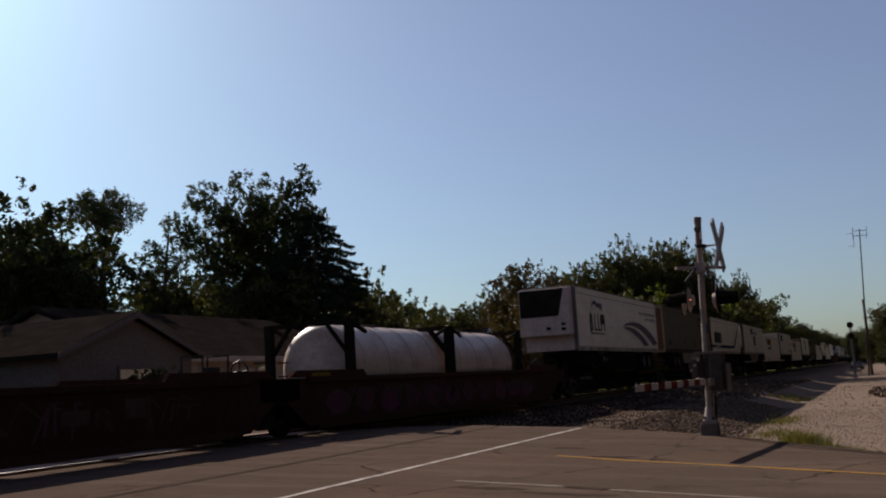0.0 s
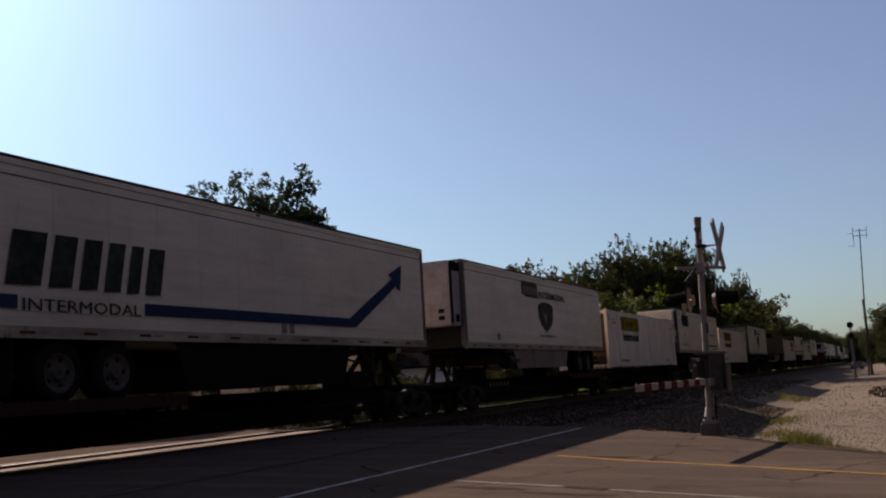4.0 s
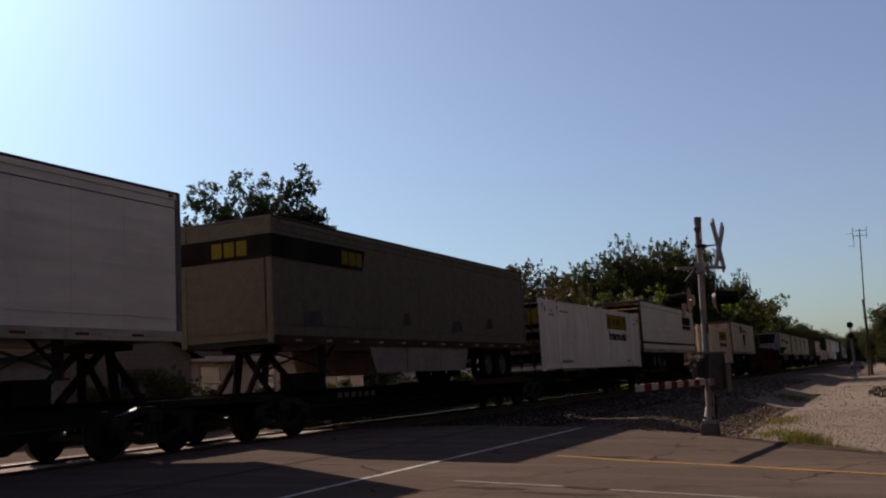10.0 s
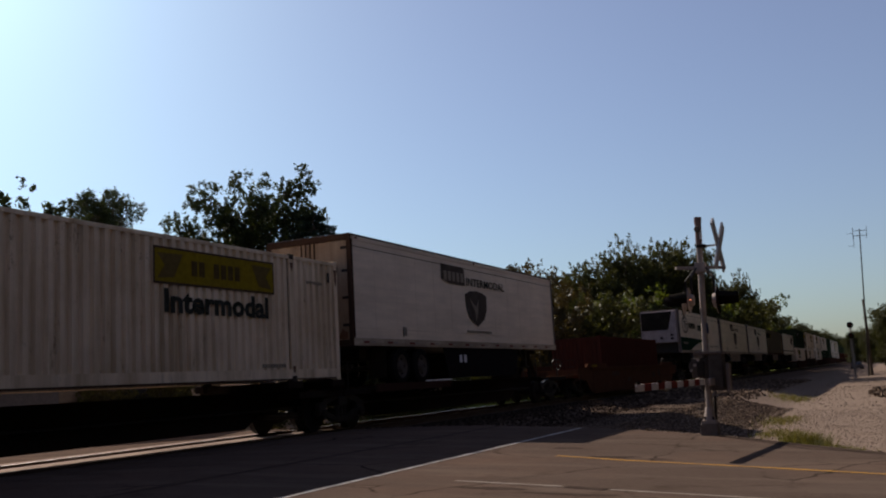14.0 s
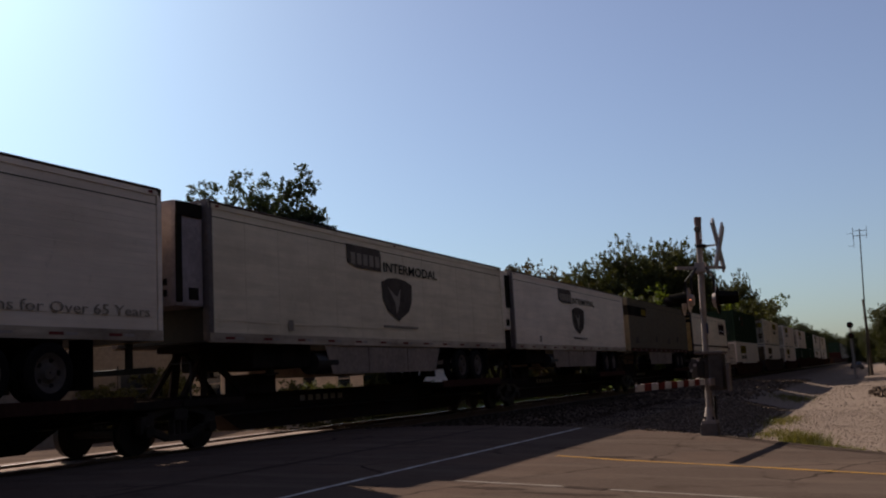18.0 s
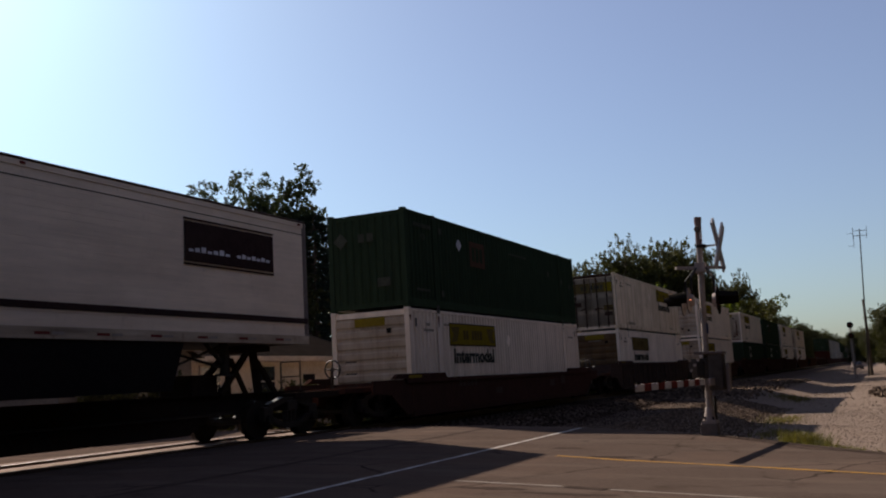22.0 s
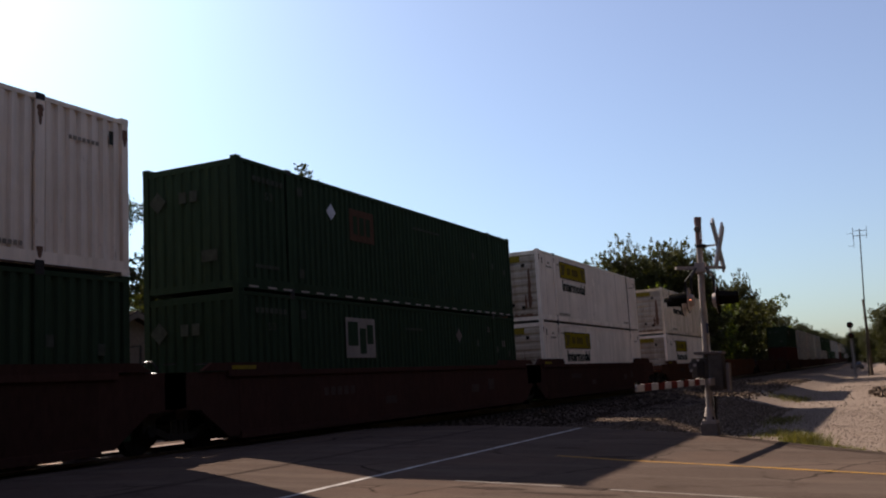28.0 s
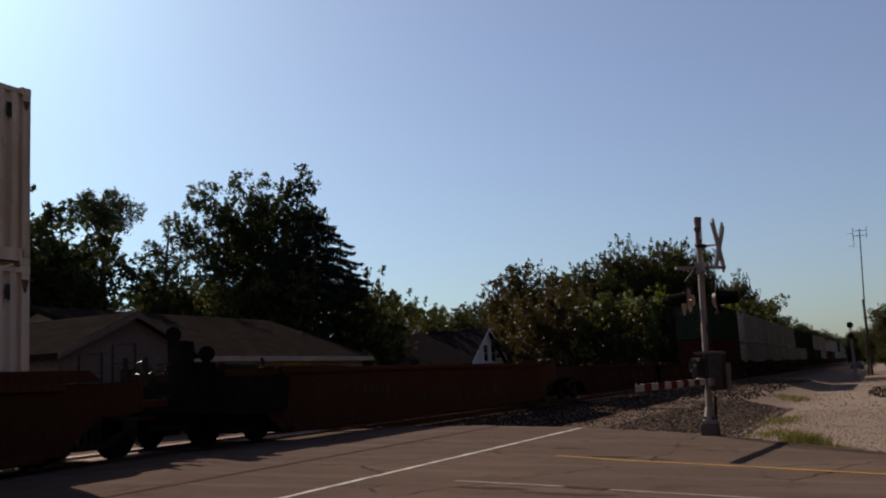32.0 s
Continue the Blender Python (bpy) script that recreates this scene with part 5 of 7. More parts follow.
def decor_arrow_stripe(ob):
    for i, (a, b) in enumerate(((1.52, 2.3), (2.36, 2.94), (3.0, 3.5), (3.56, 4.04), (4.1, 4.5), (4.56, 5.06))):
        part("name_mark", slab([(a, 2.95), (b - 0.1, 2.97), (b + 0.04, 3.84), (a + 0.14, 3.83)], XS, 0.004), M_ink, ob, kind="stuff")
    words("INTERMODAL", 1.86, 4.45, 2.56, 2.76, XS, M_ink, ob, "lettering", "dark word under the name")
    part("blue_stripe", rects([(0.05, 1.76, 2.58, 2.80)], XS, 0.004), M_blue, ob, "navy stripe turning up to an arrow")
    part("blue_stripe", slab([(4.55, 2.58), (12.1, 2.58), (14.35, 3.78), (14.62, 3.66), (14.75, 4.42), (13.95, 4.08), (14.15, 3.98), (11.8, 2.80), (4.55, 2.80)], XS, 0.004), M_blue, ob, "navy stripe turning up to an arrow")
    part("round_sticker", rects([(8.85, 9.02, 2.36, 2.6), (9.15, 9.32, 2.36, 2.6)], XS, 0.004), M_faint, ob, kind="stuff")
    part("door_mark", bars_front([0.2, 0.55, 0.9], 0.22, 3.3, 3.75, -0.004), M_ink, ob, kind="stuff")


def decor_shield(ob, doors_lead):
    mark = part("name_plate", slab([(5.45, 4.24), (5.45, 4.72), (7.12, 4.72), (7.22, 4.60), (7.22, 4.13), (6.0, 4.13)], XS, 0.004), M_shield, ob, "dark slanted name plate")
    part("name_mark", rects([(5.62 + i * 0.32, 5.84 + i * 0.32, 4.22, 4.52) for i in range(5)], XS + 0.004, 0.004), M_faint, mark, kind="stuff")
    words("INTERMODAL", 7.36, 10.72, 4.15, 4.42, XS, M_ink, ob, "lettering", "dark word on the side", 0.01)
    sh = part("shield", slab([(7.2, 3.86), (7.6, 3.98), (8.1, 4.02), (8.6, 3.98), (9.0, 3.88), (8.95, 3.4), (8.75, 3.1), (8.12, 2.82), (7.5, 3.08), (7.26, 3.4)], XS, 0.004), M_shield, ob, "dark shield emblem")
    part("shield_mark", slab([(7.55, 3.75), (7.95, 3.3), (8.0, 3.0), (8.2, 3.3), (8.3, 3.75), (8.1, 3.5), (7.9, 3.55)], XS + 0.004, 0.003), M_faint, sh)
    part("small_print", small_bars(7.2, 9.3, 2.62, 2.69, 13, XS), M_faint, ob, kind="stuff")
    part("vent", rects([(2.75, 2.95, 2.42, 2.66)], XS, 0.006), M_faint, ob)
    if doors_lead:
        part("door_mark", bars_front([-1.0, -0.62, 0.18, 0.56], 0.32, 4.0, 4.22, -0.004), M_black, ob, kind="stuff")
        part("round_sticker", rects([(6.55, 6.75, 1.66, 1.9), (6.9, 7.1, 1.66, 1.9)], HW - 0.03, 0.004), M_silver, ob, kind="stuff")


def decor_blue_arrow(ob):
    part("arrow_panel", slab([(1.4, 4.34), (1.76, 4.72), (1.9, 4.66), (3.86, 4.66), (3.86, 3.92), (1.9, 3.93), (1.72, 3.96)], XS, 0.004), M_teal, ob, "dark blue arrow-shaped panel")
    part("small_print", small_bars(1.4, 3.1, 2.62, 2.70, 14, XS), M_ink, ob, kind="stuff")
    part("small_print", small_bars(10.85, 15.6, 2.60, 2.73, 26, XS), M_ink, ob, kind="stuff")
    part("small_print", small_bars(13.6, 15.6, 2.40, 2.48, 12, XS), M_ink, ob, kind="stuff")
    part("name_mark", rects([(12.45 + i * 0.26, 12.62 + i * 0.26, 3.42, 3.58) for i in range(8)], XS, 0.004), M_swoosh, ob, kind="stuff")
    bm = B()
    for i in range(24):
        a, b = i / 24 * 6.283 * 0.85 + 0.5, (i + 1) / 24 * 6.283 * 0.85 + 0.5
        bar(bm, (XS, 13.45 + 0.85 * math.cos(a), 3.5 + 0.3 * math.sin(a)), (XS, 13.45 + 0.85 * math.cos(b), 3.5 + 0.3 * math.sin(b)), 0.008, 0.03)
    part("ring_mark", bm, M_faint, ob)
    part("latch", rects([(2.05, 2.11, 3.1, 3.45), (3.3, 3.38, 2.45, 2.7)], XS, 0.006), M_ink, ob, kind="stuff")


def decor_plum(ob):
    pl = part("name_panel", rects([(11.86, 14.8, 3.70, 4.50)], XS, 0.004), M_purple, ob, "plum-black name panel with pale script bars")
    part("trim_strip", rects([(11.84, 14.82, 4.53, 4.57), (11.84, 14.82, 3.63, 3.67)], XS, 0.004), M_purple, ob, kind="stuff")
    part("script_mark", rects([(11.98 + i * 0.19, 12.12 + i * 0.19, 3.90, 3.95 + 0.03 * (i % 3)) for i in range(7)] + [(13.5 + i * 0.17, 13.63 + i * 0.17, 3.90, 3.96 + 0.03 * (i % 2)) for i in range(7)], XS + 0.004, 0.003), M_silver, pl, kind="stuff")
    part("stripe", rects([(0.05, BOXL - 0.05, 2.60, 2.72)], XS, 0.004), M_purple, ob, "thin plum stripe along the side")


def decor_green_wave(ob):
    bm = B()
    for i in range(36):
        a, b = i / 36 * 6.2832, (i + 1) / 36 * 6.2832
        bar(bm, (XS, 1.92 + 0.98 * math.cos(a), 4.03 + 0.54 * math.sin(a)), (XS, 1.92 + 0.98 * math.cos(b), 4.03 + 0.54 * math.sin(b)), 0.008, 0.085)
    part("ring_mark", bm, M_ink, ob, "dark ring emblem")
    for y, z in ((1.25, 4.12), (1.7, 3.92), (2.12, 3.75)):
        part("emblem_stroke", slab([(y, z - 0.12), (y + 0.12, z - 0.12), (y + 0.22, z + 0.28), (y + 0.55, z + 0.28), (y + 0.58, z + 0.38), (y + 0.1, z + 0.38)], XS, 0.004), M_ink, ob, kind="stuff")
    k = 0
    for a, n in ((3.3, 6), (6.6, 4), (8.75, 7)):
        part("name_mark", rects([(a + i * 0.41, a + i * 0.41 + 0.33, 4.0 - 0.026 * (a - 3.3) - 0.18, 4.0 - 0.026 * (a - 3.3) + 0.22) for i in range(n)], XS, 0.004), M_ink, ob, kind="stuff")
    part("green_wave", slab(swoop(curve_pts((0.12, 3.17), (5.5, 3.14), (11.4, 3.08)), curve_pts((0.12, 2.30), (3.2, 2.2), (4.2, 2.44), 5) + curve_pts((4.3, 2.48), (7.0, 3.0), (11.4, 3.07), 8)), XS, 0.004), M_leafgreen, ob, "deep green wave along the side")
    part("small_print", small_bars(0.9, 2.6, 2.72, 2.84, 9, XS + 0.004), M_faint, ob, kind="stuff")
    words("Solutions for Over 65 Years", 11.4, 15.8, 2.56, 2.74, XS, M_faint, ob)
    part("status_lamp", rects([(0.03, 0.07, 3.1, 3.14)], XS, 0.01), M_greenlamp, ob, "small green lamp")


# -- spine cars --
def spine_unit(u0, u1, u, kind, lead_truck, tail_truck, lead_art, tail_art, nose_leads=True):
    """One unit of a spine car from u0 to u1, for a load that begins at u (a trailer or a container)."""
    ob = thing("spine_car", "black steel spine car carrying a %s" % kind, "railway car", "spine cars of the train")
    n = u1 - u0
    y = u - u0
    part("spine_beam", bx(B(), -0.34, 0.34, 0.35, n - 0.35, 0.72, 1.06, 0.02), M_spine, ob, "narrow centre beam")
    y0, y1 = (2.0 if lead_art else 3.7), n - (2.0 if tail_art else 3.7)
    # black fill added below the beam to darken the view under the car
    part("spine_belly", slab([(y0, 0.74), (y0 + 0.9, 0.27), (y1 - 0.9, 0.27), (y1, 0.74)], -0.3, 0.6), M_spine, ob, "black fill added under the centre beam")
    part("spine_flange", bx(bx(B(), -0.46, 0.46, 0.5, n - 0.5, 1.055, 1.085), -0.40, 0.40, 0.5, n - 0.5, 0.70, 0.725), M_spine, ob)
    for yy in (1.0, n - 1.0):
        part("end_platform", bx(B(), -1.15, 1.15, yy - 0.95, yy + 0.95, 0.88, 1.03, 0.02), M_spine, ob, "end platform over the truck")
    if kind == "trailer":
        w = y + (BOXL - 3.85 if nose_leads else 3.85 - 1.25)
        for s in (-1, 1):
            part("wheel_platform", bx(B(), s * 0.46, s * 1.34, w - 1.6, w + 3.0, DECK - 0.09, DECK, 0.015), M_spine, ob, "platform under trailer wheels")
            part("platform_edge", bx(B(), s * 1.31, s * 1.36, w - 1.6, w + 3.0, DECK - 0.16, DECK + 0.05), M_well, ob)
            for k in range(5):
                part("bracket", bar(B(), (s * 0.35, w - 1.3 + k * 1.0, 0.78), (s * 1.25, w - 1.3 + k * 1.0, DECK - 0.06), 0.08, 0.10), M_spine, ob)
        h = y + (0.95 if nose_leads else BOXL - 0.95)
        k = 1 if nose_leads else -1
        hitch = part("hitch", bx(B(), -0.55, 0.55, h - 0.42, h + 0.42, TZ0 - 0.12, TZ0 + 0.01, 0.02), M_spine, ob, "braced trailer hitch")
        for s in (-1, 1):
            part("strut", bar(B(), (s * 0.42, h - k * 0.1, 1.06), (s * 0.36, h, TZ0 - 0.08), 0.12, 0.16), M_spine, hitch)
            part("strut", bar(B(), (s * 0.42, h + k * 1.25, 1.06), (s * 0.30, h + k * 0.12, TZ0 - 0.12), 0.10, 0.12), M_spine, hitch)
            part("strut", bar(B(), (s * 0.42, h - k * 0.75, 1.06), (s * 0.34, h - k * 0.1, TZ0 - 0.25), 0.09, 0.10), M_spine, hitch)
        part("hitch_box", bx(B(), -0.3, 0.55, h + k * 1.5, h + k * 2.3, 1.06, 1.5, 0.03), M_spine, ob)
    else:
        for yy in (y + 1.98, y + BOXL - 1.98, y + 0.15, y + BOXL - 0.15):
            bm = bx(B(), -1.28, 1.28, yy - 0.16, yy + 0.16, 1.06, 1.27, 0.015)
            for s in (-1, 1):
                bx(bm, s * 1.08, s * 1.33, yy - 0.28, yy + 0.28, 1.12, 1.285, 0.015)
            part("container_bolster", bm, M_spine, ob, "cross arm with container pedestals")
        for s in (-1, 1):
            part("light_box", bx(B(), s * 0.7, s * 1.2, y + 4.6, y + 5.6, 0.9, 1.22, 0.02), M_spine, ob)
    part("handrail", bar(bar(B(), (1.1, 0.3, 1.03), (1.1, 0.3, 1.75), 0.03, 0.03), (0.6, 0.3, 1.73), (1.1, 0.3, 1.73), 0.03, 0.03), M_steel, ob, "end handrail")
    part("brake_pipe", tube(B(), (0.45, 0.4, 0.66), (0.45, n - 0.4, 0.66), 0.025, seg=6), M_steel, ob)
    part("sill_marks", rects([(n * 0.3 + i * 0.35, n * 0.3 + i * 0.35 + 0.22, 0.82, 0.96) for i in range(6)], 0.341, 0.004), M_faint, ob, kind="stuff")
    if not lead_art:
        part("coupler", bx(bx(B(), -0.12, 0.12, -0.55, 0.5, 0.78, 0.98), -0.2, 0.2, -0.6, -0.25, 0.74, 1.04, 0.03), M_steel, ob, "knuckle coupler")
    for yy in lead_truck + tail_truck:
        truck(ob, u0, yy)
    return loaded(ob, u0)


# -- well cars --
def well_meshes(n, a, b, ribs, paint, tall=1.36, hump=0.16):
    """Side walls and ends of a well car n metres long whose well runs from a to b."""
    out = []

    def add(name, bm, m=paint, label=""):
        out.append((name, mesh_of(name, bm, m), label))
    for s in (1, -1):
        x0, x1 = s * (HW + 0.05), s * (HW + 0.09)
        add("side_wall", bx(B(), x0, x1, a, b, 0.24, tall - 0.08), paint, "steel side of the well")
        add("top_chord", bx(B(), s * (HW + 0.03), s * (HW + 0.15), a - 0.4, b + 0.4, tall - 0.12, tall, 0.012))
        add("bottom_chord", bx(B(), s * (HW - 0.02), s * (HW + 0.13), a, b, 0.18, 0.32, 0.012))
        k = int((b - a) / 1.05)
        for i in range(k + 1 if ribs else 0):
            y = a + (b - a) * i / k
            add("rib", bx(B(), s * (HW + 0.09), s * (HW + 0.145), y - 0.045, y + 0.045, 0.3, tall - 0.1), paint, "")
        for yy, e in ((a, 1), (b, -1)):
            pts = [(yy - e * 1.2, tall), (yy - e * 0.9, tall + hump), (yy + e * 2.1, tall + hump), (yy + e * 2.25, tall)]
            add("raised_end", slab(pts, s * (HW + 0.09) - 0.05, 0.10), paint, "raised end of the well side")
            pts = [(yy, 0.24), (yy, tall - 0.02), (yy - e * 2.2, tall - 0.02), (yy - e * 2.2, 0.86), (yy - e * 1.2, 0.80), (yy - e * 0.35, 0.24)]
            add("end_web", slab(pts, s * (HW + 0.05) - 0.03, 0.06), paint, "deep end web")
    for yy in [a + (b - a) * i / 6 for i in range(7)]:
        add("floor_beam", bx(B(), -HW, HW, yy - 0.15, yy + 0.15, 0.20, 0.33), M_steel)
    return out


def well_car(u0, u1, label, paint=None, lead_truck=(), tail_truck=(), well=None, tall=1.36, hump=0.16, lead_art=False, marks=True, spray=False, ribs=False):
    ob = thing("well_car", label, "railway car", "well cars of the train")
    n = u1 - u0
    a, b = well or ((n - 16.5) / 2, (n + 16.5) / 2)
    paint = paint or M_well
    for name, me, lab in once(("well", round(n, 1), round(a, 1), paint.name, tall, ribs), lambda: well_meshes(n, a, b, ribs, paint, tall, hump)):
        part(name, me, None, ob, lab)
    for yy, e in ((a, -1), (b, 1)):
        y0, y1 = sorted((yy, yy + e * (a if e < 0 else n - b)))
        y0, y1 = max(y0, 0.25), min(y1, n - 0.25)
        part("end_deck", bx(B(), -1.1, 1.1, y0, y1, 0.92, 1.06, 0.02), paint, ob, "end platform over the truck")
        part("end_bulkhead", bx(B(), -HW, HW, min(yy, yy + e * 0.12), max(yy, yy + e * 0.12), 0.3, tall - 0.05), paint, ob)
        part("centre_sill", bx(B(), -0.3, 0.3, y0, y1, 0.66, 0.93), paint, ob)
        ye = 0.45 if e < 0 else n - 0.45
        bm = B()
        for x in (-0.95, -0.35):
            bar(bm, (x, ye, 1.05), (x, ye, tall + 0.62), 0.035, 0.035)
        for z in (0.22, 0.6):
            bar(bm, (-0.95, ye, tall + z), (-0.35, ye, tall + z), 0.03, 0.03)
        part("handrail", bm, M_steel, ob, "end handrail")
        for z in (1.1, 1.4, 1.7):
            part("rung", bar(B(), (1.05, ye, z), (1.35, ye, z), 0.03, 0.03), M_steel, ob)
        if not (lead_art and e < 0):
            bm = tube(B(), (0.55, ye + 0.10, 1.55), (0.55, ye + 0.18, 1.55), 0.05, seg=10)
            rim = [(0.55 + 0.23 * math.cos(k * math.pi / 8), ye + 0.14, 1.55 + 0.23 * math.sin(k * math.pi / 8)) for k in range(16)]
            for k in range(16):
                tube(bm, rim[k], rim[(k + 1) % 16], 0.022, seg=6)
            for k in range(0, 16, 4):
                tube(bm, (0.55, ye + 0.14, 1.55), rim[k], 0.016, seg=6)
            bar(bm, (0.55, ye + 0.1, 1.06), (0.55, ye + 0.1, 1.55), 0.06, 0.06)
            part("brake_wheel", bm, M_steel, ob, "hand brake wheel")
            part("coupler", bx(bx(B(), -0.12, 0.12, *sorted((ye - e * 0.3, ye + e * 1.0)), 0.74, 0.94), -0.2, 0.2, *sorted((ye + e * 0.55, ye + e * 0.95)), 0.70, 1.0, 0.03), M_steel, ob, "knuckle coupler")
    if marks:
        x = HW + 0.092
        part("car_number", rects([(a + 3.2 + i * 0.3, a + 3.4 + i * 0.3, 0.92, 1.12) for i in range(5)], x, 0.004), M_tag, ob, kind="stuff")
        for p0, p1, z0, z1 in ((b - 3.2, b - 2.7, 0.75, 1.1), (b - 4.6, b - 4.0, 0.7, 0.95), (a + 6.2, a + 6.8, 0.6, 0.8)):
            part("placard", rects([(p0, p1, z0, z1)], x, 0.004), M_tag, ob)
        part("yellow_mark", rects([(a - 0.3, a + 0.5, tall + 0.02, tall + 0.10)], HW + 0.145, 0.005), M_gold, ob)
    if spray:
        rng = random.Random(spray)
        for i in range(11 if spray == 5 else 0):
            y = a + 0.9 + i * (b - a - 2) / 11
            w, z = rng.uniform(0.5, 0.75), rng.uniform(0.66, 0.78)
            pts = [(y + w * math.cos(q) * rng.uniform(0.75, 1), z + 0.36 * math.sin(q) * rng.uniform(0.7, 1)) for q in [k * 0.5236 for k in range(12)]]
            part("spray_paint", slab(pts, HW + 0.086, 0.0045), M_graffiti, ob, "dull pink blob of spray paint")
        for i in range(10):
            y = a + 0.8 + i * (b - a - 2) / 10 + rng.uniform(-0.3, 0.3)
            bm = B()
            for k in range(rng.randint(3, 6)):
                p0 = (y + rng.uniform(0, 1.1), rng.uniform(0.45, 0.75))
                p1 = (p0[0] + rng.uniform(-0.35, 0.35), rng.uniform(0.85, 1.15))
                p2 = (p1[0] + rng.uniform(0.1, 0.5), p1[1] - rng.uniform(0.0, 0.3))
                w = rng.uniform(0.05, 0.12)
                for (ay, az), (by, bz) in ((p0, p1), (p1, p2)):
                    lie = HW + 0.0905 + 0.0006 * k
                    bm.faces.new([bm.verts.new(v) for v in ((lie, ay, az), (lie, ay + w, az + 0.02), (lie, by + w, bz + 0.02), (lie, by, bz))])
            part("spray_paint", bm, M_graffiti if i % 3 == 1 else M_tag, ob, "faded spray paint", kind="stuff")
    for yy in tuple(lead_truck) + tuple(tail_truck):
        truck(ob, u0, yy)
    return loaded(ob, u0)


def tank_box(u, z):
    """A twenty-foot tank in an open frame."""
    ob = thing("tank_container", "white tank in a dark open frame standing in a well car", "tank container", "tank containers in the well car")
    L, H, w = 6.06, 2.45, 1.22
    bm = B()
    bmesh.ops.create_cone(bm, cap_ends=False, segments=40, radius1=1.14, radius2=1.14, depth=4.9, matrix=Matrix.Translation((0, L / 2, z + 1.28)) @ pose(0, 0, 0, 90, 0, 0))
    for e, y in ((-1, L / 2 - 2.45), (1, L / 2 + 2.45)):
        rings = []
        for k in range(6):
            a = k / 5 * math.pi / 2
            r, d = 1.14 * math.cos(a), 0.42 * math.sin(a)
            rings.append([bm.verts.new((max(r, 0.01) * math.cos(q), y + e * d, z + 1.28 + max(r, 0.01) * math.sin(q))) for q in [i / 40 * 6.28319 for i in range(40)]])
        for p, q in zip(rings, rings[1:]):
            for i in range(40):
                bm.faces.new((p[i], p[(i + 1) % 40], q[(i + 1) % 40], q[i]))
    bmesh.ops.recalc_face_normals(bm, faces=bm.faces)
    sh = part("tank_shell", bm, M_tank, ob, "white cylindrical tank")
    for f in sh.data.polygons:
        f.use_smooth = True
    for k in range(4):
        bm = B()
        y = 1.0 + k * 1.35
        rows = [[bm.verts.new((r * math.cos(i * 0.15708), y + dy, z + 1.28 + r * math.sin(i * 0.15708))) for i in range(40)] for r, dy in ((1.138, -0.03), (1.155, -0.025), (1.155, 0.025), (1.138, 0.03))]
        for p, q in zip(rows, rows[1:]):
            for i in range(40):
                bm.faces.new((p[i], q[i], q[(i + 1) % 40], p[(i + 1) % 40]))
        bmesh.ops.recalc_face_normals(bm, faces=bm.faces)
        part("tank_band", bm, M_tank, ob)
    for y in (0.07, L - 0.07):
        bm = B()
        for s in (-1, 1):
            bar(bm, (s * w, y, z), (s * w, y, z + H), 0.2, 0.2)
            bar(bm, (s * w, y, z + H * 0.62), (s * 0.5, y, z + H), 0.09, 0.09)
            bar(bm, (s * w, y, z + H * 0.38), (s * 0.5, y, z), 0.09, 0.09)
        bar(bm, (-w, y, z + H - 0.05), (w, y, z + H - 0.05), 0.12, 0.12)
        bar(bm, (-w, y, z + 0.06), (w, y, z + 0.06), 0.12, 0.12)
        part("end_frame", bm, M_black, ob, "dark end frame")
    for s in (-1, 1):
        part("top_rail", bar(B(), (s * w, 0.1, z + H - 0.05), (s * w, 0.9, z + H - 0.3), 0.08, 0.08), M_black, ob)
        part("top_rail", bar(B(), (s * w, L - 0.1, z + H - 0.05), (s * w, L - 0.9, z + H - 0.3), 0.08, 0.08), M_black, ob)
        part("bottom_rail", bar(B(), (s * w, 0.1, z + 0.08), (s * w, L - 0.1, z + 0.08), 0.1, 0.1), M_black, ob)
    for y in (0.75, 2.1, 3.9, 5.2):
        part("cradle_strut", bx(B(), w - 0.16, w - 0.10, y - 0.03, y + 0.03, z + 0.1, z + 0.95), M_whiteref, ob, "pale cradle strut")
    part("walkway", bx(B(), -0.75, -0.3, 1.6, L - 1.6, z + H - 0.02, z + H + 0.01), M_alu, ob, "short walkway on the top")
    part("manlid", tube(B(), (0, L / 2, z + H - 0.1), (0, L / 2, z + H + 0.02), 0.28, seg=16), M_alu, ob)
    return loaded(ob, u)


# -- the train from its visible head to its far end --
Z_LOW, Z_UP = 0.36, 3.265
Z_SPINE = 1.285

# head: articulated wells, one with two tanks
well_car(-21.6, -2.25, "empty brown steel well car", tail_truck=(19.35,), lead_art=True, spray=2)
well_car(-2.25, 17.1, "empty brown steel well car with faded spray paint", tail_truck=(19.35,), lead_art=True, spray=3)
well_car(17.1, 36.6, "brown steel well car with purple spray paint, holding two white tanks", tail_truck=(17.4,), lead_art=True, spray=5)
tank_box(20.35, 0.34)
tank_box(26.45, 0.34)


def spine_set(units, first, last):
    """A spine car of several units: units are (load start, kind, nose_leads); first and last are its coupler planes."""
    cuts = [first]
    for (p, *_), (q, *_) in zip(units, units[1:]):
        cuts.append((p + BOXL + q) / 2)
    cuts.append(last)
    for i, (q, kind, nl) in enumerate(units):
        n = cuts[i + 1] - cuts[i]
        lead = [2.05] if i == 0 else []
        tail = [n - 2.05] if i == len(units) - 1 else [n]
        spine_unit(cuts[i], cuts[i + 1], q, kind, lead, tail, i > 0, i < len(units) - 1, nl)


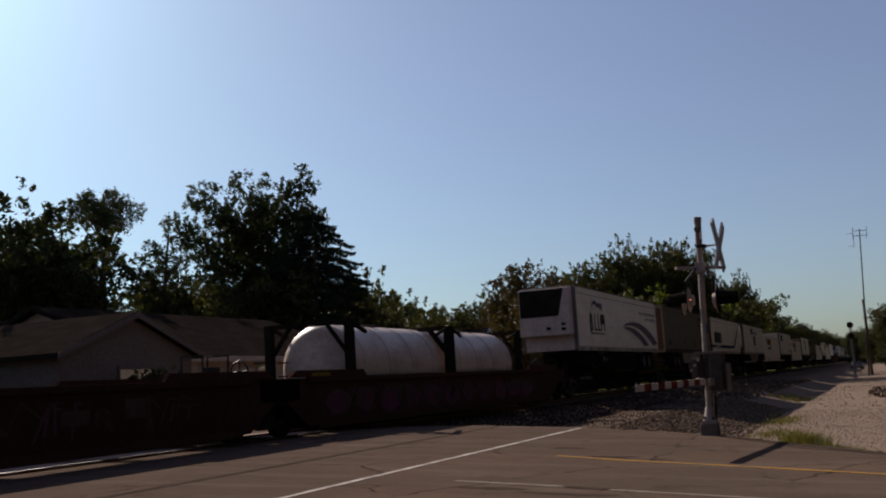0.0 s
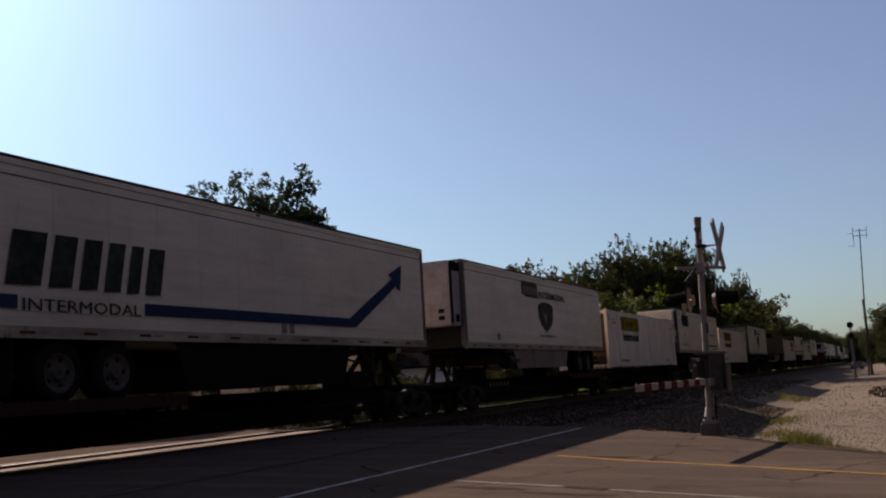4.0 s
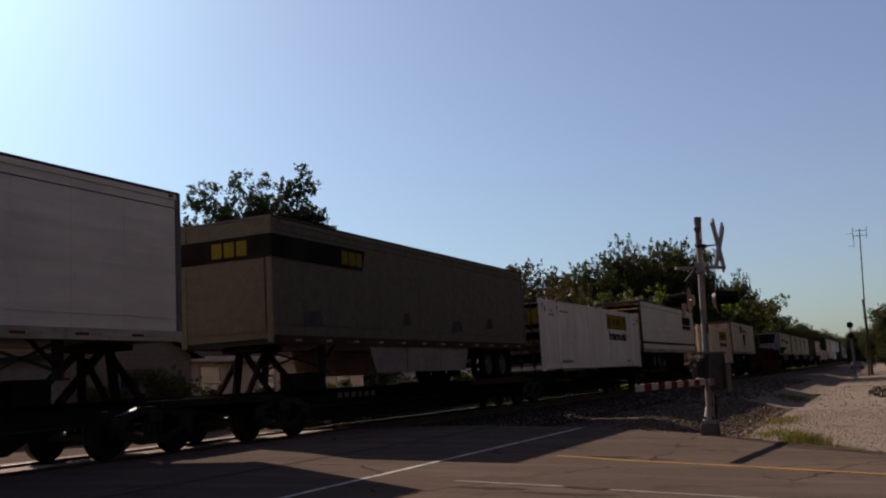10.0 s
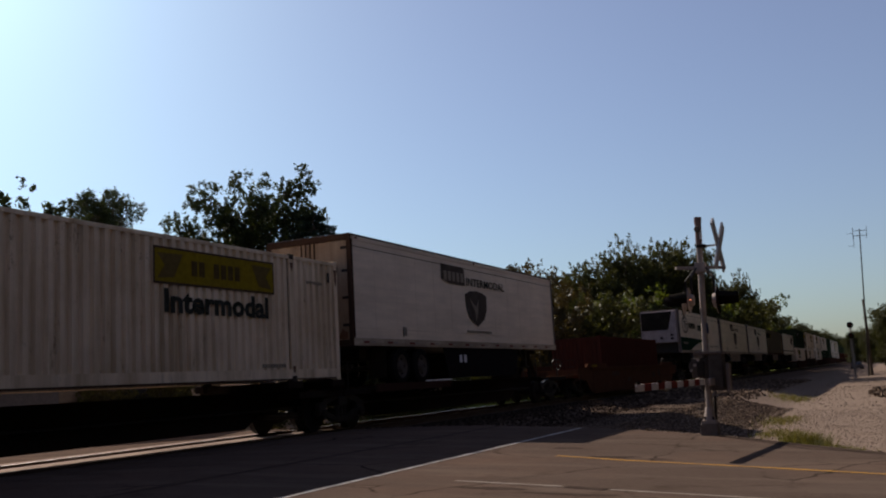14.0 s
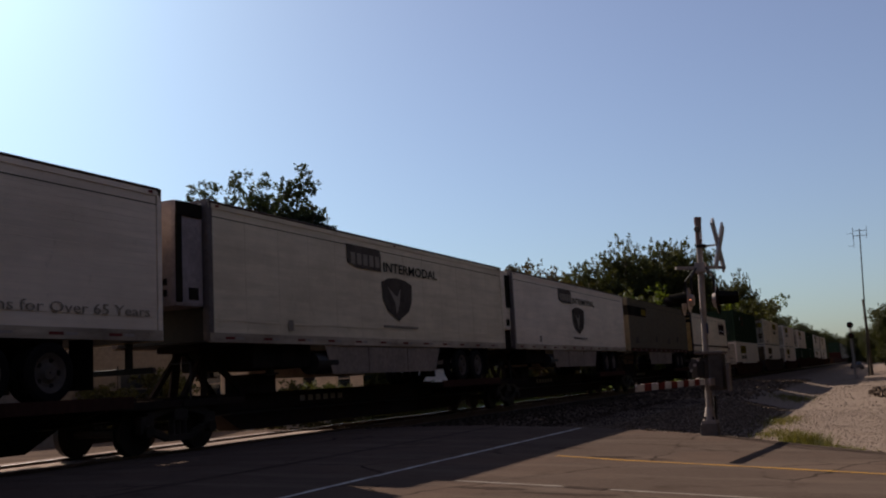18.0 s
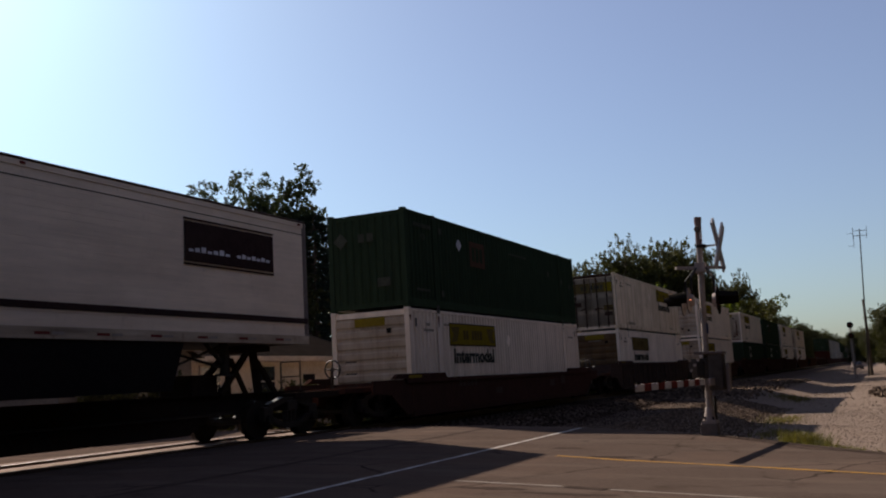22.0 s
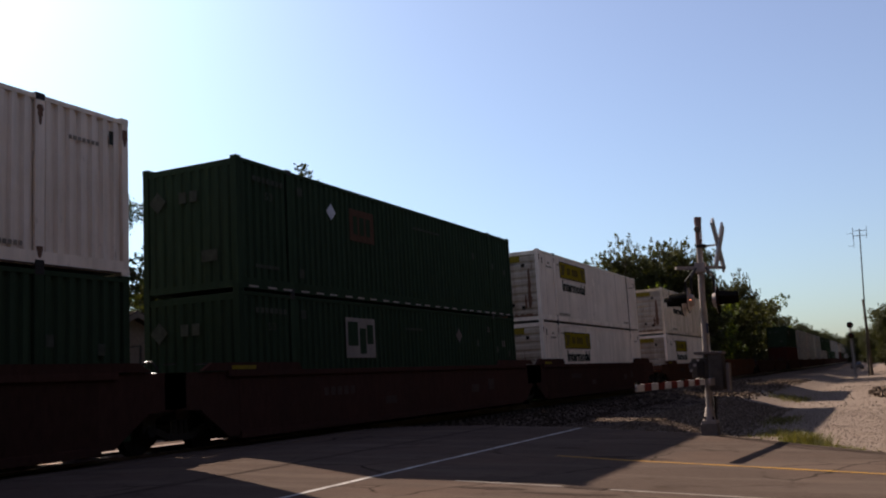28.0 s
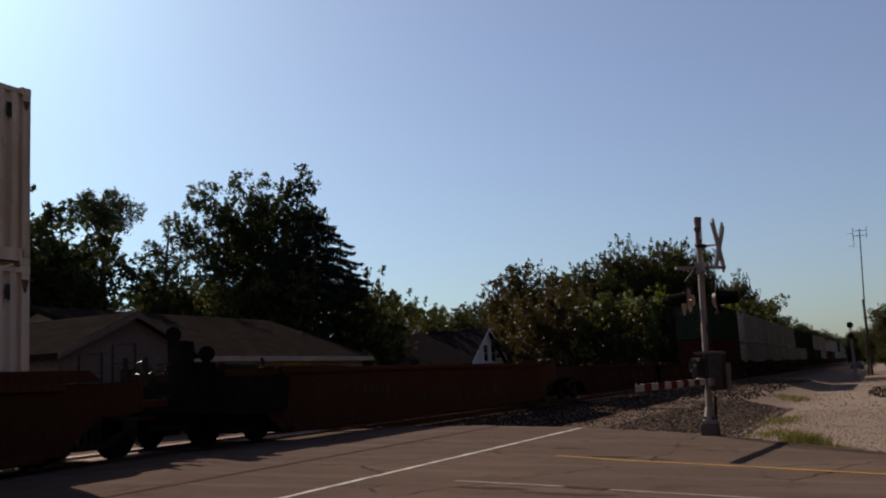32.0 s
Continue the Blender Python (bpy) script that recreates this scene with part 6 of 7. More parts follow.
spine_set([(39.81, "trailer", True), (58.03, "trailer", False), (75.49, "trailer", False)], 36.8, 93.1)
spine_set([(94.55, "trailer", True), (111.84, "container", True), (129.37, "trailer", True), (146.35, "container", True), (164.66, "trailer", False)], 93.1, 182.3)
spine_set([(183.77, "trailer", True), (201.89, "container", True), (218.87, "trailer", False), (236.41, "container", True), (253.26, "trailer", False)], 182.3, 271.0)
spine_set([(295.82, "trailer", True), (313.30, "trailer", True), (330.44, "trailer", True), (347.71, "trailer", True), (365.97, "trailer", False)], 294.0, 383.65)

decor_swoosh(trailer(39.81, "white refrigerated trailer with a grey double sweep", M_trailer, True, reefer="dark", skirt=M_darkskirt))
decor_band(trailer(58.03, "dirty grey trailer with rear doors leading and a black band", M_grey, False, skirt=M_skirt), False)
decor_arrow_stripe(trailer(75.49, "white trailer with a navy stripe that turns up to an arrow", M_trailer, False, door_mat=M_doorcream))
decor_shield(trailer(94.55, "white trailer with a dark shield emblem and cooling unit", M_trailer, True, reefer="side", skirt=M_skirt), False)
white_box(111.84, Z_SPINE, brown=True, extra=", rust-browned end")
decor_blue_arrow(trailer(129.37, "white refrigerated trailer with a dark blue arrow panel", M_trailer, True, reefer="cream", skirt=M_darkskirt))
white_box(146.35, Z_SPINE, brown=True, extra=", rust-browned end")
decor_shield(trailer(164.66, "white trailer with a shield emblem, cream rear doors leading", M_trailer, False, door_mat=M_doorcream), True)
decor_band(trailer(183.77, "dirty grey trailer with a black and yellow nose band", M_grey, True, skirt=M_skirt), True)
white_box(201.89, Z_SPINE, doors_lead=True)
decor_plum(trailer(218.87, "white ribbed trailer, plum stripe, open end full of boards", M_trailer, False, lined=True, door_mat=M_wood))
white_box(236.41, Z_SPINE, doors_lead=True, mat=M_cream)
decor_shield(trailer(253.26, "white trailer with a shield emblem, cream rear doors leading", M_trailer, False, door_mat=M_doorcream), True)

well_car(271.0, 294.0, "rusty orange brown well car with a brown container", M_rustwell, (2.1,), (20.9,))
container(276.35, Z_LOW - 0.1, M_brown, "brown", "reddish brown ribbed shipping container low in a well car", False, L=12.19, H=2.59, hw=1.22, posts=None, level_nose=False)

decor_green_wave(trailer(295.82, "white refrigerated trailer with a green wave and a ring emblem", M_trailer, True, reefer="dark", skirt=M_skirt, lined=True))
decor_shield(trailer(313.30, "off-white trailer with a dark shield emblem and cooling unit", M_offwhite, True, reefer="side", skirt=M_skirt), False)
decor_shield(trailer(330.44, "white trailer with a dark shield emblem and cooling unit", M_trailer, True, reefer="cream", skirt=M_skirt), False)
decor_band(trailer(347.71, "dirty grey trailer with a black and yellow nose band", M_grey, True, skirt=M_skirt), True)
decor_plum(trailer(365.97, "white ribbed trailer, plum stripe, open end full of boards", M_trailer, False, lined=True, door_mat=M_wood))

# double stacks
C = 3.58
well_car(387.27 - C, 387.27 + 19.74, "brown steel well car under two stacked containers", None, (2.1,), (21.2,), tall=1.22, hump=0.14)
white_box(387.27, Z_LOW, low=0.1)
green_box(387.27, Z_UP)
well_car(410.61 - C, 410.61 + 19.74, "dark ribbed well car under two stacked containers", M_ribwell, (2.1,), (21.2,), tall=1.52, hump=0.10, ribs=True)
white_box(410.61, Z_LOW, low=0.1, old=True, brown=True, extra=", rust-browned end")
white_box(410.61, Z_UP, doors_lead=True, mat=M_cream)
well_car(433.92 - C, 433.92 + 19.74, "dark brown well car under two stacked containers", None, (2.1,), (21.2,), tall=1.22, hump=0.18)
white_box(433.92, Z_LOW, low=0.1)
white_box(433.92, Z_UP)
well_car(453.65, 474.95, "brown steel articulated well car under two stacked containers", None, (2.1,), (21.3,), tall=1.55)
green_box(457.23, Z_LOW, upper=False)
end_rust(white_box(457.23, Z_UP, extra=", rust-streaked end"), Z_UP, 1.1)
well_car(474.95, 494.28, "brown steel articulated well car under two green containers", None, (), (19.33,), lead_art=True, tall=1.55)
green_box(476.54, Z_LOW, upper=False, low_marks=True)
green_box(476.54, Z_UP, dashes=True)
well_car(494.28, 515.62, "brown steel articulated well car under two white containers", None, (), (19.2,), lead_art=True, tall=1.53, hump=0.22, well=(1.45, 17.95))
white_box(495.89, Z_LOW, low=0.1)
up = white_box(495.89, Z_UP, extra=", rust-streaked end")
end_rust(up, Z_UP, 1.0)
# dark strip painted over the post as the shade of a gap
part("rubbed_post", rects([(BOXL - 1.98 - 0.09, BOXL - 1.98 + 0.09, Z_UP + 0.12, Z_UP + BOXH - 0.1)], HW + 0.003, 0.004), M_shield, up, "dark strip painted as shade along the post")
well_car(515.62, 538.9, "rusty brown well car under two white containers", M_rustwell, (2.1,), (21.2,), tall=1.40, hump=0.2)
white_box(519.17, Z_LOW, low=0.1)
end_rust(white_box(519.17, Z_UP, mat=M_cream, extra=", rust-streaked end"), Z_UP, 1.35)

# tail: empty wells, then distant stacks
gear = well_car(538.9, 562.2, "empty rusty brown well car with black brake gear", M_rustwell, (2.1,), (21.2,), tall=1.60, hump=0.03)
part("end_housing", slab([(0.1, 0.75), (0.1, 1.44), (2.9, 1.44), (3.2, 1.38), (3.1, 0.7), (2.2, 0.62)], -HW, 2 * HW + 0.2), M_black, gear, "black housing over the leading truck")
part("brake_stand", bx(bx(B(), 0.75, 1.15, 0.15, 0.5, 1.35, 2.16, 0.06), 0.6, 1.2, 0.4, 1.1, 1.35, 1.75, 0.08), M_black, gear, "black brake stand")
part("air_reservoir", tube(B(), (1.0, 1.5, 1.56), (1.0, 2.6, 1.54), 0.17, seg=16), M_black, gear)
part("brake_wheel", tube(B(), (0.8, 0.28, 2.28), (0.86, 0.22, 2.3), 0.15, seg=18), M_black, gear, "hand brake wheel")
part("brake_wheel", tube(B(), (1.1, 0.9, 1.9), (1.16, 0.84, 1.9), 0.16, seg=18), M_black, gear, "hand brake wheel")
for yy in (-1.5, -1.0, 2.55):
    part("stanchion", bx(B(), 1.2, 1.26, yy, yy + 0.07, 1.3, 1.82), M_steel, gear)
well_car(562.2, 579.9, "empty brown well car", None, (2.1,), (17.7,), well=(3.4, 16.1), tall=1.45, hump=0.05)
well_car(579.9, 596.4, "empty brown well car", None, (), (14.4,), lead_art=True, well=(1.5, 13.6))
FAR = [("g", "b"), ("w", "w"), ("w", "w"), ("w", "w"), ("g", "w"), ("g", "g"), ("w", "g"), ("w", "w"), (None, "b"), ("w", "g"), ("w", "w"), ("g", "w"), ("w", "w"), ("w", "w")]
at_u = 596.4
for k, (upper, lower) in enumerate(FAR):
    new_car = k % 3 == 0
    n = 23.3 if new_car else 19.33
    well_car(at_u, at_u + n, "brown steel well car under containers, far along the train", None, (2.1,) if new_car else (), (n,))
    for kind, z in ((lower, Z_LOW), (upper, Z_UP)):
        at = at_u + n / 2 - BOXL / 2
        if kind == "w":
            white_box(at, z, mat=M_dimwhite, extra=", painted dim")
        elif kind == "g":
            green_box(at, z, upper=z > 2)
        elif kind == "b":
            container(at, z, M_brown, "brown_long", "reddish brown ribbed shipping container", level_nose=False)
    at_u += n


# ---- trees and bushes ----
def limb(vs, fs, pts, r0, r1, seg=6):
    """A tapered, bent tube through pts."""
    base = len(vs)
    n = len(pts)
    for i, p in enumerate(pts):
        d = (Vector(pts[min(i + 1, n - 1)]) - Vector(pts[max(i - 1, 0)])).normalized()
        u = d.orthogonal().normalized()
        v = d.cross(u)
        r = r0 + (r1 - r0) * i / (n - 1)
        for k in range(seg):
            a = k / seg * 6.28319
            vs.append(tuple(Vector(p) + r * (math.cos(a) * u + math.sin(a) * v)))
    for i in range(n - 1):
        for k in range(seg):
            a, b = base + i * seg + k, base + i * seg + (k + 1) % seg
            fs.append((a, b, b + seg, a + seg))


def leaf_sheet(name, centres, size, rng, mat, flat=0.0):
    """Many small pointed leaves, each its own island, at the centres."""
    n = len(centres)
    a = rng.normal(size=(n, 3))
    a[:, 2] *= 1 - flat
    a /= np.linalg.norm(a, axis=1)[:, None] + 1e-9
    b = np.cross(a, rng.normal(size=(n, 3)))
    b /= np.linalg.norm(b, axis=1)[:, None] + 1e-9
    s = size * rng.uniform(0.6, 1.35, (n, 1))
    v = np.stack([centres - a * s, centres + b * s * 0.42 - a * s * 0.1, centres + a * s, centres - b * s * 0.42 - a * s * 0.1], 1).reshape(-1, 3)
    me = bpy.data.meshes.new(name)
    me.vertices.add(4 * n)
    me.vertices.foreach_set("co", v.ravel())
    me.loops.add(4 * n)
    me.loops.foreach_set("vertex_index", np.arange(4 * n))
    me.polygons.add(n)
    me.polygons.foreach_set("loop_start", np.arange(0, 4 * n, 4))
    me.polygons.foreach_set("loop_total", np.full(n, 4))
    me.update()
    me.materials.append(mat)
    return me


def spray(rng, tips, heavy, leaves, clump, rise, core):
    """Leaf places: short outward twigs of some twenty leaves round each tip."""
    per = 20
    n = leaves // per
    pick = rng.choice(len(tips), n, p=heavy / heavy.sum())
    start = tips[pick] + np.clip(rng.normal(size=(n, 3)), -1.35, 1.35) * clump * heavy[pick][:, None] ** 0.5 * (1, 1, rise)
    way = start - core
    way /= np.linalg.norm(way, axis=1)[:, None] + 1e-6
    way = way + rng.normal(size=(n, 3)) * 0.5 + (0, 0, 0.35)
    way /= np.linalg.norm(way, axis=1)[:, None] + 1e-6
    long = rng.uniform(0.12, 0.5, n) * (0.6 + clump)
    t = rng.uniform(0, 1, (n, per))
    c = start[:, None, :] + way[:, None, :] * (t * long[:, None])[..., None] + rng.normal(size=(n, per, 3)) * 0.13 * (1.15 - t)[..., None]
    return c.reshape(-1, 3)


def umbrella(seed, h, r, deep, leaves, size, mat, label):
    """A slim forked tree with a wide, flat-topped crown that lets the sky through."""
    rng = np.random.default_rng(seed)
    vs, fs, tips = [], [], []
    fork = h - deep * 1.15
    limb(vs, fs, [(0, 0, 0), (0.1, 0, fork * 0.5), (0, 0.1, fork)], 0.014 * h, 0.008 * h, 8)
    for i in range(13):
        a = i * 2.4 + rng.uniform(-0.3, 0.3)
        out = r * math.sqrt((i + 0.6) / 13) * rng.uniform(0.85, 1.1)
        top = h - 0.25 - 0.30 * deep * (out / r) ** 2.2 - rng.uniform(0, 0.15) * deep
        p0 = np.array([0, 0.1, fork - 0.4 * rng.random()])
        p3 = np.array([out * math.cos(a), out * math.sin(a), top])
        p1 = p0 + (p3 - p0) * 0.4 + (0, 0, 0.12 * deep)
        limb(vs, fs, [tuple(p0), tuple(p1), tuple((p1 + p3) / 2 + rng.normal(size=3) * 0.06 * r), tuple(p3)], 0.0048 * h, 0.0012 * h, 5)
        for k in range(7):
            q0 = p1 + (p3 - p1) * rng.uniform(0.2, 1.0)
            q1 = q0 + rng.normal(size=3) * (0.26 * r, 0.26 * r, 0.10 * deep) + (0, 0, 0.06 * deep)
            q1[2] = min(q1[2], h - 0.15 - 0.3 * deep * (math.hypot(q1[0], q1[1]) / r) ** 2)
            limb(vs, fs, [tuple(q0), tuple((q0 + q1) / 2 + rng.normal(size=3) * 0.03 * r), tuple(q1)], 0.0022 * h, 0.0007 * h, 4)
            tips.append(q1)
        tips += [p3, p3]
    tips = np.array(tips)
    heavy = rng.uniform(0.3, 1.5, len(tips))
    c = spray(rng, tips, heavy, leaves, 0.20, 0.55, np.array([0, 0, fork]))
    tm = bpy.data.meshes.new("trunk")
    tm.from_pydata(vs, [], fs)
    tm.materials.append(M_bark)
    return tm, leaf_sheet("crown", c, size, rng, mat), label


def broadleaf(seed, h, r, low, leaves, size, mat, airy=0.5, limbs=18, label="", ragged=0.3, clump=0.42, rise=0.7, fill=0.3):
    """Trunk, limbs, twigs, and clumps of leaves on the twig ends. airy: how many twig ends stay bare; fill: the share of leaves inside the crown."""
    rng = np.random.default_rng(seed)
    vs, fs, tips = [], [], []
    lean = rng.uniform(-0.04, 0.04, 2) * h
    trunk = [(lean[0] * t * t, lean[1] * t * t, h * 0.9 * t) for t in (0, 0.12, 0.3, 0.5, 0.7, 0.85, 1)]
    limb(vs, fs, trunk, 0.022 * h, 0.004 * h, 9)
    for i in range(limbs):
        t = low / h + (0.90 - low / h) * ((i + rng.uniform(0, 0.8)) / limbs)
        mid = (t - low / h) / (1 - low / h)
        reach = r * min(1.0, 0.38 + 1.25 * math.sqrt(max(0, mid * (1.04 - mid)))) * rng.uniform(1 - 1.5 * ragged, 1.05)
        reach = max(0.22 * r, reach)
        a = i * 2.4 + rng.uniform(-0.4, 0.4)
        up = min(rng.uniform(0.05, 0.5) + 0.5 * mid, (h * 0.97 - t * h * 0.86) / reach)
        way = np.array([math.cos(a), math.sin(a), up])
        p0 = np.array([lean[0] * t * t, lean[1] * t * t, t * h * 0.86])
        p1 = p0 + way * reach * 0.45
        p2 = p0 + way * reach * 0.8 + (0, 0, rng.uniform(-0.05, 0.08) * reach)
        p3 = p0 + way * reach + (0, 0, rng.uniform(-0.15, 0.08) * reach)
        limb(vs, fs, [tuple(p0), tuple(p1), tuple(p2), tuple(p3)], 0.009 * h * (1.1 - 0.6 * mid), 0.0016 * h, 5)
        for k in range(9):
            q0 = p1 + (p3 - p1) * rng.uniform(-0.2, 1.0)
            q1 = q0 + rng.normal(size=3) * (0.20, 0.20, 0.13) * max(reach, 0.5 * r)
            q1[2] = min(q1[2], h * rng.uniform(0.95, 1.0))
            if k < 5:
                limb(vs, fs, [tuple(q0), tuple((q0 + q1) / 2 + rng.normal(size=3) * 0.04 * reach), tuple(q1)], 0.0025 * h, 0.0008 * h, 4)
            if rng.random() > 0.35 * airy:
                tips.append(q1)
        tips += [p3, p3, p2, p3 + (p3 - p2) * 0.3]
    for k in range(6):
        tips.append(np.array([lean[0], lean[1], h * 0.95]) + rng.normal(size=3) * (0.16 * r, 0.16 * r, 0.02 * h))
    tips = np.array(tips)
    heavy = rng.uniform(0.3, 1.6, len(tips))
    core = np.array([lean[0] * 0.4, lean[1] * 0.4, h * 0.45])
    c = spray(rng, tips, heavy, int(leaves * (1 - fill)), clump, rise, core)
    # shaded leaves inside the crown, on drawn-in twig ends
    inner = core + (tips - core) * rng.uniform(0.25, 0.85, (len(tips), 1))
    inner[:, 2] = np.minimum(inner[:, 2], 0.80 * h)
    c = np.concatenate([c, spray(rng, inner, heavy, int(leaves * fill), clump * 1.9, rise, core)])
    c[:, 2] = np.clip(c[:, 2], 0.12, None)
    tm = bpy.data.meshes.new("trunk")
    tm.from_pydata(vs, [], fs)
    tm.materials.append(M_bark)
    return tm, leaf_sheet("crown", c, size, rng, mat), label


def spruce(seed, h, r, label=""):
    """A spruce with tiers of drooping boughs and gaps between them."""
    rng = np.random.default_rng(seed)
    vs, fs, pts = [], [], []
    limb(vs, fs, [(0, 0, 0), (0, 0, h * 0.5), (0, 0, h)], 0.02 * h, 0.002 * h, 8)
    z = 0.10 * h
    while z < 0.97 * h:
        reach = r * min(1.0, ((h - z) / 3.9) ** 0.8) + 0.15
        for k in range(7):
            a = k * 0.8976 + rng.uniform(-0.4, 0.4)
            w = np.array([math.cos(a), math.sin(a), 0])
            e = reach * rng.uniform(0.72, 1.12)
            zz = z + rng.uniform(-0.15, 0.15)
            path = [np.array([0, 0, zz]), w * e * 0.4 + (0, 0, zz + 0.02 * e), w * e * 0.8 + (0, 0, zz - 0.14 * e), w * e + (0, 0, zz - 0.16 * e)]
            limb(vs, fs, [tuple(p) for p in path], 0.03, 0.008, 4)
            n = int(170 * e)
            t = rng.uniform(0.12, 1, n) ** 0.7
            side = np.array([-w[1], w[0], 0])
            base = np.outer(t * e, w) + np.outer(rng.normal(size=n) * 0.05 * e * (1.25 - t), side)
            sag = np.where(t < 0.4, -0.05 * t, -0.02 + 0.4 * (t - 0.4) * np.minimum(1, 1.9 - t) - 0.02)
            hang = abs(rng.normal(size=n)) * 0.22 * (1.25 - t)
            base[:, 2] += zz - e * np.clip(sag, -0.02, 0.16) - hang
            pts.append(base)
        z += rng.uniform(0.62, 0.85) * (1.15 - 0.5 * z / h)
    tm = bpy.data.meshes.new("trunk")
    tm.from_pydata(vs, [], fs)
    tm.materials.append(M_bark)
    return tm, leaf_sheet("crown", np.concatenate(pts), 0.10, rng, M_needle, 0.2), label


def plant(meshes, x, y, turn=0, scale=1.0, tall=1.0, label="", name="tree", group="trees beyond the railway"):
    tm, cm, lab = meshes
    ob = thing(name, label or lab, name, group, pose(x, y, ground_z(x, y) - 0.08, 0, 0, turn) @ Matrix.Diagonal((scale, scale, scale * tall, 1)))
    part("trunk", tm, None, ob)
    part("crown", cm, None, ob, "leafy crown")
    return ob


K_big = broadleaf(11, 16.9, 4.9, 2.0, 104000, 0.125, M_leaf, airy=0.4, limbs=48, label="big dark green broadleaf tree behind the houses", ragged=0.26, clump=0.50, rise=1.1, fill=0.22)
K_airy = umbrella(12, 13.9, 2.1, 3.8, 12000, 0.075, M_leaf, "thin tree with a flat-topped airy crown")
K_airy2 = broadleaf(13, 12.6, 1.9, 4.2, 13000, 0.095, M_leaf, airy=0.5, limbs=24, label="slender tree with hanging leafy tiers", ragged=0.3, clump=0.26, fill=0.25)
K_dense = broadleaf(14, 11.0, 2.7, 0.6, 34000, 0.13, M_leaf, airy=0.2, limbs=30, label="dense dark green leafy tree", clump=0.40)
K_mid = broadleaf(15, 12.0, 3.4, 1.0, 54000, 0.13, M_leaf_b, airy=0.25, limbs=36, label="mid green leafy tree beyond the track", ragged=0.26, clump=0.58, fill=0.25)
K_mid2 = broadleaf(16, 13.0, 3.2, 1.2, 52000, 0.13, M_leaf_b, airy=0.3, limbs=36, label="dark green leafy tree beyond the track", ragged=0.26, clump=0.58, fill=0.25)
K_orange = broadleaf(17, 10.4, 3.2, 0.8, 46000, 0.125, M_leaf_o, airy=0.5, limbs=30, label="leafy tree turning brownish orange", ragged=0.26, clump=0.55, fill=0.25)
K_bush = broadleaf(18, 5.0, 2.5, 0.3, 9000, 0.13, M_leaf_b, airy=0.3, limbs=24, label="dense green leafy bush", clump=0.32)
K_ybush = broadleaf(19, 5.4, 2.2, 0.3, 8000, 0.13, M_leaf_y, airy=0.4, limbs=24, label="yellow green leafy bush", clump=0.32)
K_obush = broadleaf(21, 5.4, 2.4, 0.3, 9000, 0.12, M_leaf_o, airy=0.4, limbs=24, label="leafy bush turning brown", clump=0.32)
K_spruce = spruce(20, 13.6, 3.5, "dark spruce with drooping boughs")

plant(K_big, -38.0, 52.0, 20)
plant(K_spruce, -32.2, 50.2, 0)
plant(K_airy, -42.0, 42.1, 70, 1.0, 1.06)
plant(K_airy2, -37.6, 42.0, 10)
plant(K_dense, -35.6, 29.8, 0, 1.02, 1.03)
plant(K_dense, -35.9, 33.0, 140, 0.98, 1.02)
plant(K_dense, -40.5, 33.5, 40, 0.98, 0.95)
plant(K_ybush, -34.4, 35.4, 30, 1.05, 1.0, name="bush")
plant(K_ybush, -35.0, 37.6, 200, 1.0, 1.0, name="bush")
plant(K_dense, -38.6, 37.0, 60, 0.95)
plant(K_bush, -37.0, 43.5, 10, 1.3, 1.25, name="bush")
plant(K_mid, -41.0, 47.0, 10, 0.85, 0.9)
plant(K_mid2, -37.5, 47.5, 150, 0.75, 0.85)
plant(K_dense, -42.0, 57.0, 90, 1.0, 0.9)
plant(K_bush, -34.5, 49.5, 110, 1.3, 1.3, name="bush")
plant(K_bush, -31.5, 54.0, 60, 1.25, 1.35, name="bush")
plant(K_mid, -33.0, 58.5, 200, 0.66, 0.98)
plant(K_bush, -36.5, 64.0, 0, 1.3, 1.35, name="bush")
plant(K_mid, -38.2, 75.0, 70, 0.66, 0.98)
plant(K_bush, -40.5, 80.0, 20, 1.4, 1.35, name="bush")
plant(K_mid2, -38.2, 86.0, 150, 0.76, 0.92)
plant(K_mid, -41.0, 88.0, 10, 0.75, 0.9)
plant(K_mid2, -34.6, 86.0, 0, 0.84, 0.96)
plant(K_orange, -28.2, 78.0, 0, 1.0, 1.1)
plant(K_orange, -30.2, 80.0, 120, 0.95, 0.98)
plant(K_orange, -28.8, 88.0, 60, 1.0, 1.02)
plant(K_mid2, -31.0, 92.0, 200, 0.95, 0.95)
plant(K_mid, -28.6, 100.0, 160, 1.15, 1.0)
plant(K_mid2, -25.4, 104.0, 80, 1.05, 1.22)
plant(K_mid, -23.0, 110.0, 280, 1.15, 1.2)
plant(K_mid2, -24.6, 116.0, 10, 1.2, 1.0)
plant(K_mid, -21.2, 118.0, 30, 1.0, 1.45)
plant(K_mid2, -19.0, 150.0, 110, 0.76, 1.62)
plant(K_mid, -21.0, 136.0, 110, 0.95, 1.28)
for i, (x, y, s) in enumerate(((-24.5, 70, 1.25), (-25.5, 74, 1.3), (-23.5, 82, 1.4), (-23, 88, 1.4), (-22.5, 94, 1.5), (-21.5, 100, 1.5), (-20.5, 107, 1.5), (-19.8, 114, 1.5), (-19.5, 122, 1.6), (-19, 130, 1.6),
                               (-18.5, 139, 1.7), (-19, 160, 1.9), (-19.5, 172, 2.0), (-33, 70, 1.3), (-44, 70, 1.6), (-46, 62, 1.6))):
    plant(K_obush if 70 <= y <= 74 and x > -30 else K_bush if i % 4 else K_ybush, x, y, 47 * i, s, 1.15, name="bush")
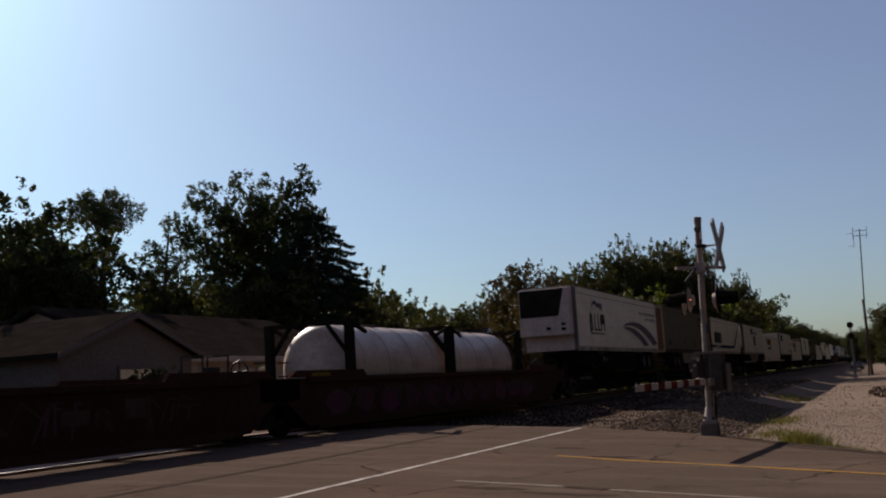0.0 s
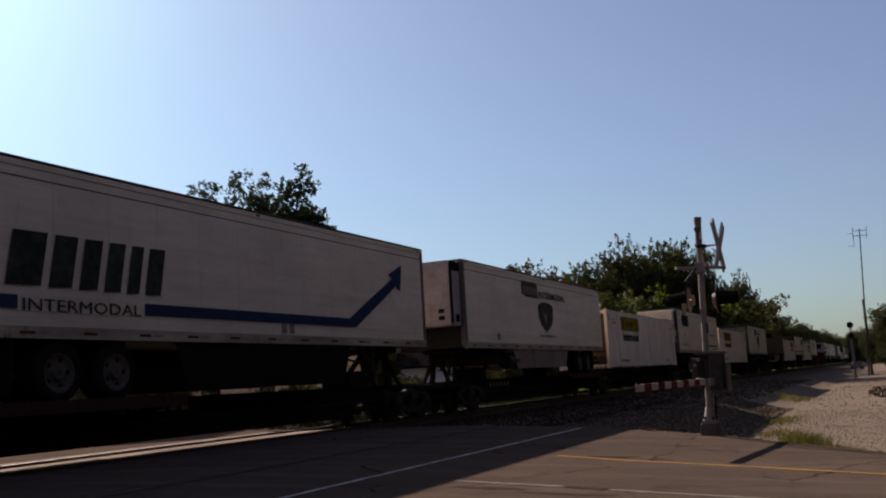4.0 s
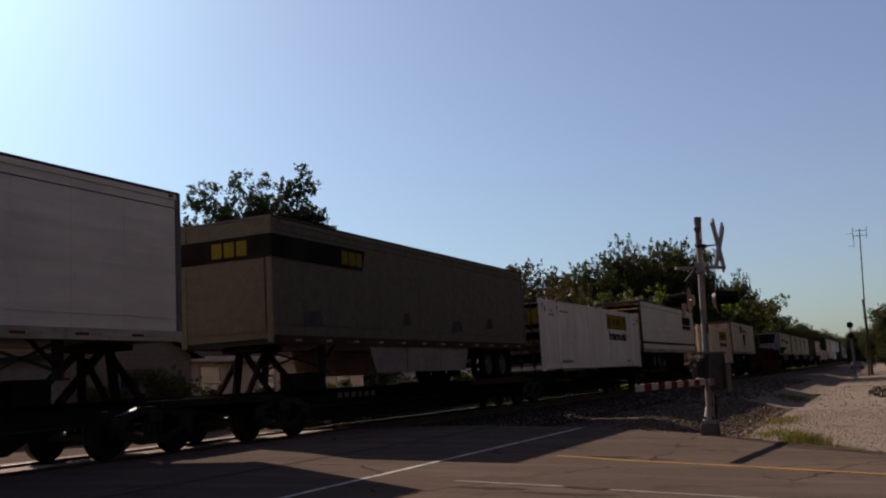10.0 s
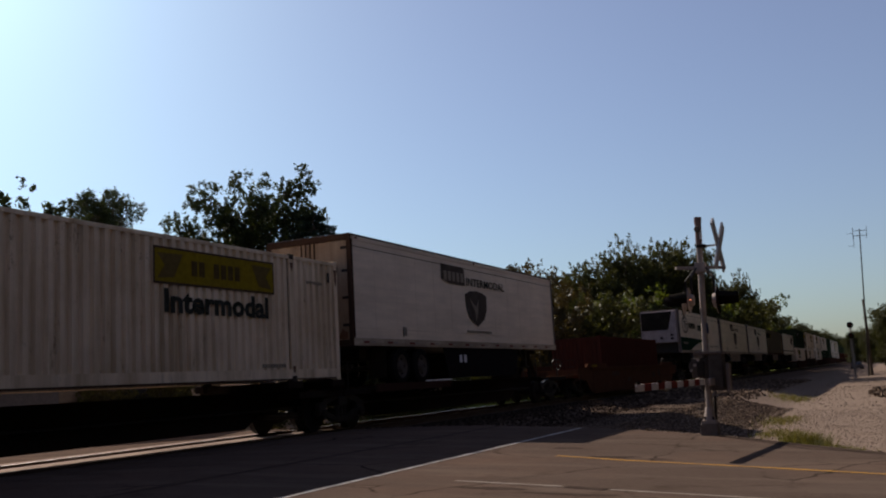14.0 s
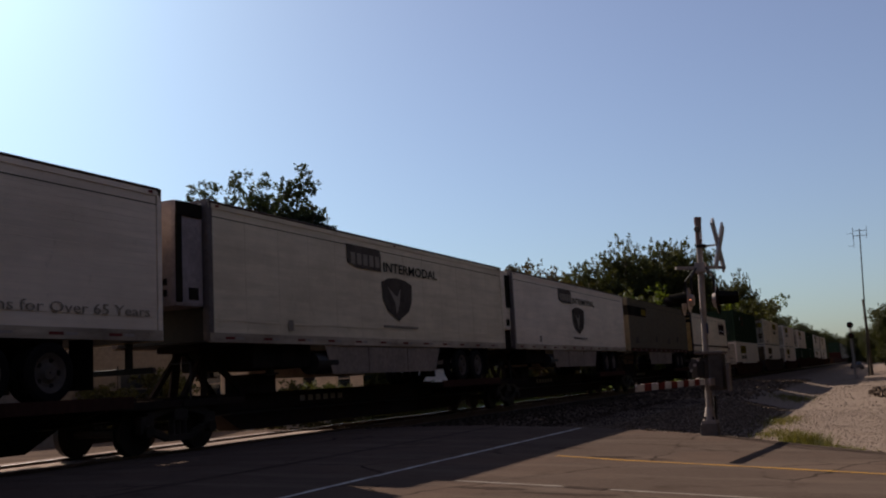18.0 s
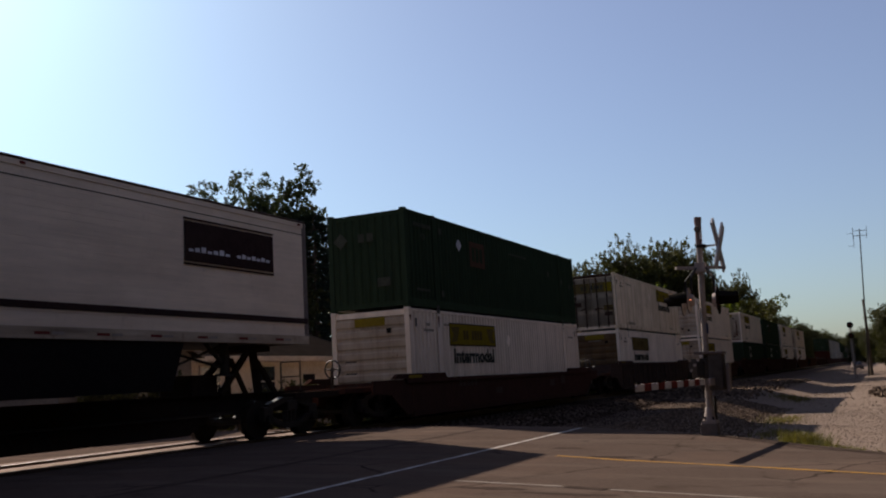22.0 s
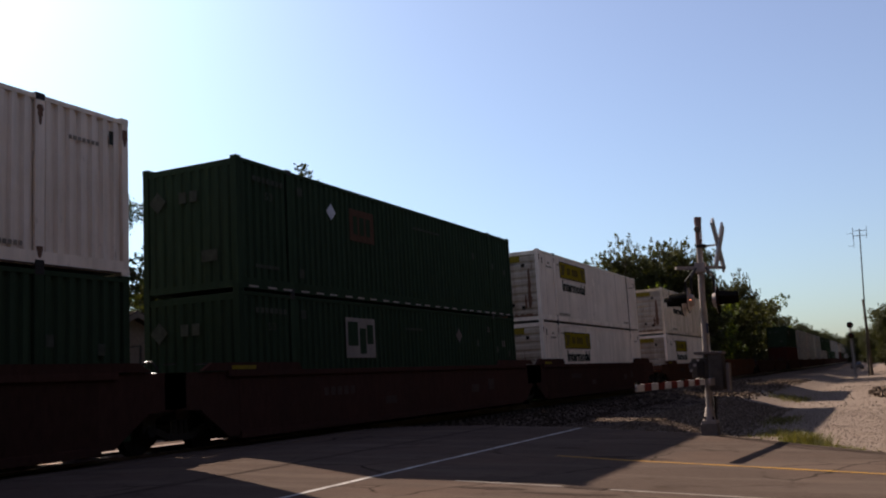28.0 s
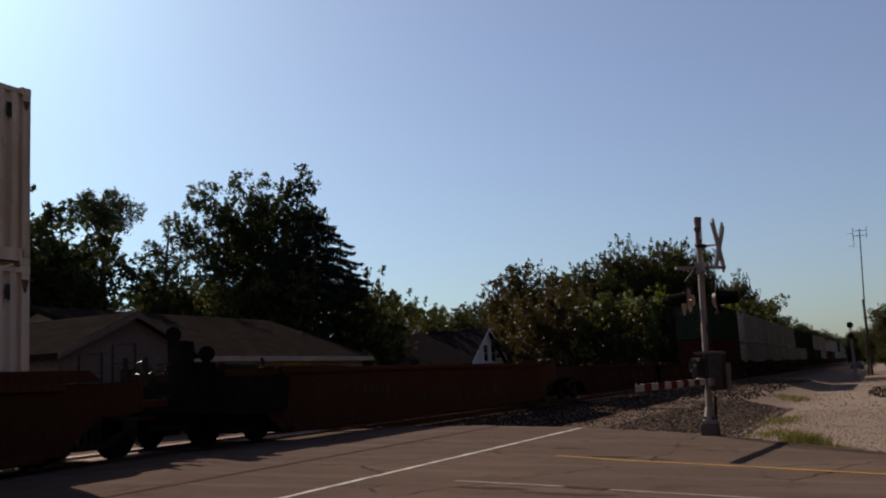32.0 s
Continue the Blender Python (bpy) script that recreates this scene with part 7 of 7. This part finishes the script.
for i, (x, y, s) in enumerate(((-18.6, 188, 0.92), (-20, 205, 0.95), (-21, 225, 0.95), (-19.8, 250, 0.95), (-21, 280, 1.0), (-20, 310, 0.98), (-21, 350, 1.0), (-20, 395, 1.05), (-22, 440, 1.1), (-21, 500, 1.1), (-20, 570, 1.1), (-19, 650, 1.1), (-14, 760, 1.1), (-8, 820, 1.1),
                               (1.6, 160, 0.86), (5.2, 166, 0.95), (8.5, 172, 1.0), (13, 180, 1.1), (4, 215, 1.0), (9, 240, 1.1), (3.5, 300, 1.0), (6, 350, 1.1), (-1, 520, 0.9), (4, 620, 1.0), (-8.4, 330, 0.86), (-6.0, 340, 0.92), (-3.4, 320, 0.9), (-1.0, 335, 1.0))):
    plant((K_mid, K_mid2)[i % 2], x, y, 61 * i, s, 1.0, label="leafy tree far along the railway", group="trees far along the railway")
# unseen trees on the camera's side of the road, added to block sky light
UNSEEN_BELT = [(10.0 + 0.02 * (66 + 7 * i), 66 + 7 * i) for i in range(26)] + [(13 + 1.5 * (i % 2), 64 + 8.5 * i) for i in range(22)] + [(9.5, 6 + 6.5 * i) for i in range(9)] + [(15, 3 + 7 * i) for i in range(9)] + [(9, -1.5), (7, -8), (1, -12), (-6, -14), (-14, -15), (-22, -16), (13, -9), (5, -19), (-4, -21), (-14, -23)]
for i, (x, y) in enumerate(UNSEEN_BELT):
    plant((K_mid, K_mid2, K_dense)[i % 3], x, y, 83 * i, 1.12 if y < 60 else 1.55, 1.0 if y < 60 else 1.6, label="unseen leafy tree across the road, added to block sky light", group="trees across the road")


for i in range(15):
    plant(K_bush, -20.4 + 0.7 * math.sin(i * 2.1), 20.5 + i * 1.75, 53 * i, 0.33 + 0.06 * math.sin(i * 1.3), 1.0, label="low green shrub before the house", name="shrub", group="shrubs before the house")


# shrubs added to cover the too bright foot of the gabled house
for i in range(9):
    plant(K_bush, -25.6 + 0.5 * math.sin(i * 1.9), 58.0 + i * 2.1, 71 * i, 0.46 + 0.05 * math.sin(i * 2.3), 1.0, label="low dark shrub added to hide the gabled house wall", name="shrub", group="shrubs before the gabled house")


# ---- houses ----
def wall_boards(bm, x0, x1, y0, y1, z0, z1, step=0.2):
    """A clapboard face: overlapping level boards on the box's +x side."""
    z = z0
    while z < z1 - 0.01:
        t = min(z1, z + step - 0.012)
        bx(bm, x1 - 0.01, x1 + 0.018, y0, y1, z, t)
        z += step
    return bm


def gable_house(name, label, x0, x1, y0, y1, eave, ridge, along, siding, roofing, over=0.4, trim=None, group="houses beyond the railway", gz=-0.5):
    """A house with a gable roof whose ridge runs along 'x' or 'y'; its near side looks along +x."""
    ob = thing(name, label, "house", group, pose(0, 0, 0))
    trim = trim or M_trim
    part("wall", bx(B(), x0, x1, y0, y1, gz - 0.3, eave), siding, ob, "clapboard walls")
    boards = wall_boards(B(), x0, x1, y0 + 0.02, y1 - 0.02, gz, eave - 0.02)
    part("siding", boards, siding, ob)
    k = ridge - eave
    if along == "y":
        xm = (x0 + x1) / 2
        half = (x1 - x0) / 2 + over
        drop = k * over / ((x1 - x0) / 2)
        for s in (-1, 1):
            bm = B()
            pts = [(xm, ridge), (xm + s * half, eave - drop), (xm + s * half, eave - drop + 0.16), (xm, ridge + 0.18)]
            a = [bm.verts.new((x, y0 - over, z)) for x, z in pts]
            b = [bm.verts.new((x, y1 + over, z)) for x, z in pts]
            bm.faces.new(a)
            bm.faces.new(b)
            for i in range(4):
                bm.faces.new((a[i], a[(i + 1) % 4], b[(i + 1) % 4], b[i]))
            bmesh.ops.recalc_face_normals(bm, faces=bm.faces)
            part("roof", bm, roofing, ob, "shingled roof slope")
        for y in (y0 + 0.02, y1 - 0.12):
            part("gable", slab_y([(x0, eave), (x1, eave), (xm, ridge)], y, 0.1), siding, ob)
        part("fascia", bx(B(), x1 + over - 0.02, x1 + over + 0.03, y0 - over, y1 + over, eave - drop - 0.05, eave - drop + 0.15), trim, ob, "eave board")
    else:
        ym = (y0 + y1) / 2
        half = (y1 - y0) / 2 + over
        drop = k * over / ((y1 - y0) / 2)
        for s in (-1, 1):
            bm = B()
            pts = [(ym, ridge), (ym + s * half, eave - drop), (ym + s * half, eave - drop + 0.16), (ym, ridge + 0.18)]
            a = [bm.verts.new((x0 - over, y, z)) for y, z in pts]
            b = [bm.verts.new((x1 + over, y, z)) for y, z in pts]
            bm.faces.new(a)
            bm.faces.new(b)
            for i in range(4):
                bm.faces.new((a[i], a[(i + 1) % 4], b[(i + 1) % 4], b[i]))
            bmesh.ops.recalc_face_normals(bm, faces=bm.faces)
            part("roof", bm, roofing, ob, "shingled roof slope")
            part("rake_board", slab([(ym, ridge - 0.02), (ym + s * half, eave - drop - 0.02), (ym + s * half, eave - drop + 0.15), (ym, ridge + 0.15)], x1 + over, 0.04), trim, ob, "rake board")
        part("gable", slab([(y0, eave), (y1, eave), (ym, ridge)], x1 - 0.1, 0.11), siding, ob, "gable wall")
    return ob


def house_window(ob, x, y0, y1, z0, z1, trim=M_trim, label="white framed window"):
    w = part("window", bx(bx(bx(bx(B(), x, x + 0.05, y0 - 0.09, y0, z0 - 0.09, z1 + 0.09), x, x + 0.05, y1, y1 + 0.09, z0 - 0.09, z1 + 0.09), x, x + 0.05, y0, y1, z1, z1 + 0.09), x, x + 0.07, y0, y1, z0 - 0.09, z0), trim, ob, label)
    part("pane", bx(B(), x - 0.01, x + 0.022, y0, y1, z0, z1), M_glass, w)
    part("sash_bar", bx(B(), x + 0.02, x + 0.035, y0, y1, (z0 + z1) / 2 - 0.02, (z0 + z1) / 2 + 0.02), trim, w)


h1 = gable_house("house", "low tan house with a dark shingle roof behind the track", -34.2, -22.8, 25.3, 39.4, 2.5, 4.55, "y", M_siding_tan, M_shingle, trim=M_siding_tan)
for a in (27.5, 31.0, 37.0):
    house_window(h1, -22.78, a, a + 1.1, 0.9, 2.1, M_siding_tan, "tan framed window")
dr = part("door", bx(B(), -22.79, -22.74, 34.2, 35.1, -0.3, 1.75, 0.01), M_darkshingle, h1, "dark front door")
part("door_knob", tube(B(), (-22.74, 34.95, 0.75), (-22.68, 34.95, 0.75), 0.035, seg=10), M_alu, dr)
part("vent_pipe", tube(B(), (-26.0, 39.0, 3.4), (-26.0, 39.0, 4.0), 0.06), M_alu, h1)
h1b = gable_house("house_wing", "grey gabled wing with a shingle roof beside the tan house", -28.0, -21.0, 19.3, 24.9, 2.45, 3.6, "x", M_siding_grey, M_shingle, over=0.3, trim=M_siding_grey)
house_window(h1b, -20.98, 21.6, 23.0, 0.8, 2.0, M_siding_grey, "grey framed window")
h1c = gable_house("garage", "small dark garage with a low gable roof", -32.0, -25.0, 17.2, 22.0, 2.3, 3.5, "y", M_siding_grey, M_darkshingle, over=0.3, trim=M_siding_grey)
h2 = gable_house("house", "house with a dark roof and a white gable towards the track", -40.0, -28.0, 64.3, 71.2, 2.45, 4.9, "x", M_brightsiding, M_darkshingle, over=0.35)
house_window(h2, -27.98, 67.0, 67.8, 2.5, 3.7)
house_window(h2, -27.98, 68.6, 69.4, 2.5, 3.7)


# ---- crossing signal with its gate ----
MX, MY = -3.126, 18.40
SIZE = 0.956
MZ = ground_z(MX, MY)


def leaning(x, y, z, degrees):
    """A post's pose, tilted about its foot to fit the camera's view."""
    axis = Vector((-math.sin(HEAD), math.cos(HEAD), 0))
    return pose(x, y, z) @ Matrix.Rotation(radians(degrees), 4, axis) @ pose(0, 0, -z)


def crossing_signal():
    ob = thing("crossing_signal", "railway crossing signal with flashing lights and a lowered gate", "crossing signal", "", leaning(MX, MY, MZ, 1.9) @ pose(0, 0, 1.08) @ Matrix.Scale(SIZE, 4) @ pose(0, 0, -1.08))
    z = 1.08 + (MZ - 1.08) / SIZE
    part("foundation", bx(B(), -0.17, 0.17, -0.17, 0.17, z - 0.3, z + 0.24, 0.05), M_concrete, ob, "stained concrete foundation")
    part("base_casting", bx(tube(B(), (0, 0, z + 0.29), (0, 0, z + 0.55), 0.12, 0.075, 14), -0.14, 0.14, -0.14, 0.14, z + 0.23, z + 0.30), M_galv, ob)
    for a in range(4):
        part("bolt", tube(B(), (0.11 * math.cos(a * 1.5708 + 0.785), 0.11 * math.sin(a * 1.5708 + 0.785), z + 0.31), (0.11 * math.cos(a * 1.5708 + 0.785), 0.11 * math.sin(a * 1.5708 + 0.785), z + 0.37), 0.02, seg=6), M_steel, ob)
    part("mast", tube(B(), (0, 0, z + 0.3), (0, 0, 4.05), 0.062, seg=16), M_galv, ob, "silver painted steel mast")
    part("mast_cap", tube(tube(B(), (0, 0, 4.0), (0, 0, 4.12), 0.075, seg=14), (0, 0, 3.55), (0, 0, 4.0), 0.066, seg=14), M_masttop, ob, "dull red-brown mast top")
    part("sticker", bx(B(), 0.03, 0.075, -0.08, -0.05, 3.66, 3.86), M_whitepaint, ob, "pale round-topped sticker")
    part("clamp", bx(B(), -0.06, 0.14, -0.085, 0.085, 3.48, 3.55, 0.01), M_steel, ob, "dark clamp")
    part("bell", bx(tube(B(), (0.0, -0.10, 3.86), (0.0, -0.15, 3.86), 0.07, 0.05, 16), -0.03, 0.03, -0.1, 0, 3.83, 3.89), M_cabinet, ob, "bell on the mast")
    # crossbuck: two crossed boards that face the road, seen nearly edge-on
    cb = part("crossbuck_arm", bar(B(), (0.0, 0, 3.52), (0.34, 0, 3.52), 0.035, 0.035), M_galv, ob)
    for s in (-1, 1):
        q = bx(B(), -0.02, 0.02, -0.60, 0.60, -0.095, 0.095, 0.004)
        me = mesh_of("crossbuck_board", q, M_whitepaint)
        b = part("crossbuck_board", me, None, cb, "white crossbuck board", pose(0.385 + 0.012 * s, 0, 3.51, 0, 0, -5) @ pose(0, 0, 0, s * 50, 0, 0))
        part("board_edge", bx(bx(B(), 0.021, 0.024, -0.56, 0.56, 0.07, 0.083), 0.021, 0.024, -0.56, 0.56, -0.083, -0.07), M_ink, b)
    # lights: a cross arm with round backgrounds and hoods, facing both ways along the road
    arm = part("light_arm", bar(bar(B(), (-0.45, -0.25, 3.08), (0.45, 0.25, 3.08), 0.06, 0.06), (0, 0, 2.98), (0, 0, 3.18), 0.2, 0.2), M_galv, ob, "arm of the flashing lights")
    spots = ((-0.20, -0.36, -1), (-0.46, 0.42, -1), (0.355, -0.36, 1), (0.25, 0.42, 1))
    for i, (x, y, s) in enumerate(spots):
        zz = 2.40
        drop = part("light_bracket", bar(bar(B(), (x * 0.35, y * 0.35, 3.06), (x - s * 0.06, y, 2.86), 0.035, 0.035), (x - s * 0.06, y, 2.88), (x - s * 0.06, y, zz), 0.035, 0.035), M_steel, ob)
        lt = part("flasher", tube(B(), (x - s * 0.10, y, zz), (x, y, zz), 0.10, 0.15, 18), M_galv, ob, "round flashing light with a black hood")
        part("background_disc", tube(B(), (x, y, zz), (x + s * 0.012, y, zz), 0.25, seg=26), M_black, lt)
        part("disc_rim", tube(B(), (x - s * 0.012, y, zz), (x - s * 0.002, y, zz), 0.245, seg=26), M_galv, lt, "grey back of the disc")
        part("lens", tube(B(), (x + s * 0.012, y, zz), (x + s * 0.03, y, zz), 0.15, seg=22), M_lens, lt)
        if i == 0:
            part("peep_light", tube(B(), (x - s * 0.05, y - 0.135, zz), (x - s * 0.05, y - 0.15, zz), 0.009, seg=10), M_lit, lt, "small lit side lens")
        bm = B()
        for k in range(14):
            a0, a1 = math.pi * (k / 14) - 0.25, math.pi * ((k + 1) / 14) - 0.25
            p = [(x + s * 0.02, y + 0.17 * math.cos(a0), zz + 0.17 * math.sin(a0)), (x + s * 0.02, y + 0.17 * math.cos(a1), zz + 0.17 * math.sin(a1)),
                 (x + s * 0.38, y + 0.15 * math.cos(a1), zz + 0.13 * math.sin(a1)), (x + s * 0.38, y + 0.15 * math.cos(a0), zz + 0.13 * math.sin(a0))]
            bm.faces.new([bm.verts.new(v) for v in p])
        bmesh.ops.remove_doubles(bm, verts=bm.verts, dist=0.001)
        bmesh.ops.solidify(bm, geom=bm.faces[:], thickness=0.008)
        part("hood", bm, M_black, lt, "black sheet hood")
    # gate mechanism, counterweights and arm
    gm = part("gate_mechanism", bx(bx(B(), 0.06, 0.34, -0.22, 0.22, 0.62, 1.34, 0.05), -0.28, 0.06, -0.14, 0.2, 0.85, 1.26, 0.05), M_cabinet, ob, "grey gate machine box")
    part("machine_lid", bx(B(), -0.2, 0.36, -0.24, 0.24, 1.33, 1.38, 0.015), M_alu, gm, "pale worn lid")
    part("side_plate", bx(B(), 0.42, 0.47, -0.3, 0.0, 0.60, 1.15, 0.01), M_alu, gm, "pale upright plate")
    for k in range(3):
        part("terminal", tube(B(), (-0.27 + 0.07 * k, -0.2, 1.02 + 0.1 * k), (-0.27 + 0.07 * k, -0.14, 1.02 + 0.1 * k), 0.03, seg=10), M_galv, gm)
    part("motor", tube(B(), (-0.22, -0.16, 1.1), (-0.22, 0.2, 1.1), 0.11, seg=16), M_cabinet, gm)
    part("cable_box", bx(B(), -0.16, -0.02, -0.2, -0.1, 0.9, 1.2, 0.02), M_steel, gm)
    for s in (-1, 1):
        part("support_arm", bar(B(), (s * 0.24 + 0.1, 0.5, 0.84), (s * 0.12 - 0.02, -0.42, 0.78), 0.05, 0.14), M_galv, ob, "gate support arm")
        part("counterweight", bx(B(), s * 0.22 + 0.03, s * 0.22 + 0.15, 0.30, 0.62, 0.62, 1.12, 0.04), M_cabinet, ob, "grey counterweight")
    tip, root = Vector((-0.387, -4.372, 0.735)), Vector((0.0, -0.40, 0.79))
    g = (tip - root)
    n = 11
    ga = part("gate_arm", bar(B(), root, tip, 0.03, 0.05), M_galv, ob, "red and white striped gate arm")
    for i in range(n):
        p, q = root + g * (i / n), root + g * ((i + 1) / n - 0.002)
        bm = B()
        d = (q - p).normalized()
        bmesh.ops.create_cube(bm, size=1, matrix=Matrix.Translation((p + q) / 2) @ d.to_track_quat("Y", "Z").to_matrix().to_4x4() @ Matrix.Diagonal((0.034, (q - p).length, 0.115, 1)))
        part("stripe", bm, M_whitepaint if i % 2 == 0 else M_redpaint, ga)
    for k in (0.35, 0.7, 0.98):
        p = root + g * k
        part("gate_lamp", tube(B(), p + Vector((0, 0, 0.05)), p + Vector((0, 0, 0.10)), 0.035, seg=12), M_black, ga)
    part("conduit", tube(B(), (0.10, 0.06, z + 0.3), (0.12, 0.06, 0.5), 0.035, seg=8), M_steel, ob)
    part("plate", bx(B(), 0.06, 0.075, -0.1, 0.04, 1.75, 1.95), M_blue, ob, "small blue plate")


crossing_signal()


# ---- far line side: block signal, aerial mast, pole, parked car ----
def block_signal(x, y):
    z = ground_z(x, y)
    ob = thing("block_signal", "dark two-headed railway signal on a thin mast", "railway signal", "", pose(x, y, 0))
    part("mast", tube(B(), (0, 0, z), (0, 0, 4.9), 0.09), M_galv, ob)
    for zz in (4.62, 3.5):
        hd = part("signal_head", tube(tube(B(), (0, -0.05, zz), (0, -0.12, zz), 0.33, seg=24), (0, -0.12, zz), (0, -0.5, zz), 0.2, seg=16), M_black, ob, "round black signal head")
        part("lens", tube(B(), (0, -0.505, zz), (0, -0.51, zz), 0.12, seg=14), M_lens, hd)
    bm = B()
    for k in range(12):
        bar(bm, (-0.18, 0.14, z + 0.3 + 0.35 * k), (0.18, 0.14, z + 0.3 + 0.35 * k), 0.025, 0.025)
    bar(bm, (-0.18, 0.14, z), (-0.18, 0.14, 4.4), 0.03, 0.03)
    bar(bm, (0.18, 0.14, z), (0.18, 0.14, 4.4), 0.03, 0.03)
    part("ladder", bm, M_galv, ob)


block_signal(-2.9, 108)


def aerial(x, y):
    z = ground_z(x, y)
    ob = thing("aerial_mast", "tall thin steel aerial mast with folded dipoles", "aerial mast", "", leaning(x, y, z, 3.0))
    part("mast", tube(B(), (0, 0, z), (0, 0, 16.3), 0.10, 0.06), M_steel, ob)
    bm = B()
    bar(bm, (-0.75, 0, 16.1), (0.75, 0, 16.1), 0.06, 0.06)
    bar(bm, (-0.75, 0, 15.5), (0.75, 0, 15.5), 0.06, 0.06)
    for xx in (-0.75, 0.75):
        bar(bm, (xx, 0, 15.2), (xx, 0, 16.5), 0.06, 0.06)
    bar(bm, (-0.75, 0, 15.8), (-1.4, 0, 15.8), 0.04, 0.04)
    bar(bm, (-0.7, 0, 14.3), (-1.4, 0, 14.3), 0.04, 0.04)
    bar(bm, (-0.7, 0, 14.0), (-0.7, 0, 15.6), 0.05, 0.05)
    part("dipole", bm, M_galv, ob, "aerial elements")


aerial(-1.8, 120)
pl = thing("utility_pole", "short weathered wooden pole", "pole", "", pose(-1.5, 122, 0))
part("pole_shaft", tube(B(), (0, 0, -1.0), (0, 0, 8.0), 0.20, 0.15), M_pole, pl)


def parked_car(x, y, paint, label, turn=0):
    z = ground_z(x, y)
    ob = thing("car", label, "car", "", pose(x, y, z, 0, 0, turn))
    bm = bx(B(), -0.88, 0.88, -2.2, 2.2, 0.32, 0.86, 0.14)
    part("body", bm, paint, ob)
    part("cabin", slab([(-1.1, 0.84), (-0.55, 1.42), (1.0, 1.42), (1.75, 0.84)], -0.74, 1.48), paint, ob, "cabin with dark glass")
    part("windscreen", bar(B(), (0, -1.08, 0.9), (0, -0.62, 1.36), 1.3, 0.02), M_glass, ob)
    for s in (-1, 1):
        part("headlight", bx(B(), s * 0.5, s * 0.82, -2.22, -2.17, 0.58, 0.74, 0.03), M_whiteref, ob)
        for yy in (-1.35, 1.35):
            w = part("wheel", tube(B(), (s * 0.70, yy, 0.32), (s * 0.90, yy, 0.32), 0.32, seg=20), M_rubber, ob)
            part("rim", tube(B(), (s * 0.895, yy, 0.32), (s * 0.91, yy, 0.32), 0.2, seg=14), M_rim, w)
    part("bumper", bx(B(), -0.85, 0.85, -2.26, -2.15, 0.36, 0.52, 0.05), paint, ob)


parked_car(-4.6, 186, M_alu, "small pale car parked far along the gravel track", 8)


def rubble():
    scatter("rubble_pile", 420, (-1.0, 1.4), (55, 68), (0.12, 0.34), "pile of pale broken rock beside the gravel track", lambda x, y: x > -1.0 + 0.09 * abs(y - 62), 9, sink=0.2)


rubble()


# ---- grass and weeds by the road edge ----
def weeds(name, count, spots, label, seed, mat=M_grass, tall=(0.07, 0.22)):
    """Upright thin blades in clumps, as one mesh."""
    rng = np.random.default_rng(seed)
    vs, fs = [], []
    for i in range(count):
        cx, cy, sx, sy, hh = spots[rng.integers(0, len(spots))]
        x, y = rng.normal(cx, sx), rng.normal(cy, sy)
        z = ground_z(x, y) - 0.02
        h = rng.uniform(*tall) * hh
        a = rng.uniform(0, 6.283)
        w = 0.008 + 0.006 * rng.random()
        dx, dy = math.cos(a) * w, math.sin(a) * w
        bxx, byy = rng.normal(0, 0.3, 2) * h
        k = len(vs)
        vs += [(x - dx, y - dy, z), (x + dx, y + dy, z), (x + dx * 0.7 + bxx * 0.4, y + dy * 0.7 + byy * 0.4, z + h * 0.6), (x - dx * 0.7 + bxx * 0.4, y - dy * 0.7 + byy * 0.4, z + h * 0.6), (x + bxx, y + byy, z + h)]
        fs += [(k, k + 1, k + 2, k + 3), (k + 3, k + 2, k + 4)]
    me = bpy.data.meshes.new(name)
    me.from_pydata(vs, [], fs)
    me.materials.append(mat)
    return tagged(new(name, me), label, "grass", kind="stuff")


weeds("weeds", 14000, [(-1.75, 22.0, 0.2, 0.35, 2.6), (-1.35, 21.3, 0.35, 0.5, 1.5), (-0.9, 20.6, 0.3, 0.45, 1.3), (-0.55, 20.2, 0.25, 0.4, 1.0), (-2.0, 21.2, 0.2, 0.3, 0.9), (-1.2, 20.6, 0.35, 0.3, 0.8)], "yellow green weeds at the road edge", 31)
weeds("weeds", 1500, [(-4.7, 54, 0.5, 1.5, 1.4), (-3.6, 36, 0.4, 1.5, 0.8), (-3.2, 30, 0.4, 1.0, 0.6)], "yellow green weeds on the gravel", 32)
weeds("grass", 9000, [(-18.6, 27.5, 0.8, 2.0, 1.2), (-19.5, 31, 1.0, 3.0, 1.3), (-19, 38, 1.0, 4.0, 1.3)], "rough green grass beyond the track", 33)


# ---- what moves ----
def motions():
    """The train rolls past, slowing slightly; its wheels turn as they pass."""
    times = [float(i) for i in range(33)]
    for ob, u in TRAIN:
        walk(ob, [(t, pose(XC, u - run(t), 0)) for t in times])
    for w, u, y in WHEELS:
        x, yy, z = 0.0, y, RZ + WR
        inside = [i / FPS for i in range(0, 32 * FPS + 1) if -25 < u + y - run(i / FPS) < 75]
        if not inside:
            continue
        seq = sorted({0.0, *inside, 32.0})
        a0, a1 = run(inside[0]), run(inside[-1])
        walk(w, [(t, pose(x, yy, z, math.degrees((min(max(run(t), a0), a1) / WR) % (2 * math.pi)))) for t in seq])


motions()
